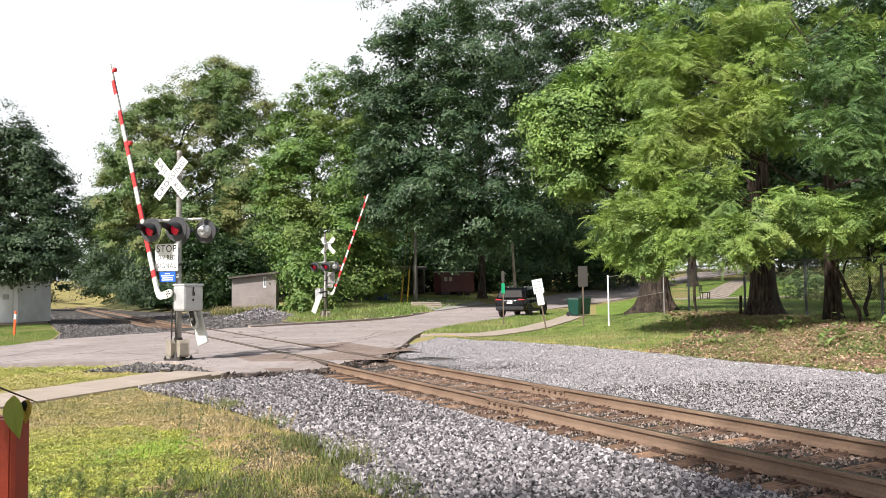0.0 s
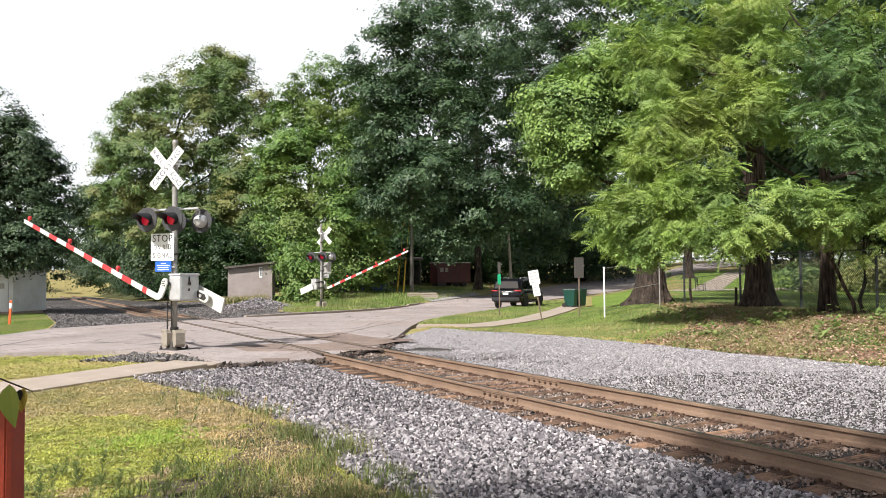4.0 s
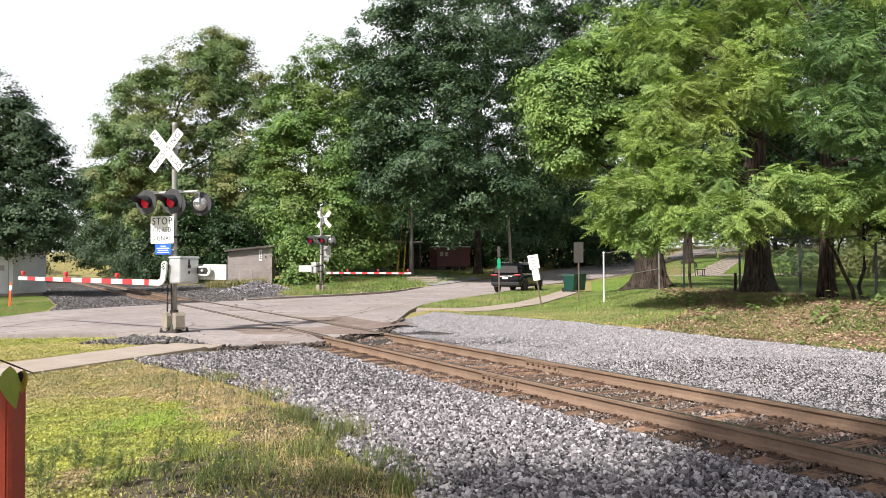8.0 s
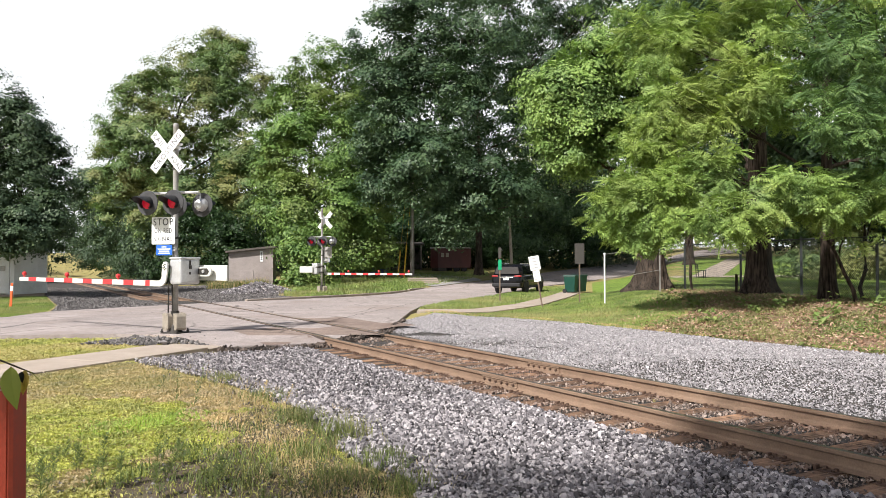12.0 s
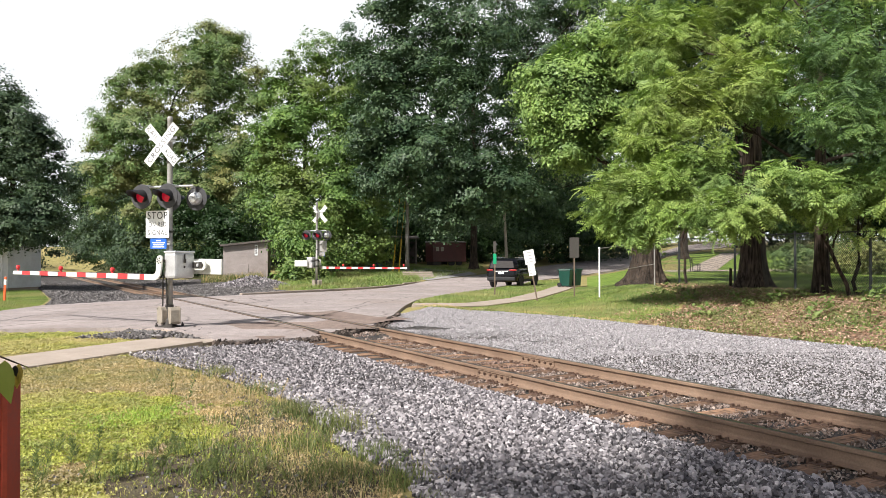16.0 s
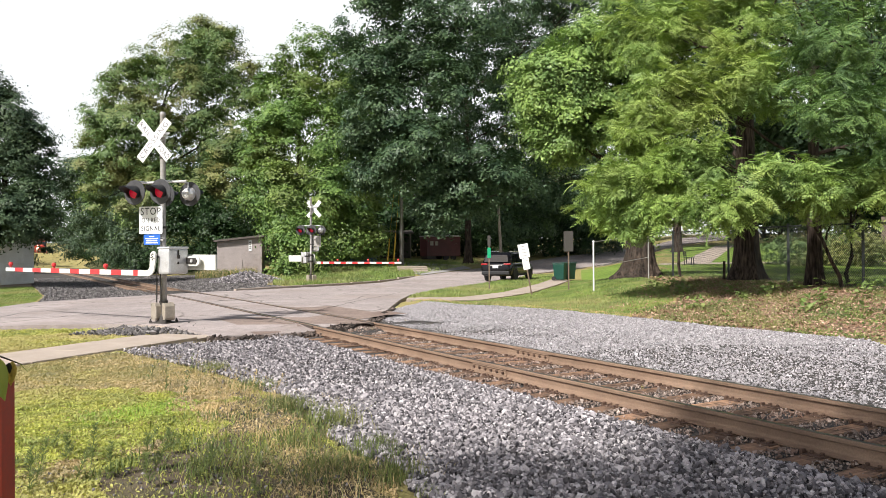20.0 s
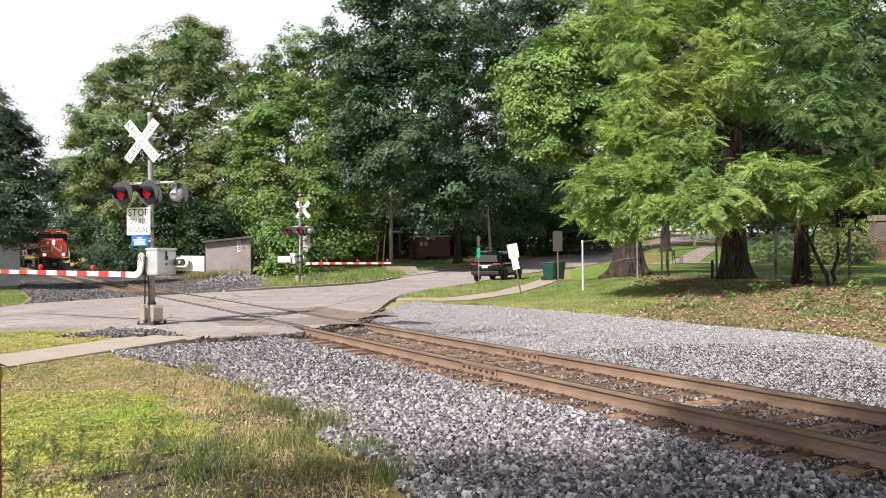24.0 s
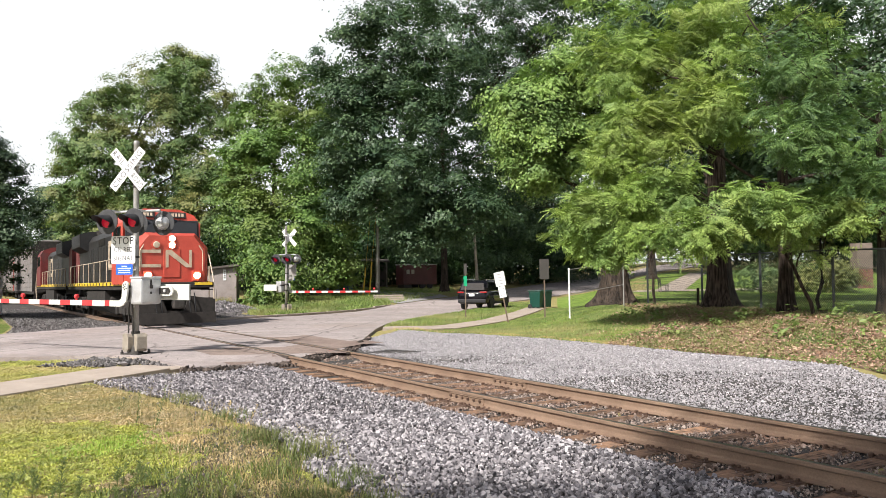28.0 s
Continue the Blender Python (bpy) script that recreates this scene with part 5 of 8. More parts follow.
    # two headlamps in the middle; the third, off-centre disc is a cream emblem
    for y, z, r, mt in ((0.0, 3.42, 0.115, lamp), (0.0, 3.16, 0.115, lamp), (-0.58, 3.18, 0.13, M_LWHT)):
        bm = bmesh.new()
        lathe(bm, [(r, 0), (r, 0.03), (r * 0.8, 0.05), (0.01, 0.055)], 18, Matrix.Translation((-1.15, y, z)) @ pose(0, 0, 0, 0, 90, 0))
        part("headlight", bm, mt, e, "round lamp or emblem disc on the nose")
        bm = bmesh.new()
        lathe(bm, [(r + 0.05, -0.05), (r + 0.05, 0.015), (r + 0.005, 0.025)], 18, Matrix.Translation((-1.15, y, z)) @ pose(0, 0, 0, 0, 90, 0))
        part("lamp_ring", bm, red, e)
    for sy in (-1, 1):
        bm = bmesh.new()
        lathe(bm, [(0.13, 0), (0.13, 0.03), (0.09, 0.05), (0.01, 0.055)], 18, Matrix.Translation((-0.98, sy * 0.92, 1.98)) @ pose(0, 0, 0, 0, 90, 0))
        part("ditch_light", bm, M_SILVER if dirty else M_DITCH, e, "glowing ditch lamp")
        bm = bmesh.new()
        box(bm, -1.2, -0.99, sy * 0.92 - 0.17, sy * 0.92 + 0.17, 1.74, 2.16, 0.03)
        part("ditch_lamp_box", bm, red, e)
    for k in range(2):
        bm = bmesh.new()
        box(bm, -1.162, -1.148, -0.74, -0.42, 2.995 - 0.05 * k, 3.02 - 0.05 * k)
        part("nose_print", bm, M_LWHT, e)
    # white nose mark as plain shapes
    for pts in ([(-1.15, 2.30), (-0.36, 2.30), (-0.36, 2.42), (-1.02, 2.42), (-1.02, 2.86), (-0.36, 2.86), (-0.36, 2.98), (-1.15, 2.98)], [(-0.20, 2.30), (-0.10, 2.30), (-0.10, 2.82), (0.52, 2.30), (0.72, 2.30), (0.72, 2.98), (0.63, 2.98), (0.63, 2.40), (0.00, 2.98), (-0.20, 2.98)]):
        bm = bmesh.new()
        prism(bm, [(y * 1.08 - 0.02, z) for y, z in pts], "x", -1.152, -1.138)
        part("nose_mark", bm, M_LWHT, e)
    # front platform, pilot, plough, coupler
    bm = bmesh.new()
    box(bm, -1.2, -0.55, -1.45, 1.45, 1.50, 1.72, 0.02)
    part("anticlimber", bm, M_GRIME, e)
    bm = bmesh.new()
    box(bm, -0.56, -0.53, 0.72, 1.40, 1.60, 1.70, 0.004)
    part("anticlimber_stripe", bm, M_LYEL, e)
    bm = bmesh.new()
    prism(bm, [(-1.5, 0.18), (1.5, 0.18), (1.5, 1.05), (0.5, 1.2), (0.32, 0.62), (-0.32, 0.62), (-0.5, 1.2), (-1.5, 1.05)], "x", -0.62, -0.50)
    prism(bm, [(-1.5, 0.14), (1.5, 0.14), (1.5, 0.55), (-1.5, 0.55)], "x", -0.50, -0.34)
    part("plough", bm, M_GRIME, e, "dull steel pilot plough")
    bm = bmesh.new()
    box(bm, -0.7, 0.0, -0.12, 0.12, 0.78, 1.0, 0.03)
    box(bm, -0.18, 0.10, -0.22, 0.22, 0.72, 1.06, 0.05)
    part("coupler", bm, M_DKSTEEL, e)
    for k, y in enumerate((-0.75, -0.55, 0.5, 0.7)):
        railing(e, [(-0.52, y, 1.3), (-0.40, y, 0.9), (-0.42, y + 0.05, 0.55)], M_RUBBER, 0.025)
    for sy in (-1, 1):
        for k in range(4):
            bm = bmesh.new()
            box(bm, -1.1, -0.62, sy * 1.28 - 0.2, sy * 1.28 + 0.2, 0.38 + 0.34 * k, 0.42 + 0.34 * k, 0.004)
            part("step", bm, M_GRIME, e)
        railing(e, [(-0.55, sy * 1.47, 0.5), (-0.60, sy * 1.47, 1.75), (-1.15, sy * 1.44, 2.75), (-2.0, sy * 1.49, 3.1)], M_LWHT, 0.024)
        railing(e, [(-1.15, sy * 1.44, 0.5), (-1.15, sy * 1.44, 2.35)], M_LWHT, 0.022)
        railing(e, [(-1.14, sy * 1.18, 2.15), (-1.12, sy * 1.18, 2.95), (-1.22, sy * 1.0, 3.25)], M_LWHT, 0.022)
    railing(e, [(-0.56, -1.0, 1.72), (-0.56, -1.0, 1.2)], M_LWHT, 0.02)
    bm = bmesh.new()
    for y in (-0.2, 0, 0.2):
        lathe(bm, [(0.05, 0), (0.09, 0.3)], 10, Matrix.Translation((-4.0, y, 4.80)) @ pose(0, 0, 0, 0, 90, 0))
    box(bm, -4.1, -3.9, -0.25, 0.25, 4.72, 4.80, 0.01)
    part("horn", bm, M_DKSTEEL, e)
    ws = bogie(e, -4.6, (-1.85, 0, 1.85)) + bogie(e, -17.6, (-1.85, 0, 1.85))
    return e, ws


def autorack(label, mat, endmat, ribs=26):
    """A tall covered car carrier with ribbed, slotted sides."""
    e = thing("autorack_wagon", Matrix(), label, "freight wagon", "vehicles of the train")
    bm = bmesh.new()
    box(bm, -27.0, -0.6, -1.45, 1.45, 0.95, 1.25, 0.03)
    part("underframe", bm, M_GRIME, e)
    bm = bmesh.new()
    prof = [(-1.50, 1.2), (-1.50, 5.2), (-1.1, 5.62), (-0.4, 5.78), (0.4, 5.78), (1.1, 5.62), (1.50, 5.2), (1.50, 1.2)]
    prism(bm, prof, "x", -26.6, -1.0)
    part("body", bm, mat, e)
    prof = [(-1.53, 1.2), (-1.53, 5.18), (-1.12, 5.64), (1.12, 5.64), (1.53, 5.18), (1.53, 1.2)]
    for a, b in ((-1.15, -0.95), (-26.65, -26.45)):
        bm = bmesh.new()
        prism(bm, prof, "x", a, b)
        part("end_door", bm, endmat, e, "end doors in darker paint")
    for k in range(ribs):
        x = -26.2 + k * 25.0 / (ribs - 1)
        for sy in (-1, 1):
            bm = bmesh.new()
            box(bm, x - 0.05, x + 0.05, sy * 1.53 - 0.04, sy * 1.53 + 0.04, 1.2, 5.2)
            part("side_rib", bm, mat, e)
    for k in range(9):
        z = 1.55 + k * 0.42
        for sy in (-1, 1):
            bm = bmesh.new()
            box(bm, -26.3, -1.1, sy * 1.507 - 0.012, sy * 1.507 + 0.012, z, z + 0.09)
            part("side_slot", bm, M_GRIME, e)
    bogie(e, -3.2, (-0.88, 0.88))
    bogie(e, -24.4, (-0.88, 0.88))
    bm = bmesh.new()
    box(bm, -0.7, 0.0, -0.12, 0.12, 0.78, 1.0, 0.03)
    part("coupler", bm, M_DKSTEEL, e)
    return e


loco_a, wheels_a = locomotive("red and black freight locomotive with lit headlights")
loco_b, wheels_b = locomotive("second locomotive in sooty red and black paint", True)
wagons = [autorack("tall tan ribbed car-carrier wagon", M_TAN, M_GRIME), autorack("tall pale car-carrier wagon with red ends", M_TAN, M_LRED), autorack("brown ribbed car-carrier wagon", M_BROWN, M_BROWN), autorack("tall tan car-carrier wagon further back", M_TAN, M_BROWN)]
TRAIN_END, TRAIN_PACE = 19.5, 15.2
TRAIN = [(loco_a, 0.0), (loco_b, 44.3)] + [(w, 45.6 + 27.4 * k) for k, w in enumerate(wagons)]

# ---- parked car ----
M_CARBLK = surface("black_car_paint", (0.004, 0.004, 0.005), (0.007, 0.007, 0.009), 2, 60, 0.15, 0.0, 0.0, 0.001, None, 0.3)
M_TYRE = plain("tyre_rubber", (0.02, 0.02, 0.021), 0.85)
M_TAIL = plain("red_tail_lamp", (0.32, 0.01, 0.012), 0.2)


def suv(at):
    """Compact off-roader; x forward, origin under its middle."""
    e = thing("parked_car", at, "black compact off-road car parked at the kerb", "car")
    rings = []
    bm = bmesh.new()
    for x, hw, zl, zb in ((-2.29, 0.78, 0.46, 0.98), (-2.24, 0.88, 0.38, 1.07), (-2.05, 0.925, 0.34, 1.12), (-1.0, 0.935, 0.32, 1.11), (0.5, 0.935, 0.32, 1.08), (1.1, 0.93, 0.32, 1.06), (1.75, 0.91, 0.34, 1.00), (2.15, 0.85, 0.38, 0.90), (2.30, 0.72, 0.46, 0.74)):
        half = [(0.82 * hw, zl), (0.97 * hw, zl + 0.08), (hw, zl + 0.55 * (zb - zl)), (0.975 * hw, zb - 0.10), (0.93 * hw, zb - 0.02), (0.85 * hw, zb)]
        rings.append([bm.verts.new((x, y, z)) for y, z in half] + [bm.verts.new((x, -y, z)) for y, z in half[::-1]])
    for u, w in zip(rings, rings[1:]):
        for i in range(12):
            bm.faces.new((u[i], u[(i + 1) % 12], w[(i + 1) % 12], w[i]))
    bm.faces.new(rings[0]), bm.faces.new(rings[-1][::-1])
    bmesh.ops.recalc_face_normals(bm, faces=bm.faces)
    part("body", bm, M_CARBLK, e, "glossy black bodywork", smooth=True)
    for sy in (-1, 1):
        for x in (-1.36, 1.36):
            bm = bmesh.new()
            prism(bm, [(x + r * math.cos(radians(k)), 0.36 + r * math.sin(radians(k))) for r, ks in ((0.46, range(-5, 186, 16)), (0.37, range(185, -6, -16))) for k in ks], "y", min(sy * 0.80, sy * 0.945), max(sy * 0.80, sy * 0.945))
            part("wheel_arch", bm, M_RUBBER, e)
        bm = bmesh.new()
        box(bm, -0.95, 0.95, sy * 0.92 - 0.02, sy * 0.92 + 0.02, 0.34, 0.46, 0.015)
        part("side_sill", bm, M_RUBBER, e)
        bm = bmesh.new()
        box(bm, -1.72, 0.95, sy * 0.872 - 0.008, sy * 0.872 + 0.008, 1.085, 1.105, 0.003)
        part("window_trim", bm, M_CHROME, e)
    bm = bmesh.new()
    a = [(-2.16, 1.05), (-1.98, 1.58), (-1.75, 1.70), (-0.5, 1.74), (0.1, 1.71), (0.35, 1.64), (1.15, 1.05)]
    rings = []
    for sy in (-1, 1):
        rings.append([bm.verts.new((x, sy * (0.87 if z < 1.1 else 0.72), z)) for x, z in a])
    L, R = rings
    n = len(a)
    for i in range(n - 1):
        bm.faces.new((L[i], L[i + 1], R[i + 1], R[i]))
    bm.faces.new(L), bm.faces.new(R[::-1])
    bm.faces.new((L[0], R[0], R[-1], L[-1]))
    bmesh.ops.recalc_face_normals(bm, faces=bm.faces)
    bmesh.ops.bevel(bm, geom=[ed for ed in bm.edges], offset=0.04, segments=2, affect="EDGES")
    part("cabin", bm, M_CARBLK, e, smooth=True)
    def pane(name, pts, nudge, mat=M_GLASS):
        b2 = bmesh.new()
        vs = [b2.verts.new(p) for p in pts]
        f = b2.faces.new(vs)
        r = bmesh.ops.extrude_face_region(b2, geom=[f])
        bmesh.ops.translate(b2, verts=[v for v in r["geom"] if isinstance(v, bmesh.types.BMVert)], vec=nudge)
        bmesh.ops.recalc_face_normals(b2, faces=b2.faces)
        return part(name, b2, mat, e)
    pane("rear_window", [(-2.135, -0.74, 1.15), (-2.135, 0.74, 1.15), (-2.0, 0.64, 1.55), (-2.0, -0.64, 1.55)], (-0.025, 0, 0.01))
    pane("windscreen", [(0.98, -0.70, 1.14), (0.98, 0.70, 1.14), (0.42, 0.58, 1.57), (0.42, -0.58, 1.57)], (0.02, 0, 0.02))
    for sy in (-1, 1):
        for x0, x1, u0, u1 in ((-1.85, -1.05, -1.72, -1.05), (-0.98, -0.12, -0.98, -0.12), (-0.05, 0.78, -0.05, 0.28)):
            pane("side_window", [(x0, sy * 0.852, 1.13), (x1, sy * 0.852, 1.13), (u1, sy * 0.742, 1.60), (u0, sy * 0.742, 1.60)], (0, sy * 0.02, 0.004))
        bm = bmesh.new()
        tube(bm, (-1.55, sy * 0.64, 1.765), (0.05, sy * 0.64, 1.765), 0.022, seg=8)
        for x in (-1.5, -0.7, 0.0):
            tube(bm, (x, sy * 0.64, 1.70), (x, sy * 0.64, 1.765), 0.02, seg=6)
        part("roof_rail", bm, M_CHROME, e)
        bm = bmesh.new()
        box(bm, -2.285, -2.10, sy * 0.70 - 0.20, sy * 0.70 + 0.20, 0.99, 1.07, 0.02)
        part("tail_lamp", bm, M_TAIL, e)
        bm = bmesh.new()
        box(bm, 0.72, 0.86, sy * 0.98 - 0.10, sy * 0.98 + 0.10, 1.10, 1.26, 0.03)
        part("door_mirror", bm, M_CARBLK, e)
        for x in (-1.33, 1.32):
            bm = bmesh.new()
            lathe(bm, [(0.22, -0.10), (0.33, -0.11), (0.355, -0.06), (0.355, 0.06), (0.33, 0.11), (0.22, 0.10)], 24, pose(x, sy * 0.83, 0.355, 90, 0, 0))
            w = part("wheel", bm, M_TYRE, e)
            bm = bmesh.new()
            lathe(bm, [(0.225, -0.085), (0.20, -0.095), (0.05, -0.06), (0.04, -0.06), (0.04, 0.06), (0.05, 0.06), (0.20, 0.095), (0.225, 0.085)], 20, pose(x, sy * 0.83, 0.355, 90, 0, 0))
            part("rim", bm, M_DKSTEEL, w)
    bm = bmesh.new()
    box(bm, -2.34, -2.10, -0.86, 0.86, 0.42, 0.64, 0.05)
    part("rear_bumper", bm, M_RUBBER, e)
    bm = bmesh.new()
    box(bm, -2.305, -2.285, -0.17, 0.17, 0.80, 0.92, 0.006)
    part("number_plate", bm, M_WHITE, e, "pale number plate")
    bm = bmesh.new()
    box(bm, -2.30, -2.27, -0.42, 0.42, 0.945, 0.97, 0.006)
    part("tailgate_trim", bm, M_CHROME, e)
    return e


suv(pose(4.55, 46.4, land(4.55, 46.4) + 0.03, 0, 0, 65))

# ---- small buildings ----
M_HUT = surface("white_steel_siding", (0.55, 0.565, 0.575), (0.68, 0.69, 0.70), 1.5, 40, 0.5, 0.1, 0.05, 0.002, (0.38, 0.36, 0.33), 0.4, 0.4)
M_BLOCK = surface("grey_brown_blockwork", (0.27, 0.235, 0.225), (0.36, 0.315, 0.30), 1.2, 30, 0.9, 0, 0.3, 0.006, (0.17, 0.13, 0.115), 0.2, 0.5)
M_ROOF = surface("dark_felt_roof", (0.06, 0.05, 0.045), (0.13, 0.11, 0.10), 3, 40, 0.9, 0, 0.3, 0.006)
M_MAROON = surface("maroon_paint", (0.055, 0.010, 0.011), (0.085, 0.017, 0.017), 1.5, 40, 0.5, 0, 0.1, 0.003, (0.06, 0.02, 0.018))
M_POLE = surface("weathered_pole_wood", (0.16, 0.14, 0.12), (0.30, 0.27, 0.24), 5, 50, 0.9, 0, 0.6, 0.01)
M_ORANGE = plain("orange_marker", (0.62, 0.11, 0.03), 0.5)
M_REDPOST = surface("orange_red_post", (0.21, 0.025, 0.015), (0.29, 0.04, 0.022), 3, 40, 0.45, 0, 0.1, 0.002, (0.24, 0.035, 0.02))
M_BIN = plain("green_plastic", (0.006, 0.048, 0.034), 0.4)
M_GREENSIGN = plain("green_sign_sheet", (0.01, 0.30, 0.14), 0.4)
M_YGUARD = plain("yellow_guard", (0.62, 0.40, 0.04), 0.5)
M_BRICK = surface("brown_brick", (0.16, 0.075, 0.055), (0.26, 0.13, 0.10), 3, 40, 0.9, 0, 0.3, 0.006)


def hut(x, y, turn):
    z = land(x, y)
    e = thing("signal_hut", pose(x, y, z, 0, 0, turn), "white steel railway equipment hut with panel joints", "hut")
    bm = bmesh.new()
    box(bm, -2.5, 2.5, -1.3, 1.3, 0.15, 2.55, 0.02)
    part("wall", bm, M_HUT, e)
    bm = bmesh.new()
    box(bm, -2.62, 2.62, -1.42, 1.42, 2.55, 2.68, 0.03)
    part("roof", bm, M_HUT, e)
    for k in range(9):
        bm = bmesh.new()
        box(bm, -2.5 + k * 0.62, -2.44 + k * 0.62, -1.325, -1.295, 0.15, 2.55)
        part("wall_rib", bm, M_HUT, e)
    bm = bmesh.new()
    box(bm, 1.3, 2.2, -1.34, -1.30, 0.2, 2.3, 0.01)
    d = part("door", bm, M_HUT, e)
    bm = bmesh.new()
    box(bm, 1.55, 1.95, -1.352, -1.338, 1.45, 1.75)
    part("door_notice", bm, M_GALV, d)
    bm = bmesh.new()
    box(bm, -2.4, 2.4, -1.2, 1.2, -0.2, 0.15, 0.02)
    part("plinth", bm, M_CONC, e)
    return e


hut(-26.15, 44.6, -12)

z = land(-14.2, 58)
shed = thing("block_shed", pose(-14.3, 58, z, 0, 0, 8), "windowless grey-brown block shed with a sloping roof", "shed")
bm = bmesh.new()
prism(bm, [(-1.75, -0.3), (1.45, -0.3), (1.45, 2.78), (-1.75, 2.42)], "y", -1.3, 1.5)
part("wall", bm, M_BLOCK, shed)
for r in range(13):
    bm = bmesh.new()
    box(bm, -1.75, 1.45, -1.306, -1.29, 0.2 * r - 0.006 - 0.1, 0.2 * r + 0.006 - 0.1)
    part("mortar_line", bm, M_BLOCK, shed)
bm = bmesh.new()
prism(bm, [(-1.95, 2.42), (1.65, 2.80), (1.65, 2.95), (-1.95, 2.55)], "y", -1.6, 1.8)
part("roof", bm, M_ROOF, shed)
bm = bmesh.new()
box(bm, -0.9, 0.05, -1.33, -1.29, 0.0, 1.1, 0.01)
part("hatch", bm, M_BLOCK, shed)
s = part("notice_plate", plate(0.22, 0.80, 0.01, 0.02), M_WHITE, shed, "upright white notice with dark marks", at=pose(0.62, -1.32, 2.15))
for k in range(4):
    bm = bmesh.new()
    box(bm, -0.06, 0.06, -0.012, -0.004, 0.20 - 0.15 * k, 0.29 - 0.15 * k)
    part("print_mark", bm, M_INK, s)

# maroon box trailer under the trees
z = land(0.4, 70)
tr = thing("box_trailer", pose(0.6, 72, land(0.6, 72), 0, 0, 22) @ Matrix.Scale(0.86, 4), "maroon box trailer with a pale roof edge parked under trees", "trailer")
bm = bmesh.new()
box(bm, -1.9, 2.0, -1.1, 1.1, 0.45, 2.55, 0.03)
part("body", bm, M_MAROON, tr)
bm = bmesh.new()
box(bm, -1.95, 2.05, -1.15, 1.15, 2.55, 2.68, 0.03)
part("roof", bm, M_GALV, tr)
for x in (-1.35, -0.8):
    bm = bmesh.new()
    box(bm, x - 0.18, x + 0.18, -1.115, -1.095, 1.6, 2.05, 0.01)
    part("window", bm, M_CREAM, tr)
for x in (0.3, 1.2):
    for sy in (-1, 1):
        bm = bmesh.new()
        lathe(bm, [(0.10, -0.1), (0.33, -0.1), (0.33, 0.1), (0.10, 0.1)], 18, pose(x, sy * 0.98, 0.33, 90, 0, 0))
        part("wheel", bm, M_TYRE, tr)
bm = bmesh.new()
box(bm, -1.8, -0.8, -0.9, 0.9, 0.12, 0.45, 0.02)
part("step", bm, M_DKSTEEL, tr)
bm = bmesh.new()
lathe(bm, [(0.12, 2.68), (0.12, 2.85), (0.05, 2.92)], 12, Matrix.Translation((0.3, 0, 0)))
part("roof_vent", bm, M_GALV, tr)

# dark timber lean-to left of the trailer
z = land(-4.2, 74)
ln = thing("open_shelter", pose(-4.6, 75, z, 0, 0, 5), "dark timber open-fronted shelter in the shade", "shelter")
bm = bmesh.new()
box(bm, -2.6, 2.4, -0.1, 0.1, 0.0, 2.3, 0.02)
part("wall", bm, M_ROOF, ln, at=Matrix.Translation((0, 1.6, 0)))
bm = bmesh.new()
prism(bm, [(-1.7, 2.45), (1.9, 2.75), (1.9, 2.88), (-1.7, 2.58)], "x", -2.8, 2.6)
part("roof", bm, M_ROOF, ln)
for x in (-2.5, 0, 2.3):
    bm = bmesh.new()
    box(bm, x - 0.07, x + 0.07, -1.5, -1.36, 0, 2.5, 0.01)
    part("post", bm, M_POLE, ln)
bm = bmesh.new()
box(bm, -1.0, 1.0, -0.7, 0.7, 0, 0.9, 0.12)
tagged(obj("tarpaulin_heap", bm, plain("blue_tarpaulin", (0.03, 0.06, 0.16), 0.6), at=pose(-6.0, 66, land(-6, 66), 0, 0, 20)), "heap under a dark blue tarpaulin", "tarpaulin")


def round_pole(name, x, y, h, r0, r1, mat, label, category, lean=(0, 0), group=""):
    bm = bmesh.new()
    tube(bm, (0, 0, -0.3), (lean[0], lean[1], h), r0, r1, 12)
    return tagged(obj(name, bm, mat, at=pose(x, y, land(x, y)), smooth=False), label, category, group)


up = thing("utility_pole", pose(-2.55, 62, land(-2.55, 62)), "weathered grey utility pole behind the far gate", "utility pole")
bm = bmesh.new()
tube(bm, (0, 0, -0.3), (0, 0, 8.2), 0.17, 0.13, 14)
part("shaft", bm, M_POLE, up)
bm = bmesh.new()
box(bm, -0.05, 0.05, -0.19, -0.15, 1.0, 7.5)
part("conduit", bm, M_GALV, up)
round_pole("utility_pole", 5.15, 57.5, 4.9, 0.13, 0.09, M_POLE, "thin bare wooden pole beyond the parked car", "utility pole", (-0.25, 0))
for x, h, l in ((-3.65, 2.35, 0.25), (-3.15, 2.75, 0.22)):
    bm = bmesh.new()
    tube(bm, (0, 0, -0.1), (l, 0, h), 0.055, 0.055, 10)
    tube(bm, (l, 0, h), (l + 0.35, 0, h + 3.6), 0.012, 0.012, 6)
    tagged(obj("guy_wire_guard", bm, M_YGUARD, at=pose(x, 60, land(x, 60))), "yellow plastic guard on a guy wire", "guy wire guard", "guy wire guards")
bm = bmesh.new()
for k in range(3):
    box(bm, -1.2, 1.0, -0.25 + 0.25 * k, -0.05 + 0.25 * k, 0.02 + 0.14 * k, 0.14 + 0.14 * k, 0.02)
tagged(obj("stacked_planks", bm, M_CONC, at=pose(-1.4, 56, land(-1.4, 56), 0, 0, 12)), "stack of pale concrete planks in the grass", "planks")

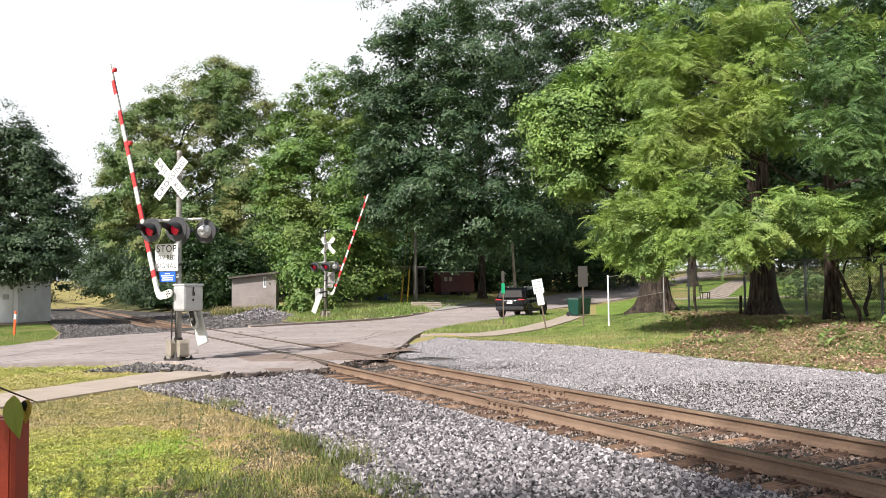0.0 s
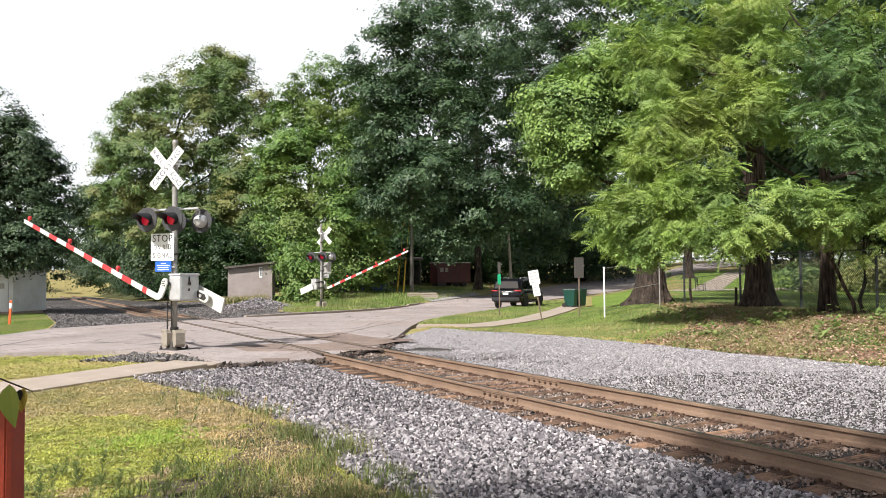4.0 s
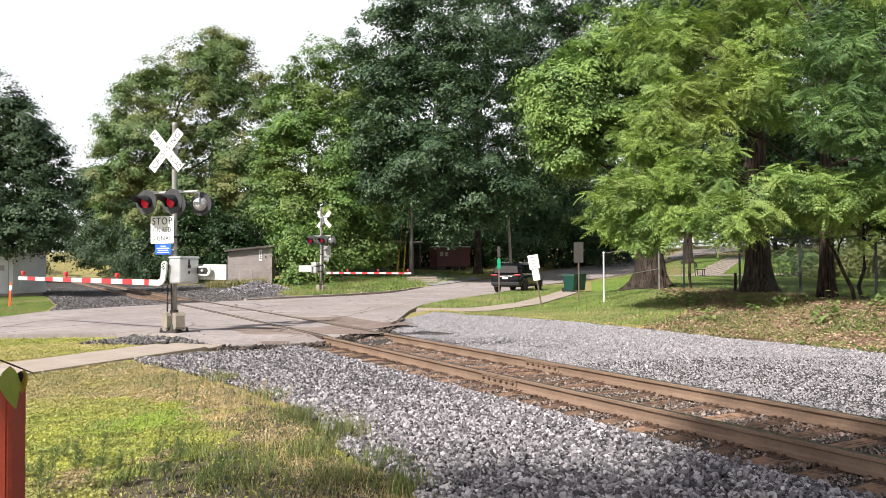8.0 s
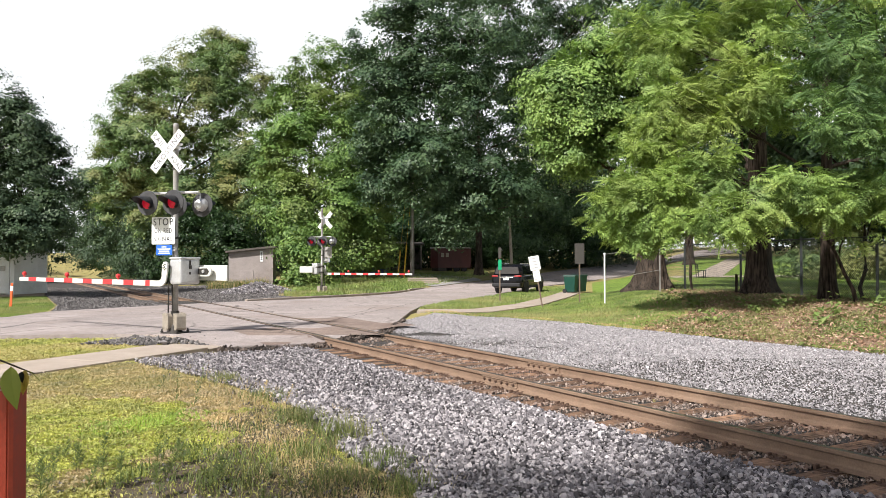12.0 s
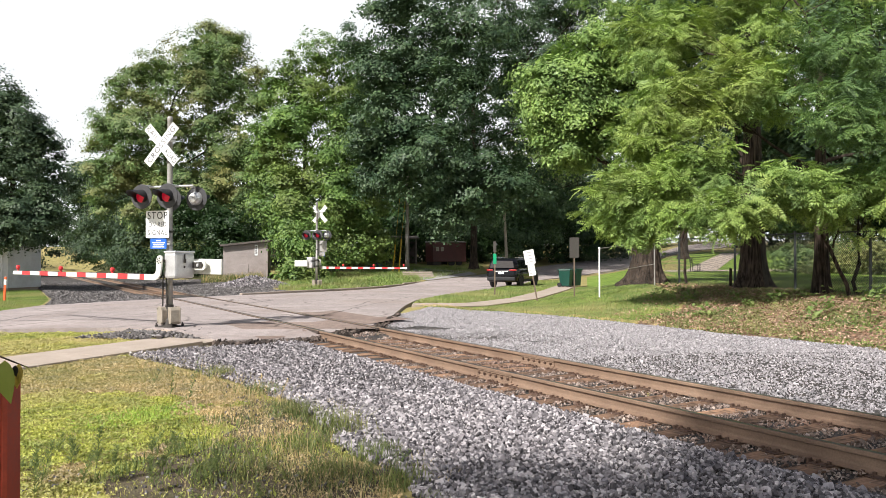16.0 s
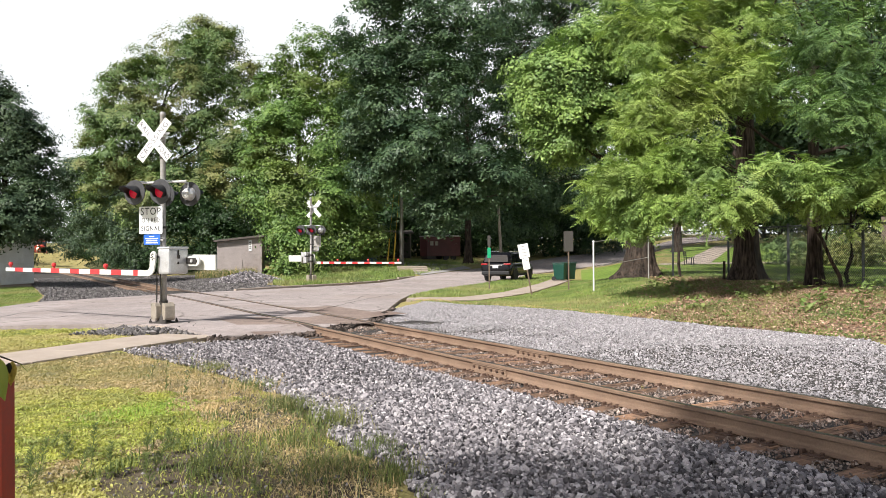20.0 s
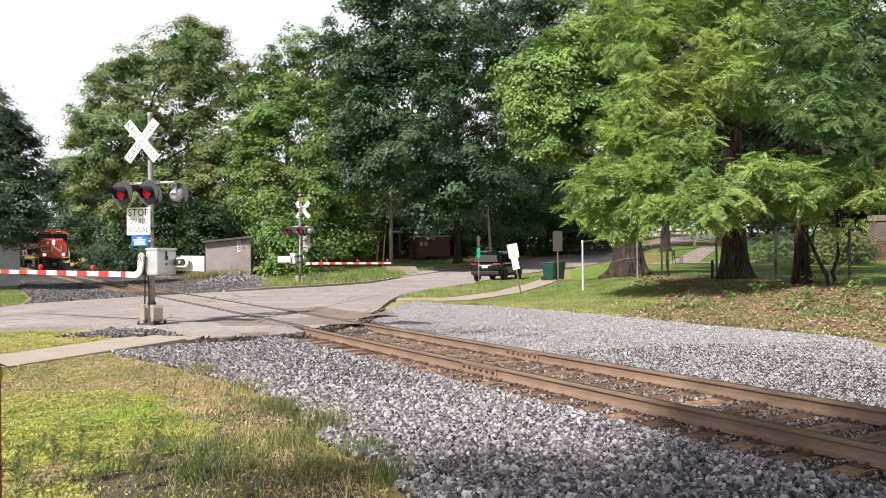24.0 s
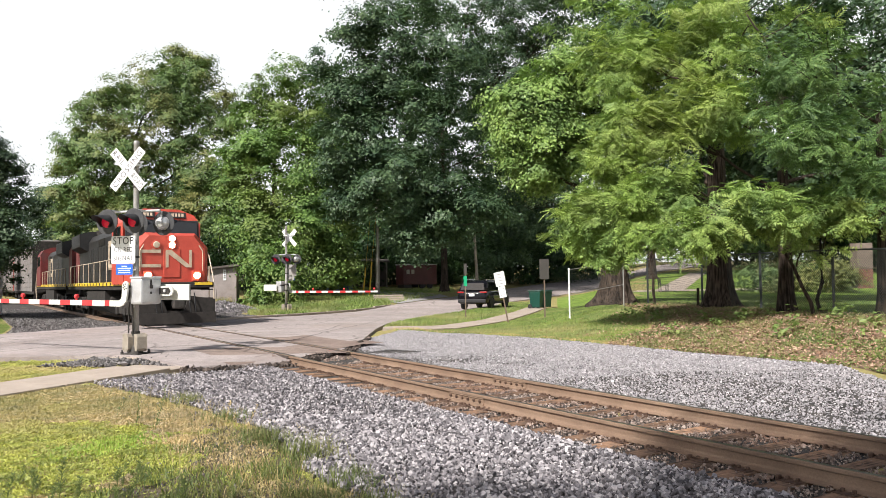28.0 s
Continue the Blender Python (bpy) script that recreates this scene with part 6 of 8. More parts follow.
# ---- kerb signs and posts ----
M_MESHWIRE = plain("dark_fence_wire", (0.045, 0.05, 0.05), 0.5, 0.4)
M_GREYBACK = plain("dull_sign_back", (0.075, 0.07, 0.065), 0.5, 0.3)
M_PRINT = plain("faded_print", (0.35, 0.35, 0.36), 0.5)
M_CHANNEL = plain("brown_channel_post", (0.16, 0.12, 0.09), 0.6, 0.2)


def post_sign(name, x, y, h, boards, label, lean=0, turn=0, post=M_CHANNEL):
    """A channel post with sign boards: (width, height, centre height, material, sheet label)."""
    e = thing(name, pose(x, y, land(x, y) - 0.02, 0, lean, turn), label, "road sign")
    bm = bmesh.new()
    prism(bm, [(-0.03, 0), (0.03, 0), (0.03, 0.012), (0.012, 0.012), (0.012, 0.03), (-0.012, 0.03), (-0.012, 0.012), (-0.03, 0.012)], "z", -0.3, h)
    part("post", bm, post, e)
    for w, hh, z, m, t, marks in boards:
        s = part("sign_board", plate(w, hh, 0.006, 0.02), m, e, t, at=pose(0, -0.015, z))
        for k in range(marks):
            bm = bmesh.new()
            zz = hh / 2 - hh * (k + 0.8) / (marks + 0.6)
            box(bm, -w * 0.34, w * (0.34 - 0.1 * (k % 2)), -0.008, -0.003, zz - hh * 0.022, zz + hh * 0.022)
            part("print_line", bm, M_PRINT, s)
    return e


post_sign("parking_sign", 3.98, 31.0, 2.14, [(0.42, 0.58, 1.85, M_WHITE, "white sign with lines of small print", 4), (0.28, 0.46, 1.32, M_WHITE, "smaller white sign below", 3)], "leaning pair of white parking signs on a post", -10, 0)
post_sign("sign_from_behind", 5.65, 32.0, 2.5, [(0.40, 0.85, 2.08, M_GREYBACK, "dull metal back of a sign", 0)], "road sign seen from its dull metal back", 0, 0)
post_sign("street_name_sign", 2.62, 36.0, 2.55, [(0.16, 0.48, 1.76, M_GREENSIGN, "small green sign edge-on", 0), (0.14, 0.5, 2.32, M_GREYBACK, "narrow sign seen nearly edge-on", 0)], "thin post with a small green street sign", 0, 0)
bm = bmesh.new()
tube(bm, (0, 0, -0.2), (0, 0, 1.86), 0.03, 0.03, 12)
lathe(bm, [(0.045, 1.86), (0.045, 1.89), (0.01, 1.92)], 12)
tagged(obj("white_post", bm, M_WHITE, at=pose(6.07, 29.0, land(6.07, 29.0))), "slim white steel post holding a cable", "post")
gate = thing("chain_link_gate", Matrix(), "chain-link gate panel on a pale pipe frame by the oak", "gate")
A, B = Vector((6.12, 29.0, land(6.12, 29.0))), Vector((9.0, 32.0, land(9.0, 32.0)))
for z in (0.90, 1.86):
    bm = bmesh.new()
    tube(bm, A + Vector((0, 0, z)), B + Vector((0, 0, z)), 0.013, 0.013, 8)
    part("pipe_rail", bm, M_GALV, gate)
bm = bmesh.new()
tube(bm, B, B + Vector((0, 0, 1.9)), 0.03, 0.03, 8)
part("pipe_post", bm, M_GALV, gate)
V, F = [], []
L = (B - A).xy.length
for sgn in (-1, 1):
    for k in range(-20, int(L / 0.1) + 20):
        u0, u1, h0, h1 = k * 0.1, k * 0.1 + sgn * 1.78, 0.08, 1.86
        for lim in (0.0, L):
            for _ in range(1):
                if (u0 < 0 and lim == 0) or (u0 > L and lim == L):
                    if abs(u1 - u0) > 1e-6:
                        h0, u0 = h0 + (h1 - h0) * (lim - u0) / (u1 - u0), lim
                if (u1 < 0 and lim == 0) or (u1 > L and lim == L):
                    h1, u1 = h0 + (h1 - h0) * (lim - u0) / (u1 - u0) if abs(u1 - u0) > 1e-6 else h1, lim
        if h1 - h0 < 0.05 or h0 < 0 or h1 > 2.3 or abs(abs(u1 - u0) - (h1 - h0) * 1.0) > 0.3:
            continue
        i = len(V)
        for u, h in ((u0, h0), (u1, h1)):
            p = A.lerp(B, u / L) + Vector((0, 0, h))
            V += [(p.x - 0.0018, p.y, p.z + 0.0018), (p.x + 0.0018, p.y, p.z - 0.0018)]
        F.append((i, i + 1, i + 3, i + 2))
tagged(raw("wire_mesh", V, F, M_MESHWIRE, gate), kind="stuff")


def wheelie_bin(x, y, turn, lean=0):
    e = thing("wheeled_bin", pose(x, y, land(x, y) + 0.04, 0, lean, turn), "dark green wheeled rubbish bin at the kerb", "wheeled bin", "bins at the kerb")
    bm = bmesh.new()
    vs = box(bm, -0.30, 0.30, -0.36, 0.36, 0.06, 1.0, 0.03)
    for v in vs:
        f = 0.80 + 0.20 * (v.co.z / 1.0)
        v.co.x *= f
        v.co.y *= f
    part("body", bm, M_BIN, e)
    bm = bmesh.new()
    box(bm, -0.33, 0.33, -0.40, 0.40, 1.0, 1.07, 0.03)
    tube(bm, (-0.26, 0.42, 1.0), (0.26, 0.42, 1.0), 0.025, seg=8)
    part("lid", bm, M_BIN, e)
    for sx in (-1, 1):
        bm = bmesh.new()
        lathe(bm, [(0.04, -0.03), (0.13, -0.03), (0.13, 0.03), (0.04, 0.03)], 16, pose(sx * 0.30, 0.30, 0.13, 0, 90, 0))
        part("wheel", bm, M_TYRE, e)


wheelie_bin(7.55, 45.6, 60)
wheelie_bin(8.15, 46.2, 40)

# ---- chain-link fence ----
FENCE = [(9.75, 38.5), (10.6, 33.8), (11.4, 29.5), (12.1, 26.0), (12.75, 22.6), (13.4, 18.9)]
fence = thing("chain_link_fence", Matrix(), "dark chain-link fence along the park edge", "fence")
for (x0, y0), (x1, y1) in zip(FENCE, FENCE[1:]):
    z0, z1 = land(x0, y0), land(x1, y1)
    L = math.hypot(x1 - x0, y1 - y0)
    bm = bmesh.new()
    tube(bm, (x0, y0, z0 - 0.3), (x0, y0, z0 + 2.02), 0.042, 0.042, 10)
    lathe(bm, [(0.05, z0 + 2.0), (0.05, z0 + 2.03), (0.01, z0 + 2.07)], 10, Matrix.Translation((x0, y0, 0)))
    part("post", bm, M_MESHWIRE, fence)
    bm = bmesh.new()
    tube(bm, (x0, y0, z0 + 1.97), (x1, y1, z1 + 1.97), 0.024, 0.024, 8)
    part("top_rail", bm, M_MESHWIRE, fence)
    # wire diamonds as thin crossing strips
    V, F = [], []
    d, H = 0.085, 1.95
    n = int(L / d)
    ux, uy = (x1 - x0) / L, (y1 - y0) / L
    for sgn in (-1, 1):
        for k in range(-int(H / d), n + int(H / d)):
            a = k * d
            lo = (a, 0.0)
            hi = (a + sgn * H, H)
            pts = []
            for (u, h) in (lo, hi):
                pts.append([u, h])
            (ua, ha), (ub, hb) = pts
            def clip(u_lim, p, q):
                t = (u_lim - p[0]) / (q[0] - p[0])
                return [u_lim, p[1] + (q[1] - p[1]) * t]
            p, q = [ua, ha], [ub, hb]
            if max(p[0], q[0]) <= 0 or min(p[0], q[0]) >= L:
                continue
            if p[0] < 0:
                p = clip(0, p, q)
            if q[0] < 0:
                q = clip(0, q, p)
            if p[0] > L:
                p = clip(L, p, q)
            if q[0] > L:
                q = clip(L, q, p)
            w = 0.0035
            i = len(V)
            for (u, h) in (p, q):
                t = u / L
                zz = z0 + (z1 - z0) * t + 0.02 + h
                V.append((x0 + ux * (u - w), y0 + uy * (u - w), zz + w * sgn))
                V.append((x0 + ux * (u + w), y0 + uy * (u + w), zz - w * sgn))
            F.append((i, i + 1, i + 3, i + 2))
    tagged(raw("wire_mesh", V, F, M_MESHWIRE, fence), kind="stuff")
bm = bmesh.new()
tube(bm, (0, 0, -0.2), (0.02, 0, 0.75), 0.06, 0.05, 10)
tagged(obj("stub_post", bm, M_BARK, at=pose(11.1, 29.2, land(11.1, 29.2))), "short dark stub post beside the fence", "post")

# saplings by the fence
for k, (x, y, h, l) in enumerate([(9.35, 32.3, 3.2, -0.35), (10.2, 31.5, 3.6, -0.25), (12.3, 22.9, 3.0, -1.1), (12.9, 23.6, 3.2, 0.1), (10.15, 37.0, 3.3, 0.05)]):
    e = thing("sapling", pose(x, y, land(x, y)), "thin bare-stemmed sapling beside the fence", "sapling", "saplings by the fence")
    bm = bmesh.new()
    limb(bm, (0, 0, -0.1), (l, 0.1, h), 0.065, 0.03, 300 + k, 0.10)
    limb(bm, (l * 0.45, 0.04, h * 0.5), (l * 0.45 + 0.3, 0.1, h * 0.8), 0.03, 0.012, 330 + k, 0.10, 4, 6)
    part("stem", bm, M_BARK, e)

# ---- park beyond the fence ----
M_LAWN = surface("mown_park_lawn", (0.10, 0.165, 0.03), (0.19, 0.27, 0.055), 0.7, 22, 0.95, 0, 0.8, 0.03, (0.24, 0.24, 0.09), 0.1, 0.4)
sheet("park_lawn", [(10.0, 38.0), (12.6, 24), (13.8, 18.5), (34, 18.5), (70, 70), (52, 100), (30, 88), (20.8, 73), (14.4, 61.5), (10.8, 56), (8.9, 46)], 0.03, M_LAWN, 1.6, "mown green park lawn beyond the fence", "lawn", 0.0, 0.02)
sheet("park_path", [(14.0, 51.2), (25.5, 52.4), (36, 53.2), (36, 54.6), (25, 53.9), (19.4, 53.4), (33.8, 86), (31.8, 86), (17.2, 53.3), (14, 52.9)], 0.06, M_CONC, 2.0, "pale path winding up the lawn", "path")
bn = thing("park_bench", pose(17.3, 51.6, land(17.3, 51.6) + 0.04, 0, 0, 65), "black metal park bench on the lawn", "bench")
for x in (-0.6, 0.6):
    bm = bmesh.new()
    tube(bm, (x, -0.2, 0), (x, -0.2, 0.45), 0.025, seg=8)
    tube(bm, (x, 0.25, 0), (x, 0.32, 0.9), 0.025, seg=8)
    tube(bm, (x, -0.25, 0.45), (x, 0.3, 0.45), 0.022, seg=8)
    part("leg", bm, M_BLACK, bn)
for k in range(5):
    bm = bmesh.new()
    box(bm, -0.75, 0.75, -0.25 + 0.11 * k, -0.17 + 0.11 * k, 0.45, 0.48, 0.006)
    part("seat_slat", bm, M_BLACK, bn)
for k in range(3):
    bm = bmesh.new()
    box(bm, -0.75, 0.75, 0.28 + 0.012 * k, 0.31 + 0.012 * k, 0.58 + 0.12 * k, 0.66 + 0.12 * k, 0.006)
    part("back_slat", bm, M_BLACK, bn)

# masonry pier beyond the lawn
M_PALECAP = surface("weathered_render", (0.13, 0.10, 0.085), (0.21, 0.165, 0.14), 2, 30, 0.9, 0, 0.3, 0.006)
pier = thing("brick_pier", pose(32.0, 53, land(32.0, 53) - 0.1), "brown brick pier with a paler upper half", "brick pier")
bm = bmesh.new()
box(bm, -0.56, 0.56, -0.4, 0.4, 0, 1.5, 0.01)
part("core", bm, M_ROOF, pier)
bm = bmesh.new()
box(bm, -0.58, 0.58, -0.42, 0.42, 1.5, 3.3, 0.02)
part("upper_shaft", bm, M_PALECAP, pier)
bmb = bmesh.new()
box(bmb, -0.176, 0.176, -0.03, 0.03, -0.09, 0.09, 0.008)
brick = obj("brick", bmb, M_BRICK, pier)
first = True
for r in range(7):
    for c in range(3):
        b = brick if first else new("brick", brick.data)
        first = False
        b.parent, b.matrix_basis = pier, pose(-0.375 + 0.37 * c + (0.02 if r % 2 else -0.02), -0.41, 0.15 + 0.2 * r)

# ---- left verge posts ----
mk = thing("marker_post", pose(-18.4, 32.6, land(-18.4, 32.6), 0, 3, 0), "orange and white plastic utility marker post", "marker post")
bm = bmesh.new()
box(bm, -0.05, 0.05, -0.02, 0.02, -0.1, 1.02, 0.008)
part("blade", bm, M_ORANGE, mk)
bm = bmesh.new()
box(bm, -0.052, 0.052, -0.023, 0.023, 0.68, 0.90, 0.006)
part("white_band", bm, M_WHITE, mk)
wp = thing("white_bollard", pose(-19.15, 32.2, land(-19.15, 32.2)), "white plastic bollard on the verge", "bollard")
bm = bmesh.new()
lathe(bm, [(0.17, -0.1), (0.16, 0.9), (0.12, 1.0), (0.02, 1.03)], 16)
part("body", bm, M_WHITE, wp)
bm = bmesh.new()
lathe(bm, [(0.164, 0.5), (0.166, 0.52), (0.165, 0.62), (0.162, 0.64)], 16)
part("blue_band", bm, M_BLUE, wp)

# ---- orange-red post close by, with a drooping twig of leaves ----
rp = thing("orange_post", pose(-1.483, 2.62, land(-1.483, 2.62) - 0.03), "orange-red steel post close to the viewer", "post")
bm = bmesh.new()
prism(bm, [(-0.09, -0.05), (0.03, -0.05), (0.04, -0.04), (0.04, 0.04), (0.03, 0.05), (-0.09, 0.05), (-0.10, 0.04), (-0.10, 0.012), (-0.02, 0.012), (-0.02, -0.012), (-0.10, -0.012), (-0.10, -0.04)], "z", -0.2, 1.335)
part("channel", bm, M_REDPOST, rp)
bm = bmesh.new()
box(bm, 0.012, 0.024, -0.054, -0.05, 0.0, 1.33)
part("edge_bead", bm, M_REDPOST, rp)


def big_leaf(w, ln, fold=0.25, curl=0.2, n=8):
    """A pointed leaf with a folded midrib."""
    bm = bmesh.new()
    rows = []
    for i in range(n + 1):
        t = i / n
        hw = w * 0.5 * math.sin(math.pi * min(1, t ** 0.75)) + 0.0005
        z = -curl * ln * t * t
        rows.append([bm.verts.new((-hw, t * ln, z + fold * hw)), bm.verts.new((0, t * ln, z)), bm.verts.new((hw, t * ln, z + fold * hw))])
    for a, b in zip(rows, rows[1:]):
        bm.faces.new((a[0], a[1], b[1], b[0]))
        bm.faces.new((a[1], a[2], b[2], b[1]))
    bmesh.ops.solidify(bm, geom=bm.faces[:], thickness=0.0006)
    return bm


L_NEAR = leaf_mat("near_leaf", (0.24, 0.30, 0.07), (0.29, 0.35, 0.09), (0.34, 0.40, 0.12), (0.42, 0.36, 0.10), 0.5)
L_SEAR = plain("withered_leaf", (0.46, 0.36, 0.09), 0.7, 0, 0.4)
tw = thing("leafy_twig", Matrix.Translation((-1.335, 2.42, 1.275)), "drooping twig of pale green leaves over the post", "twig")
bm = bmesh.new()
limb(bm, (-0.35, 0.12, 0.10), (0.045, 0, -0.012), 0.0045, 0.002, 5, 0.1, 5, 6)
part("stem", bm, M_BARK, tw)
for k, (x, y, z, rx, ry, rz, w, ln, m) in enumerate([(-0.022, -0.01, 0.012, -80, 8, 175, 0.068, 0.135, L_NEAR), (0.020, -0.005, 0.0, -82, -6, 186, 0.034, 0.078, L_SEAR), (0.012, -0.012, -0.004, -80, 4, 178, 0.020, 0.035, M_BLACK), (0.032, -0.01, -0.002, -38, -8, -62, 0.020, 0.055, L_NEAR), (-0.085, 0.0, 0.035, -78, -6, 172, 0.06, 0.12, L_NEAR), (-0.2, 0.05, 0.07, -60, 0, 165, 0.08, 0.15, L_NEAR)]):
    part("leaf", big_leaf(w, ln), m, tw, at=pose(x, y, z, rx, ry, rz))

# ---- loose stones, grass, leaf litter, undergrowth ----
def in_poly(px, py, poly):
    hit = np.zeros(len(px), bool)
    for (x0, y0), (x1, y1) in zip(poly, poly[1:] + poly[:1]):
        c = ((y0 > py) != (y1 > py)) & (px < (x1 - x0) * (py - y0) / ((y1 - y0) if y1 != y0 else 1e-9) + x0)
        hit ^= c
    return hit


def lands(x, y):
    return np.array([land(a, b) for a, b in zip(x, y)])


PHI = (1 + 5 ** 0.5) / 2
ICO = np.array([(-1, PHI, 0), (1, PHI, 0), (-1, -PHI, 0), (1, -PHI, 0), (0, -1, PHI), (0, 1, PHI), (0, -1, -PHI), (0, 1, -PHI), (PHI, 0, -1), (PHI, 0, 1), (-PHI, 0, -1), (-PHI, 0, 1)]) / 1.9
ICO_F = np.array([(0, 11, 5), (0, 5, 1), (0, 1, 7), (0, 7, 10), (0, 10, 11), (1, 5, 9), (5, 11, 4), (11, 10, 2), (10, 7, 6), (7, 1, 8), (3, 9, 4), (3, 4, 2), (3, 2, 6), (3, 6, 8), (3, 8, 9), (4, 9, 5), (2, 4, 11), (6, 2, 10), (8, 6, 7), (9, 8, 1)])
OCT = np.array([(1, 0, 0), (0, 1, 0), (-1, 0, 0), (0, -1, 0), (0, 0, 0.9), (0, 0, -0.6)]) * 1.0
OCT_F = np.array([(0, 1, 4), (1, 2, 4), (2, 3, 4), (3, 0, 4), (1, 0, 5), (2, 1, 5), (3, 2, 5), (0, 3, 5)])


WEDGE = np.array([(-0.8, -0.55, -0.5), (0.8, -0.5, -0.5), (0.05, 0.85, -0.5), (-0.6, -0.45, 0.5), (0.62, -0.4, 0.5), (0.0, 0.55, 0.5)])
WEDGE_F = np.array([(0, 2, 1), (3, 4, 5), (0, 1, 4), (0, 4, 3), (1, 2, 5), (1, 5, 4), (2, 0, 3), (2, 3, 5)])
TETRA = np.array([(-0.85, -0.6, -0.4), (0.9, -0.55, -0.35), (0.05, 0.95, -0.4), (0.0, -0.1, 0.8)])
TETRA_F = np.array([(0, 2, 1), (0, 1, 3), (1, 2, 3), (2, 0, 3)])
CHIP = np.array([(x, y, z) for x in (-0.72, 0.72) for y in (-0.72, 0.72) for z in (-0.62, 0.62)])
CHIP_F = np.array([(0, 1, 3), (0, 3, 2), (4, 6, 7), (4, 7, 5), (0, 4, 5), (0, 5, 1), (2, 3, 7), (2, 7, 6), (0, 2, 6), (0, 6, 4), (1, 5, 7), (1, 7, 3)])


def stones(name, x, y, z, size, mat, seed, label, shape=(ICO, ICO_F)):
    r = np.random.default_rng(seed)
    n = len(x)
    R = orient(r.normal(size=(n, 3)), r.random(n) * 6.28)
    k = len(shape[0])
    v = shape[0][None] * (1 + r.uniform(-0.34, 0.34, (n, k, 3))) * r.uniform(0.45, 1.4, (n, 1, 3))
    v = np.einsum("nij,nkj->nki", R, v) * (size * r.lognormal(0, 0.30, n))[:, None, None] * 0.5
    v += np.stack([x, y, z], 1)[:, None]
    f = (shape[1][None] + (np.arange(n) * k)[:, None, None]).reshape(-1, 3)
    return tagged(raw(name, v.reshape(-1, 3), f, mat), label, "ballast", kind="stuff")


def stone_mat(name, cols, rust=0.0):
    m, n, l, b = nodes_of(name, 0.85, 0, 0.3)
    g = n.new("ShaderNodeNewGeometry")
    c = ramp(n, l, g.outputs["Random Per Island"], cols)
    t = tex(n, l, 22, 4)
    c = mix(n, l, 0.45, c, mix(n, l, 1.0, c, ramp(n, l, t.outputs[0], [(0.3, (0.45, 0.44, 0.43)), (0.7, (1.5, 1.48, 1.45))]), "MULTIPLY"))
    if rust:
        s = tex(n, l, 0.9, 4)
        c = mix(n, l, ramp(n, l, s.outputs[0], [(0.45, (0, 0, 0)), (0.65, (rust,) * 3)]), c, (0.22, 0.12, 0.08))
    l.new(c, b.inputs["Base Color"])
    bump(n, l, b, t.outputs[0], 0.3, 0.008)
    return m


M_STONE = stone_mat("limestone_ballast", [(0.0, (0.05, 0.046, 0.05)), (0.3, (0.15, 0.139, 0.148)), (0.65, (0.27, 0.252, 0.266)), (1.0, (0.50, 0.47, 0.48))])
M_STONE_PALE = stone_mat("pale_ballast", [(0.0, (0.19, 0.18, 0.188)), (0.35, (0.28, 0.265, 0.277)), (0.7, (0.355, 0.337, 0.35)), (1.0, (0.46, 0.438, 0.452))])
# dark stones; on the far bed this tone carries the shade lying there
M_STONE_SHADE = stone_mat("dark_shaded_ballast", [(0.0, (0.04, 0.037, 0.037)), (0.5, (0.11, 0.102, 0.10)), (1.0, (0.25, 0.235, 0.235))])
M_STONE_RUST = stone_mat("rust_stained_ballast", [(0.0, (0.09, 0.068, 0.057)), (0.5, (0.22, 0.17, 0.145)), (1.0, (0.42, 0.35, 0.31))], 0.6)
rs = np.random.default_rng(3)


def scatter(poly, density, keep=None):
    xs, ys = [p[0] for p in poly], [p[1] for p in poly]
    n = int((max(xs) - min(xs)) * (max(ys) - min(ys)) * density)
    x, y = rs.uniform(min(xs), max(xs), n), rs.uniform(min(ys), max(ys), n)
    ok = in_poly(x, y, poly)
    if keep is not None:
        ok &= keep(x, y)
    return x[ok], y[ok]


def sq(x, y):
    dx, dy = x - TORG.x, y - TORG.y
    return dx * TDIR.x + dy * TDIR.y, dx * TNOR.x + dy * TNOR.y


def seen(x, y, pad=0.05):
    return (y > 5.2) & (np.abs(x) < y * (0.60 + pad) + 0.3)


not_walk = lambda x, y: ~in_poly(x, y, [(a - 0.655, b + 0.3) for a, b in WALK_MID] + [(a + 0.655, b - 0.3) for a, b in WALK_MID[::-1]])
TIE_S = np.array(TIES)


def off_tie(x, y):
    """Clear of the sleepers' tops."""
    s, q = sq(x, y)
    return np.abs(s[:, None] - TIE_S[None]).min(1) > 0.125


# near shoulder: two sizes by distance
for lo, hi, dens, size, shp, nm in ((5.2, 7.6, 1700, 0.033, (CHIP, CHIP_F), 1), (7.6, 10.5, 1400, 0.035, (CHIP, CHIP_F), 2), (10.5, 18.5, 950, 0.038, (WEDGE, WEDGE_F), 3)):
    x, y = scatter(NEAR_BED, dens, lambda x, y: seen(x, y) & (y >= lo) & (y < hi) & (sq(x, y)[1] < -1.32))
    s, q = sq(x, y)
    stones("ballast_stones", x, y, lands(x, y) + 0.02 + rs.uniform(-0.02, 0.028, len(x)) + 0.05 * np.exp(-((q + 1.75) / 0.4) ** 2), size, M_STONE, 20 + nm, "loose grey crushed ballast stones beside the rails", shp)
x, y = scatter(NEAR_BED, 800, lambda x, y: seen(x, y) & (np.abs(sq(x, y)[1]) < 1.34) & (y < 18.6) & (off_tie(x, y) | (rs.random(len(x)) < 0.05)))
s, q = sq(x, y)
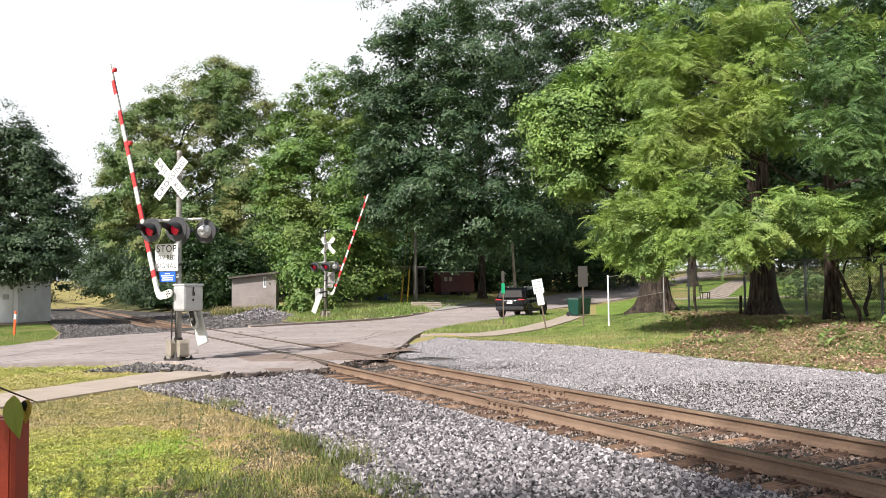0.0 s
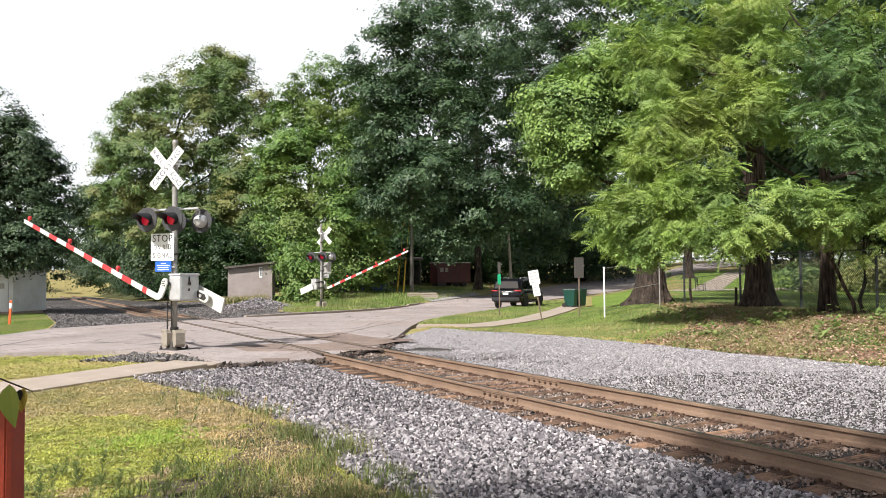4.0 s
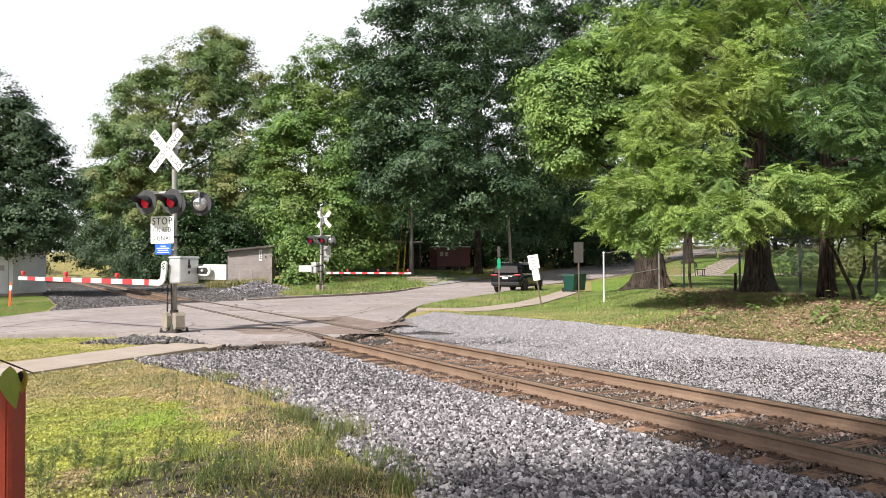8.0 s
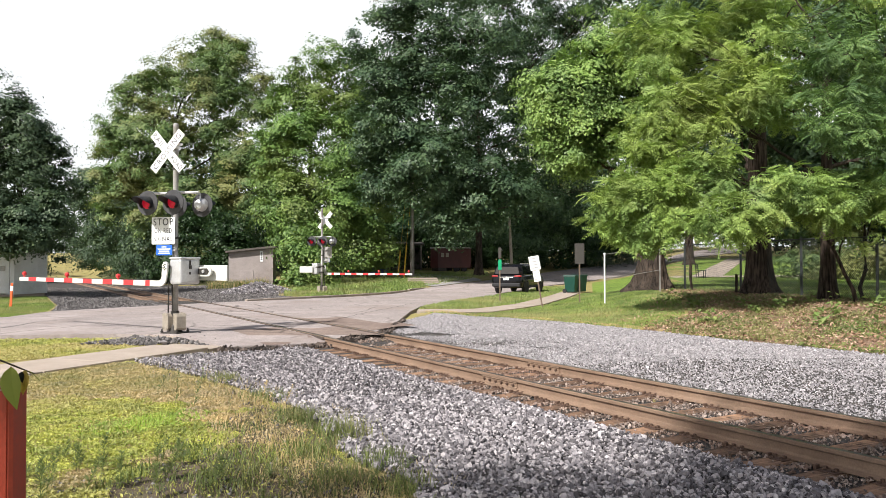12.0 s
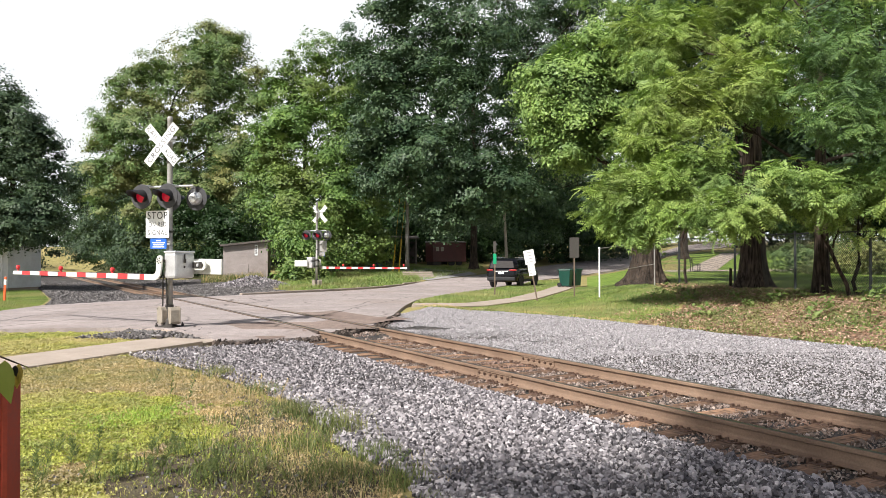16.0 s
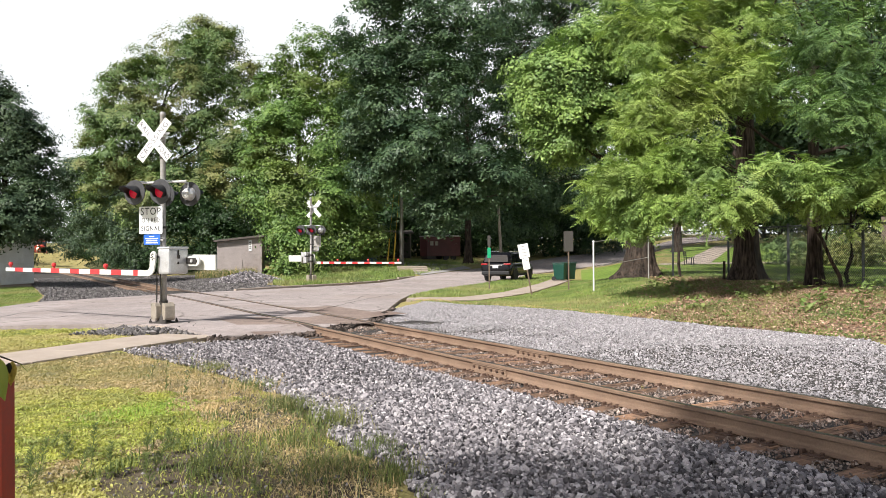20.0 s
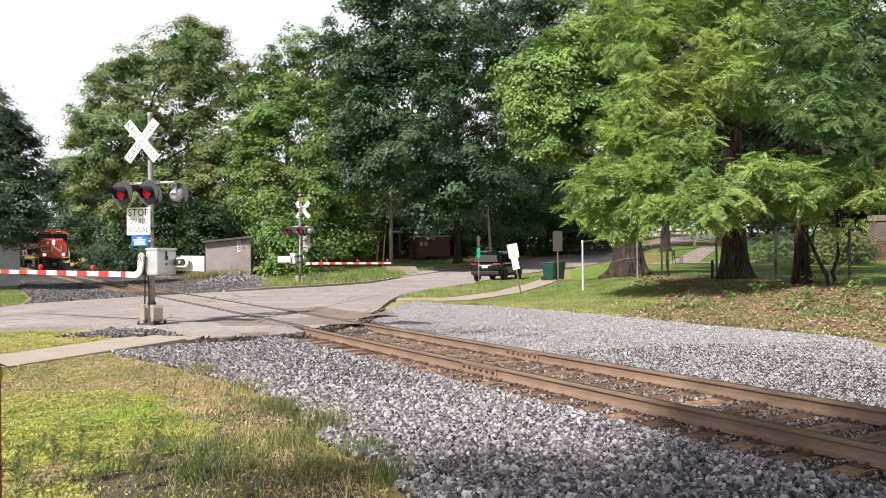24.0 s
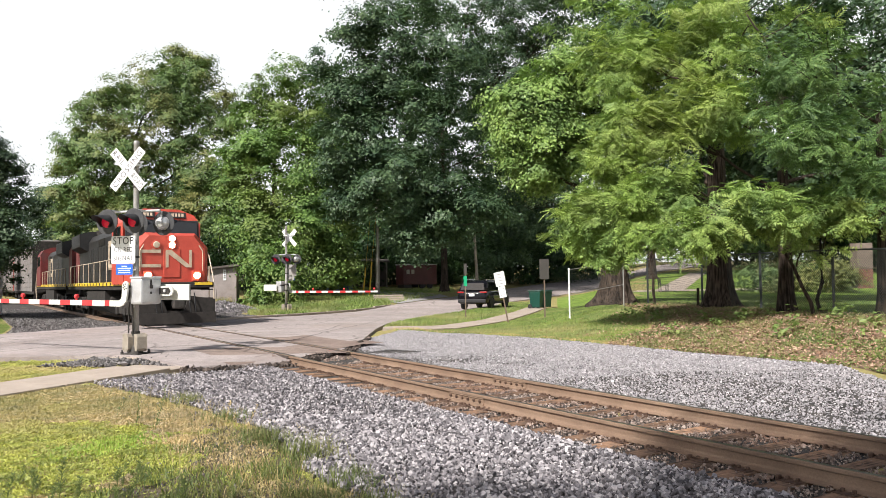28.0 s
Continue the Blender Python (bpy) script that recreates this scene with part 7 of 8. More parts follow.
stones("ballast_stones", x, y, lands(x, y) + 0.018 - 0.035 * ((np.abs(q) > 0.82) & (y > 13.5)) + 0.012 * (y < 13.5) + rs.uniform(-0.01, 0.02, len(x)), 0.030, M_STONE_RUST, 31, "rust-stained ballast stones between the sleepers", (WEDGE, WEDGE_F))
for lo, hi, dens, size, shp, nm in ((5.2, 14.0, 700, 0.030, (WEDGE, WEDGE_F), 33), (14.0, 26.5, 1500, 0.032, (TETRA, TETRA_F), 133)):
    x, y = scatter(NEAR_BED, dens, lambda x, y: seen(x, y) & (sq(x, y)[1] > 1.32) & (y >= lo) & (y < hi))
    stones("ballast_stones", x, y, lands(x, y) + 0.018 + rs.uniform(-0.01, 0.015, len(x)), size, M_STONE_PALE, nm, "pale crushed ballast on the far side of the track", shp)
x, y = scatter(FAR_BED, 200, lambda x, y: (y < 62) & (np.abs(sq(x, y)[1]) > 0.9))
stones("ballast_stones", x, y, lands(x, y) + 0.04, 0.075, M_STONE_SHADE, 34, "ballast beyond the crossing, darkened for the shade there", (TETRA, TETRA_F))
th = rs.uniform(0, 6.28, 3600)
rr = np.sqrt(rs.random(3600))
hh = np.clip(1 - rr, 0, 1)
x, y = -11.4 + 2.5 * rr * np.cos(th), 47.3 + 1.5 * rr * np.sin(th)
stones("gravel_heap", x, y, lands(x, y) + 0.80 * hh ** 0.8 * rs.uniform(0.85, 1, 3600), 0.085, M_STONE, 35, "heap of grey gravel by the shed", (TETRA, TETRA_F))
# crumbling lip of the asphalt at the crossing
M_CRUMB = stone_mat("crumbled_asphalt", [(0.0, (0.022, 0.018, 0.016)), (0.5, (0.06, 0.047, 0.04)), (1.0, (0.14, 0.11, 0.095))])
for lip, nm in (([(-4.75, 16.15), (-4.3, 16.28), (-3.5, 16.7), (-2.8, 17.1), (-2.25, 17.95), (-2.02, 18.35), (-1.75, 18.1), (-2.5, 16.8), (-3.35, 16.3), (-4.45, 15.8)], 1), ([(-1.75, 18.75), (-1.5, 19.3), (-1.4, 20.2), (-1.32, 22.3), (-1.15, 22.3), (-1.2, 20), (-1.45, 18.6)], 2)):
    x, y = scatter(lip, 420)
    stones("crumbled_edge", x, y, lands(x, y) + 0.045 + rs.uniform(-0.03, 0.035, len(x)), 0.095, M_CRUMB, 140 + nm, "dark crumbling broken edge of the asphalt", (OCT, OCT_F))
# dark stones round the near footing
x, y = scatter([(-7.9, 16.6), (-5.6, 16.2), (-4.8, 16.6), (-5.4, 18.2), (-6.4, 19.2), (-7.2, 18.4)], 260, not_walk)
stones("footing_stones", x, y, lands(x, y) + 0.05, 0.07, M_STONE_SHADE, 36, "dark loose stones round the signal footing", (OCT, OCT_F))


M_WEEDSOIL = surface("weedy_soil", (0.045, 0.036, 0.026), (0.15, 0.12, 0.085), 3.0, 45, 0.95, 0, 0.9, 0.02, (0.12, 0.13, 0.05), 0.1, 0.6)


# grass blades: thin bent triangles in tufts
def blades(name, x, y, h, width, mat, seed, label, lean=0.5, kind="grass"):
    r = np.random.default_rng(seed)
    n = len(x)
    z = lands(x, y)
    a = r.random(n) * 6.28
    ln = r.uniform(0.2, 1.0, n) * lean
    hh = h * r.uniform(0.45, 1.25, n)
    c, s = np.cos(a), np.sin(a)
    b = r.random(n) * 6.28
    wx, wy = np.cos(b) * width * 0.5, np.sin(b) * width * 0.5
    p0 = np.stack([x - wx, y - wy, z], 1)
    p1 = np.stack([x + wx, y + wy, z], 1)
    m0 = np.stack([x + c * ln * hh * 0.35 + wx * 0.7, y + s * ln * hh * 0.35 + wy * 0.7, z + hh * 0.6], 1)
    m1 = np.stack([x + c * ln * hh * 0.35 - wx * 0.7, y + s * ln * hh * 0.35 - wy * 0.7, z + hh * 0.6], 1)
    t = np.stack([x + c * ln * hh, y + s * ln * hh, z + hh * (1.0 - 0.2 * ln)], 1)
    v = np.stack([p0, p1, m0, m1, t], 1)
    i = (np.arange(n) * 5)[:, None]
    f = np.concatenate([i + [0, 1, 2], i + [0, 2, 3], i + [3, 2, 4]], 0)
    return tagged(raw(name, v.reshape(-1, 3), f, mat), label, kind, kind="stuff")


G_GREEN = leaf_mat("lawn_blades", (0.20, 0.23, 0.045), (0.33, 0.36, 0.075), (0.45, 0.46, 0.13), (0.52, 0.40, 0.21), 0.9)
G_VERGE = leaf_mat("verge_blades", (0.10, 0.165, 0.045), (0.17, 0.25, 0.07), (0.26, 0.33, 0.115), (0.36, 0.32, 0.16), 0.6)
G_LUSH = leaf_mat("lush_blades", (0.19, 0.30, 0.06), (0.28, 0.41, 0.08), (0.36, 0.48, 0.11))
G_STRAW = leaf_mat("straw_blades", (0.30, 0.225, 0.11), (0.46, 0.36, 0.20), (0.58, 0.47, 0.29), (0.24, 0.26, 0.08), 0.6)
G_WEED = leaf_mat("weed_blades", (0.075, 0.11, 0.035), (0.13, 0.17, 0.055), (0.20, 0.235, 0.085), (0.32, 0.27, 0.13), 0.6)
NEAR_GRASS = [(-10, 11.0), (-6.3, 12.5), (-5.75, 13.9), (-5.2, 13.3), (-3.1, 10.9), (-1.8, 9.2), (-1.1, 7.3), (-0.3, 5.8), (0, 3.6), (-6, 3.6), (-9, 8)]
def rim(x, y):
    """Metres from the ballast edge, into the grass."""
    return np.interp(y, [5.8, 7.3, 9.2, 10.9, 13.3], [-0.3, -1.1, -1.8, -3.1, -5.2]) - x


SOIL = [(-2.6, 5.0), (0.3, 4.2), (-0.3, 5.9), (-1.0, 7.35), (-1.75, 9.25), (-2.3, 9.9), (-2.3, 8.6), (-2.0, 7.4), (-2.3, 6.3)]
SOIL = wobble(SOIL, 0.15, 0.5)
sheet("weedy_soil", SOIL, 0.008, M_WEEDSOIL, 0.5, "bare dark soil and grit under the weeds", "ground", 0, 0.012)
patch = np.vectorize(lambda a, b: noise.noise((a * 0.9, b * 0.9, 5.0)) + 0.5 * noise.noise((a * 2.6, b * 2.6, 9.0)))
x, y = scatter(NEAR_GRASS, 2500, lambda x, y: seen(x, y, 0.05) & not_walk(x, y))
pt = patch(x, y)
band = np.clip((y - 9.0) / 1.2, 0, 1) * np.clip((13.6 - y) / 0.8, 0, 1)
dry = pt + 1.0 * band - 0.25 + 0.5 * np.exp(-((rim(x, y) - 0.5) / 0.9) ** 2)
soil = in_poly(x, y, SOIL)
thin = rs.random(len(x))
k = (dry > 0.22) & (thin < np.where(soil, 0.4, 0.7))
blades("dry_grass", x[k], y[k], 0.040, 0.007, G_STRAW, 50, "short dry straw-coloured lawn grass", 1.1)
k = (dry <= 0.22) & (thin < np.where(soil, 0.25, 0.45))
blades("grass", x[k], y[k], 0.042, 0.008, G_GREEN, 51, "short green and yellowing lawn grass", 1.1)


def sward(name, x, y, h, size, mat, seed, label):
    """Small broad leaves lying in low cushions."""
    r = np.random.default_rng(seed)
    n = len(x)
    lump = np.array([max(0.0, noise.noise((a * 5.5, b * 5.5, 1.0)) + 0.6 * noise.noise((a * 14, b * 14, 4.0)) + 0.35) for a, b in zip(x, y)])
    R = orient(r.normal(size=(n, 3)) * 0.55 + (0, -0.15, 1), r.random(n) * 6.28)
    v = np.einsum("nij,kj->nki", R, LEAF) * (size * r.uniform(0.55, 1.4, n))[:, None, None]
    v += np.stack([x, y, lands(x, y) + 0.012 + h * lump * r.uniform(0.4, 1.0, n)], 1)[:, None]
    return tagged(raw(name, v.reshape(-1, 3), (LEAF_F[None] + (np.arange(n) * 4)[:, None, None]).reshape(-1, 4), mat), label, "grass", kind="stuff")


G_CLOVER = leaf_mat("clover_leaves", (0.17, 0.20, 0.045), (0.33, 0.365, 0.09), (0.46, 0.48, 0.14), (0.48, 0.39, 0.19), 0.8, 0.9, 2.6)
G_BANK = leaf_mat("ground_cover_leaves", (0.07, 0.11, 0.03), (0.14, 0.20, 0.06), (0.24, 0.30, 0.10), (0.30, 0.22, 0.12), 0.7, 0.9, 1.6)
G_LUSHC = leaf_mat("lush_clover", (0.20, 0.29, 0.06), (0.30, 0.41, 0.085), (0.40, 0.50, 0.12), None, 0, 0.9, 2.6)
G_DEAD = leaf_mat("withered_sward", (0.24, 0.18, 0.105), (0.43, 0.335, 0.205), (0.58, 0.47, 0.31), (0.22, 0.23, 0.07), 0.5, 0.9, 3.0)
x, y = scatter(NEAR_GRASS, 3600, lambda x, y: seen(x, y, 0.05) & not_walk(x, y))
pt = patch(x, y)
band = np.clip((y - 9.0) / 1.2, 0, 1) * np.clip((13.6 - y) / 0.8, 0, 1)
dry = pt + 1.0 * band - 0.25 + 0.5 * np.exp(-((rim(x, y) - 0.5) / 0.9) ** 2)
soil = in_poly(x, y, SOIL)
thin = rs.random(len(x))
k = (dry <= 0.30) & (thin < np.where(soil, 0.06, 1.0))
sward("grass", x[k], y[k], 0.045, 0.027, G_CLOVER, 151, "low yellow-green clover and grass in cushions")
k = (dry > 0.16) & (thin < np.where(soil, 0.18, 0.6))
sward("dry_grass", x[k], y[k], 0.03, 0.03, G_DEAD, 152, "withered brown sward in patches")
lush = lambda x, y: np.exp(-((((x + 3.25) - 0.35 * (y - 8.3)) / 0.55) ** 2 + ((y - 8.4) / 0.75) ** 2) * 1.4)
x, y = scatter(NEAR_GRASS, 3200, lambda x, y: seen(x, y) & (lush(x, y) + 0.25 * patch(x * 3, y * 3) > rs.uniform(0.25, 0.95, len(x))))
sward("grass", x, y, 0.06, 0.03, G_LUSHC, 153, "cushion of lush bright green clover")
k = rs.random(len(x)) < 0.3
blades("grass", x[k], y[k], 0.075, 0.008, G_LUSH, 52, "patch of lush bright green grass")
# thin dry grass, tall and tangled, leaning over the ballast edge
edge = lambda x, y, at, w: np.exp(-((rim(x, y) - at) / w) ** 2)
x, y = scatter(NEAR_GRASS, 300, lambda x, y: seen(x, y) & (edge(x, y, 0.45, 0.6) * np.clip(0.65 + 1.3 * patch(x * 1.6, y * 1.6), 0, 1) * np.clip((12.6 - y) / 1.5, 0, 1) > rs.random(len(x))))
k = rs.random(len(x)) < 0.72
blades("dry_grass", x[k], y[k], 0.20, 0.0045, G_STRAW, 53, "tangled dry straw-coloured grass along the ballast edge", 1.5)
blades("weeds", x[~k], y[~k], 0.16, 0.006, G_WEED, 154, "thin green grass along the ballast edge", 1.4)
x, y = scatter(NEAR_GRASS, 60, lambda x, y: seen(x, y) & (edge(x, y, 0.6, 0.5) * np.clip(0.5 + 1.3 * patch(x * 1.2, y * 1.2), 0, 1) * np.clip((11.6 - y) / 1.5, 0, 1) > rs.random(len(x))))
blades("dry_grass", x, y, 0.36, 0.0045, G_STRAW, 155, "tall thin seeding grass stems", 0.45)
FRINGE = [(-5.9, 14.4), (-4.5, 13.3), (-2.3, 10.9), (-1.1, 9.2), (-0.45, 7.3), (0.35, 5.8), (-0.9, 5.8), (-1.7, 7.3), (-2.4, 9.2), (-3.7, 10.9), (-5.4, 12.9)]
x, y = scatter(FRINGE, 420, lambda x, y: seen(x, y) & not_walk(x, y) & (np.clip(0.55 + 1.4 * patch(x * 2.2, y * 2.2), 0, 1) > rs.random(len(x))))
blades("dry_grass", x, y, 0.085, 0.006, G_STRAW, 156, "short dry grass thinning out over the stones", 1.4)
# tufts that reach out into the stones
for j, (tx, ty) in enumerate(((-1.02, 7.75), (-0.85, 6.2), (-0.55, 6.75), (-1.55, 8.6), (-0.35, 5.9), (-2.3, 9.95), (-3.3, 11.5), (-1.2, 6.9))):
    n = 240
    x, y = tx + rs.normal(size=n) * 0.13, ty + rs.normal(size=n) * 0.15
    blades("grass_tuft", x, y, 0.17 if j != 0 else 0.26, 0.007, G_WEED, 160 + j, "tuft of green grass growing among the stones", 0.9)
x, y = scatter([(-4.0, 5.3), (0.1, 5.3), (-1.0, 7.4), (-1.75, 9.3), (-2.6, 8.2), (-3.4, 6.6)], 750, lambda x, y: seen(x, y) & (patch(x * 1.7, y * 1.7) > 0.05))
blades("weeds", x, y, 0.10, 0.010, G_WEED, 54, "low green weeds among stones", 1.0)
x, y = scatter([(-3.4, 5.2), (0.3, 5.2), (-0.8, 7.3), (-1.6, 9.0), (-2.4, 8.6)], 60, lambda x, y: seen(x, y))
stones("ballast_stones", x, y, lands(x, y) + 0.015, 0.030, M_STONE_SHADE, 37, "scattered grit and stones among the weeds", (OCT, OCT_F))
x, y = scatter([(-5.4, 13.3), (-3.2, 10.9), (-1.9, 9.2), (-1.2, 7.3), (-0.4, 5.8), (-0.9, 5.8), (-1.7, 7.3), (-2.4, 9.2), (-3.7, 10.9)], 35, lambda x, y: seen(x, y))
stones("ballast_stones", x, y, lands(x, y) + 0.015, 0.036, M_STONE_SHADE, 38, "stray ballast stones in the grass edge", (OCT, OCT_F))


def weed_plant(x, y, h, seed, label, mat, feather=True):
    """A stalk with narrow leaves up its length."""
    z = land(x, y)
    rg = np.random.default_rng(seed)
    e = thing("weed_plant", Matrix.Translation((x, y, z)), label, "weed", "tall weeds in the grass")
    bm = bmesh.new()
    tip = (float(rg.uniform(-0.05, 0.18)), float(rg.uniform(-0.08, 0.08)), h)
    pts = limb(bm, (0, 0, -0.02), tip, 0.0035, 0.0015, seed, 0.06, 6, 5)
    part("stalk", bm, mat, e)
    V, F = [], []
    n = int(h * (420 if feather else 90))
    for i in range(n):
        t = rg.uniform(0.12, 1.0)
        p = np.array(tip) * t
        a = rg.random() * 6.28
        ln = (0.065 if feather else 0.06) * (1.25 - 0.7 * t)
        d = np.array((math.cos(a), math.sin(a), 0.55)) * ln
        sd = np.array((-math.sin(a), math.cos(a), 0)) * (0.0045 if feather else 0.008)
        i0 = len(V)
        V += [p - sd * 0.4, p + d * 0.5 + sd, p + d, p + d * 0.5 - sd]
        F.append((i0, i0 + 1, i0 + 2, i0 + 3))
    raw("leaves", V, F, mat, e)


for k, (x, y, h) in enumerate([(-3.05, 6.2, 0.42), (-2.9, 6.0, 0.5), (-2.75, 6.3, 0.38), (-2.55, 5.9, 0.5), (-2.42, 6.25, 0.44), (-2.3, 6.0, 0.36), (-3.25, 6.4, 0.34), (-2.15, 6.5, 0.36), (-3.4, 6.9, 0.22), (-1.55, 6.3, 0.2), (-1.2, 6.9, 0.2), (-2.85, 5.75, 0.4), (-2.62, 5.7, 0.42), (-2.05, 5.8, 0.36), (-1.9, 6.1, 0.3), (-2.7, 6.75, 0.34), (-3.1, 6.8, 0.3), (-1.7, 5.7, 0.3), (-0.95, 6.4, 0.22), (-0.7, 5.9, 0.24), (-0.5, 6.3, 0.16), (-1.3, 5.6, 0.26)]):
    weed_plant(x + 0.13 * math.sin(k * 5.1), y + 0.2 * math.cos(k * 3.7), h * (0.55 + 0.3 * (k % 3) / 2), 400 + k, "feathery dark green weed in dry grass", G_WEED)
for k, (x, y, h) in enumerate([(-3.0, 9.2, 0.55), (-2.55, 8.9, 0.4), (-2.2, 9.1, 0.36), (-3.35, 9.6, 0.42), (-3.6, 10.1, 0.35), (-2.0, 8.4, 0.36), (-1.75, 8.2, 0.4), (-2.45, 9.5, 0.3), (-1.9, 8.9, 0.34), (-3.95, 10.6, 0.3)]):
    weed_plant(x, y, h, 430 + k, "dry brown weed stalk at the ballast edge", G_STRAW if k % 3 else G_WEED, False)
x, y = scatter([(-17, 14.5), (-9, 13.0), (-6.4, 15.2), (-6.1, 16.6), (-7.4, 18.1), (-11, 18.0), (-17, 17.3)], 620, lambda x, y: (np.abs(x) < y * 0.66) & not_walk(x, y))
blades("grass", x, y, 0.035, 0.010, G_GREEN, 55, "verge of short grass beside the road", 1.0)
x, y = scatter([(-17, 14.5), (-9, 13.0), (-6.4, 15.2), (-6.1, 16.6), (-7.4, 18.1), (-11, 18.0), (-17, 17.3)], 1500, lambda x, y: (np.abs(x) < y * 0.66) & not_walk(x, y))
sward("grass", x, y, 0.05, 0.038, G_CLOVER, 157, "low green and yellowing cushions of the verge")
x, y = scatter([(-24, 27.5), (-14.3, 24.8), (-14.4, 27.6), (-16.8, 33.2), (-22.4, 43.2), (-26, 46), (-32, 46)], 420)
blades("grass", x, y, 0.05, 0.022, G_VERGE, 56, "lawn in front of the white hut")
ISLAND = [(-1.1, 29.6), (0.42, 35.9), (3.1, 43), (6.6, 52.3), (8.2, 52), (7.2, 47.2), (5.2, 40.5), (4.0, 36.7), (3.0, 33.5), (1.8, 31.1), (0.6, 28.9), (-0.9, 28.3)]
x, y = scatter(ISLAND, 200)
blades("grass", x, y, 0.11, 0.03, G_VERGE, 57, "grass strip between road and footpath")
VERGE = [(-0.9, 26.6), (2.0, 25.2), (4.2, 22.2), (5.2, 20.4), (7.4, 23.6), (8.6, 28), (9.2, 36), (9.4, 44), (8.4, 46), (6.5, 39.9), (5.3, 36.0), (4.3, 32.7), (3.2, 30.3), (1.8, 27.8), (0.6, 26.8), (-0.9, 26.6)]
x, y = scatter(VERGE, 420)
blades("grass", x, y, 0.065, 0.022, G_VERGE, 58, "sloping grass verge beyond the ballast")
x, y = scatter([(-0.9, 26.8), (2.0, 25.4), (4.2, 22.4), (6.6, 17.6), (5.6, 20.6), (3.0, 24.8), (0, 27.4)], 700)
blades("dry_grass", x, y, 0.08, 0.014, G_STRAW, 59, "dry yellow grass fringe of the ballast", 1.0)
x, y = scatter([(9.5, 40), (12, 28), (14, 20), (30, 20), (36, 44), (18, 44)], 60, lambda x, y: np.abs(x) < y * 0.7)
blades("grass", x, y, 0.09, 0.04, G_VERGE, 60, "shaded park lawn behind the fence")
x, y = scatter([(-9.2, 44.0), (-6.7, 40.8), (-4.6, 43.6), (-3.2, 46), (-1.2, 52), (-2, 60), (-10.6, 60), (-10.2, 50)], 110)
blades("weeds", x, y, 0.32, 0.035, G_VERGE, 61, "rough grass and weeds round the far signal", 0.6)
x, y = scatter([(-1.0, 53), (4, 66), (4, 74), (-10, 74), (-6, 60)], 70)
blades("grass", x, y, 0.14, 0.05, G_VERGE, 62, "mown grass below the trailer")
x, y = scatter([(-16.9, 54.6), (-12.9, 54.9), (-12.7, 56.5), (-16.9, 56.6)], 260)
k = rs.random(len(x)) < 0.4
blades("dry_grass", x[k], y[k], 0.7, 0.022, G_STRAW, 63, "tall dry weeds before the shed", 0.6)
blades("weeds", x[~k], y[~k], 0.6, 0.028, G_WEED, 67, "tall green weeds before the shed", 0.7)
# leaf litter
M_DRYLEAF = stone_mat("fallen_leaves", [(0.0, (0.15, 0.085, 0.052)), (0.5, (0.31, 0.195, 0.13)), (1.0, (0.50, 0.36, 0.265))])
x, y = scatter(BANK, 170, lambda x, y: np.abs(x) < y * 0.7)
n = len(x)
R = orient(rs.normal(size=(n, 3)) * 0.45 + (0, 0, 1), rs.random(n) * 6.28)
v = np.einsum("nij,kj->nki", R, LEAF) * rs.uniform(0.04, 0.09, n)[:, None, None] + np.stack([x, y, lands(x, y) + 0.05 + rs.uniform(0, 0.03, n)], 1)[:, None]
tagged(raw("fallen_leaves", v.reshape(-1, 3), (LEAF_F[None] + (np.arange(n) * 4)[:, None, None]).reshape(-1, 4), M_DRYLEAF), "brown fallen leaves scattered over the bank", "fallen leaves", kind="stuff")
x, y = scatter([(9.0, 13.0), (6.9, 17.6), (5.4, 20.4), (7.6, 23.6), (8.9, 28), (10.5, 28), (11.5, 22), (13.5, 14)], 420, lambda x, y: (np.abs(x) < y * 0.7) & (patch(x * 0.6, y * 0.6) > -0.08))
blades("grass", x, y, 0.065, 0.014, G_VERGE, 66, "green grass patches among the fallen leaves", 0.8)
x, y = scatter([(4.4, 22.2), (6.2, 19.6), (8.4, 24), (8.9, 30), (7.4, 28), (6.4, 24)], 26)
n = len(x)
R = orient(rs.normal(size=(n, 3)) * 0.45 + (0, 0, 1), rs.random(n) * 6.28)
v = np.einsum("nij,kj->nki", R, LEAF) * rs.uniform(0.04, 0.09, n)[:, None, None] + np.stack([x, y, lands(x, y) + 0.07], 1)[:, None]
tagged(raw("fallen_leaves", v.reshape(-1, 3), (LEAF_F[None] + (np.arange(n) * 4)[:, None, None]).reshape(-1, 4), M_DRYLEAF), "stray brown leaves on the grass verge", "fallen leaves", kind="stuff")
x, y = scatter(BANK, 420, lambda x, y: (np.abs(x) < y * 0.7) & (patch(x * 0.9 + 7, y * 0.9) > rs.uniform(-0.45, 0.3, len(x))))
sward("ground_cover", x, y, 0.09, 0.075, G_BANK, 158, "low green ground cover among fallen leaves")
x, y = scatter(BANK, 160, lambda x, y: (np.abs(x) < y * 0.7) & (patch(x * 0.9 + 7, y * 0.9) > 0.0))
blades("weeds", x, y, 0.15, 0.018, G_WEED, 64, "green weeds sprouting through the leaf litter", 0.9)


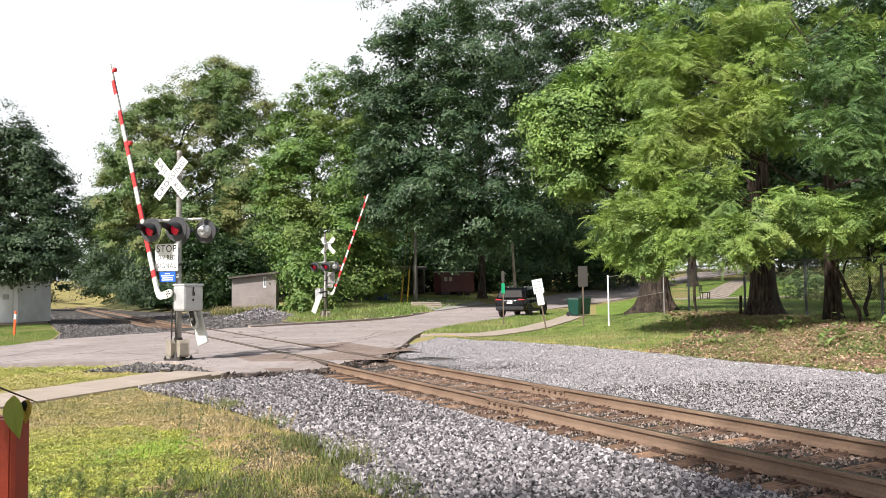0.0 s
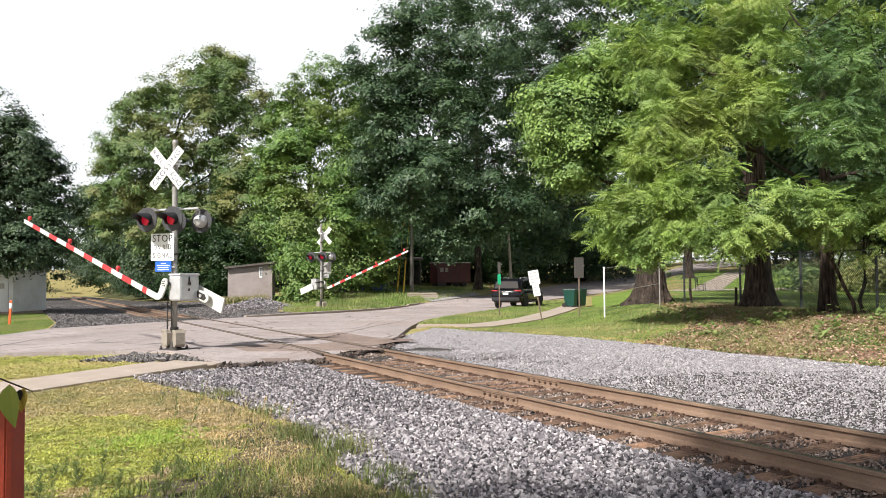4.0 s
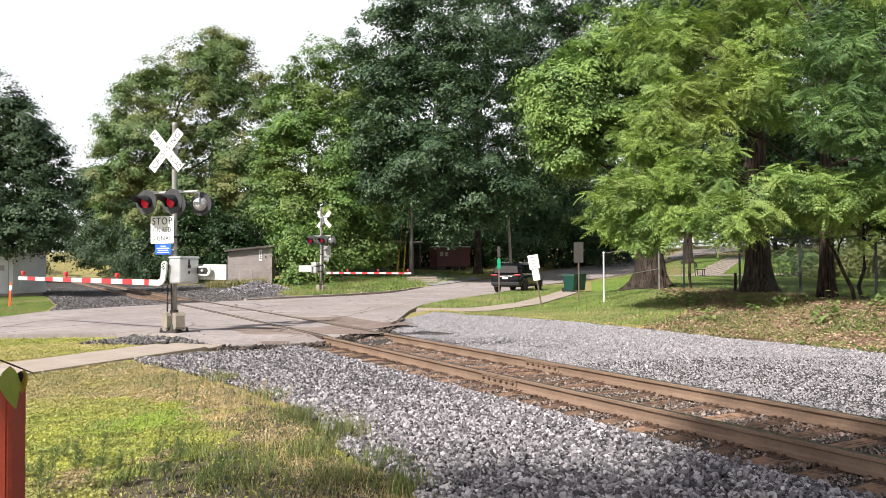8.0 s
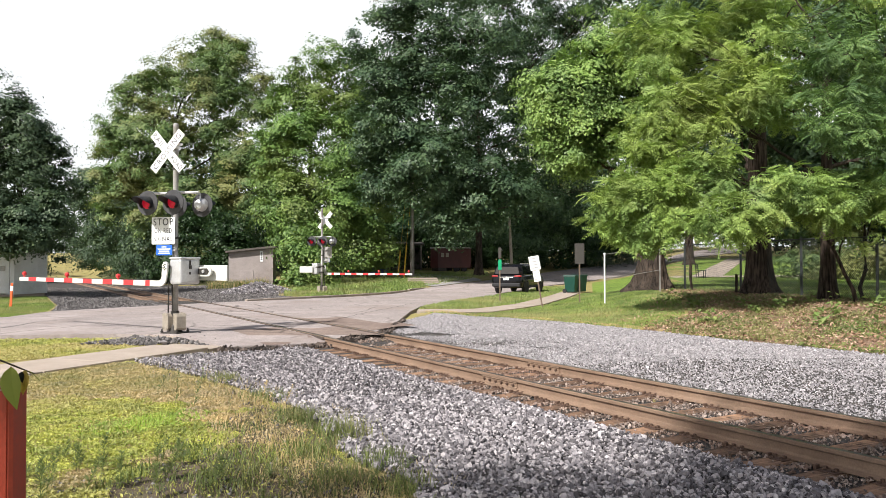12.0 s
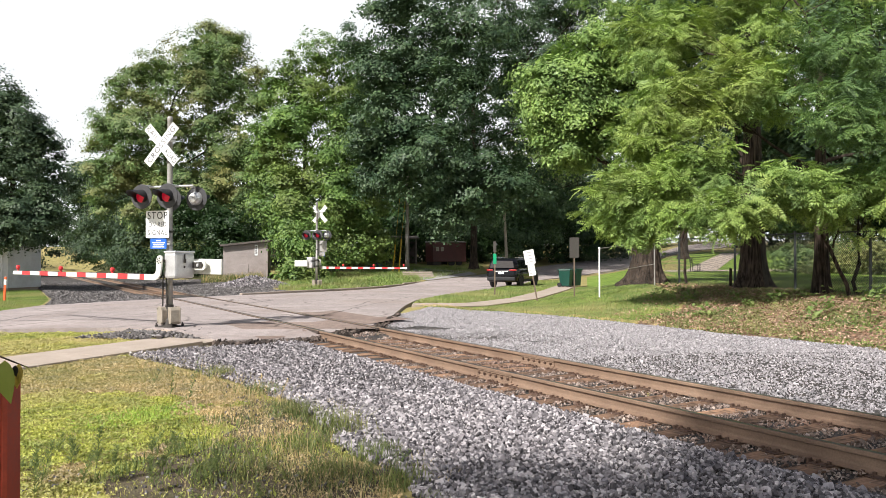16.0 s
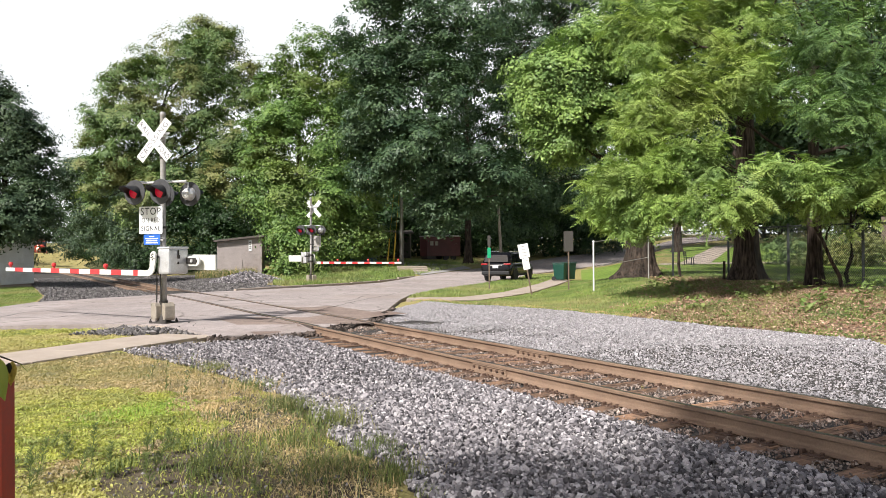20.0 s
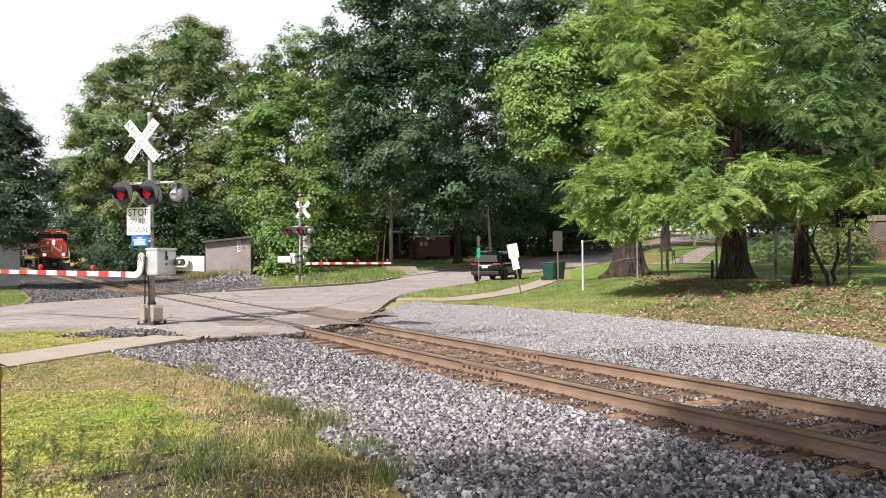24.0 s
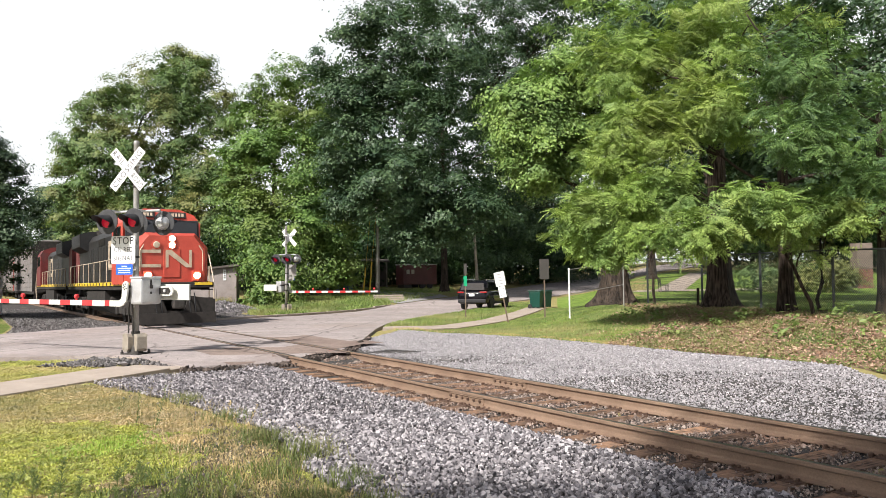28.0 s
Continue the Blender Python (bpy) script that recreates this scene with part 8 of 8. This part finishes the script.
def herb(x, y, h, seed):
    """A low broad-leaved weed."""
    e = thing("weed_plant", Matrix.Translation((x, y, land(x, y))), "low broad-leaved green weed on the leafy bank", "weed", "weeds on the bank")
    bm = bmesh.new()
    limb(bm, (0, 0, -0.03), (0.05, 0, h * 0.8), 0.008, 0.004, seed, 0.1, 4, 5)
    part("stalk", bm, G_VERGE, e)
    r = np.random.default_rng(seed)
    n = 34
    p = r.normal(size=(n, 3)) * (h * 0.42, h * 0.42, h * 0.26) + (0, 0, h * 0.6)
    R = orient(r.normal(size=(n, 3)) * 0.4 + (0, 0, 1), r.random(n) * 6.28)
    v = np.einsum("nij,kj->nki", R, LEAF) * r.uniform(0.10, 0.2, n)[:, None, None] + p[:, None]
    raw("leaves", v.reshape(-1, 3), (LEAF_F[None] + (np.arange(n) * 4)[:, None, None]).reshape(-1, 4), G_VERGE, e)


for k, (x, y) in enumerate([(8.0, 24.6), (8.4, 25.6), (9.3, 24.0), (9.9, 22.6), (10.4, 23.6), (7.7, 26.6), (10.9, 21.4), (11.6, 20.6), (9.0, 22.2), (12.0, 19.4), (10.2, 20.0), (8.6, 27.6), (11.2, 23.4), (7.3, 21.2), (12.4, 21.6), (10.9, 18.2), (9.4, 19.2), (11.8, 17.4)]):
    herb(x, y, 0.28 + 0.06 * (k % 4), 500 + k)


# ---- bushes and undergrowth ----
def bush(lobes, size, per, mat, seed, label, **kw):
    x, y = lobes[0][0], lobes[0][1]
    z = land(x, y)
    e = thing("bush", Matrix.Translation((x, y, z)), label, "bush")
    bm = bmesh.new()
    for k in range(4):
        limb(bm, (0.1 * k - 0.15, 0, -0.1), (lobes[0][0] - x + 0.4 * (k - 1.5), 0.2 * k - 0.3, max(0.4, lobes[0][2] - z)), 0.05, 0.02, seed + k, 0.15, 4, 6)
    part("stem", bm, M_BARK, e)
    foliage("crown", [(a - x, b - y, c - z, d, f, g, n) for a, b, c, d, f, g, n in lobes], size, per, mat, seed, e, **kw)
    return e


bush(blobs([(556, 450, 54, 46, 60, 110), (522, 492, 52, 18, 18, 30)]), 0.22, 50, L_BRIGHT, 71, "bright green bush growing over the shed")
bush(blobs([(205, 425, 112, 48, 70, 90), (235, 415, 92, 48, 80, 90), (275, 420, 76, 55, 85, 120), (315, 430, 70, 62, 80, 110)]), 0.22, 95, L_SHADE, 72, "tangled green undergrowth along the track", clump=1.1, shape=(TRI, TRI_F))
# L_DARK bushes get their shade from the leaf colour
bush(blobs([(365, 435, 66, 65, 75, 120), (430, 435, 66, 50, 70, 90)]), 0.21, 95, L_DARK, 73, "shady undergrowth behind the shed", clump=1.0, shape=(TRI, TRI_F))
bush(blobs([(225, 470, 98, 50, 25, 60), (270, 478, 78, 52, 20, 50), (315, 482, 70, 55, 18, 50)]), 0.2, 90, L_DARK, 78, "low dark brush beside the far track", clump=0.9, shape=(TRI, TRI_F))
bush(blobs([(28, 445, 104, 34, 45, 70), (40, 440, 80, 42, 55, 90), (14, 440, 150, 28, 40, 50)]), 0.24, 80, L_SHADE, 79, "dense dark brush on the near side of the line", clump=1.1, shape=(TRI, TRI_F))
bush(blobs([(140, 440, 150, 28, 42, 60), (166, 445, 125, 30, 40, 60)]), 0.3, 80, L_SHADE, 80, "dark brush down the line", clump=1.3, shape=(TRI, TRI_F))
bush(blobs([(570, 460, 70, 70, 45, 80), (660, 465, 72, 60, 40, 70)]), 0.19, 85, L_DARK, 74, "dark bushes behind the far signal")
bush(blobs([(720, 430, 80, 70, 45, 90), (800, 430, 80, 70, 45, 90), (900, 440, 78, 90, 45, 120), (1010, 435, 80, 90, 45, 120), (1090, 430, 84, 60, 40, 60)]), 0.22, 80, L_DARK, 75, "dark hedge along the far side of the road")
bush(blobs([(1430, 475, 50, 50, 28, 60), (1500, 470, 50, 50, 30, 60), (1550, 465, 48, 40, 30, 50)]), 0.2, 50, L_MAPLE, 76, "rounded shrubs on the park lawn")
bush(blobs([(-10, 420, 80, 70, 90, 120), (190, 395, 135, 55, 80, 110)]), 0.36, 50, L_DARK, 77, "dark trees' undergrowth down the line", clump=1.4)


# ---- things that move ----
def motions():
    # near gate, far gate: seconds and degrees above level
    for gate, rows in ((near_gate, [(0, 71), (0.5, 64), (1, 57.2), (1.5, 50), (2, 43), (2.5, 37), (3, 31.5), (3.5, 25.6), (4.5, 14), (5.5, 5.3), (6, 3.0), (6.5, 1.5), (7, 0.7), (7.5, 0.4), (8, 0.6), (28, 0.6)]),
                       (far_gate, [(0, 64.5), (0.5, 59), (1, 53.5), (1.5, 48), (2, 42), (2.5, 36), (3, 29.8), (3.5, 24.5), (4.5, 13.5), (5.5, 3.8), (6, 2.2), (6.5, 1.0), (7, 0.1), (7.5, -0.2), (8, 0), (28, 0)])):
        base = gate.matrix_basis.copy()
        walk(gate, [(t, base @ pose(0, 0, 0, 0, a, 0)) for t, a in rows])
    # the train runs at an even pace along the straight track
    turn = math.degrees(math.atan2(-TDIR.y, -TDIR.x))
    times = [0.5 * k for k in range(56)] + [27.9, 28.0]
    for car, back in TRAIN:
        rows = []
        for t in times:
            p = on_track(TRAIN_END + TRAIN_PACE * (28.0 - t) + back, 0, 0.0)
            rows.append((t, pose(p.x, p.y, p.z, 0, 0, turn + (180 if car is loco_b else 0))))
        walk(car, rows)
    step = TRAIN_PACE / FPS / 0.53
    for w in wheels_a + wheels_b:
        base = w.matrix_basis.copy()
        rows = [(0, base)] + [(19 + k / FPS, base @ Matrix.Rotation(step * k * (1 if w in wheels_a else -1), 4, "Y")) for k in range(9 * FPS + 1)]
        walk(w, rows)


motions()
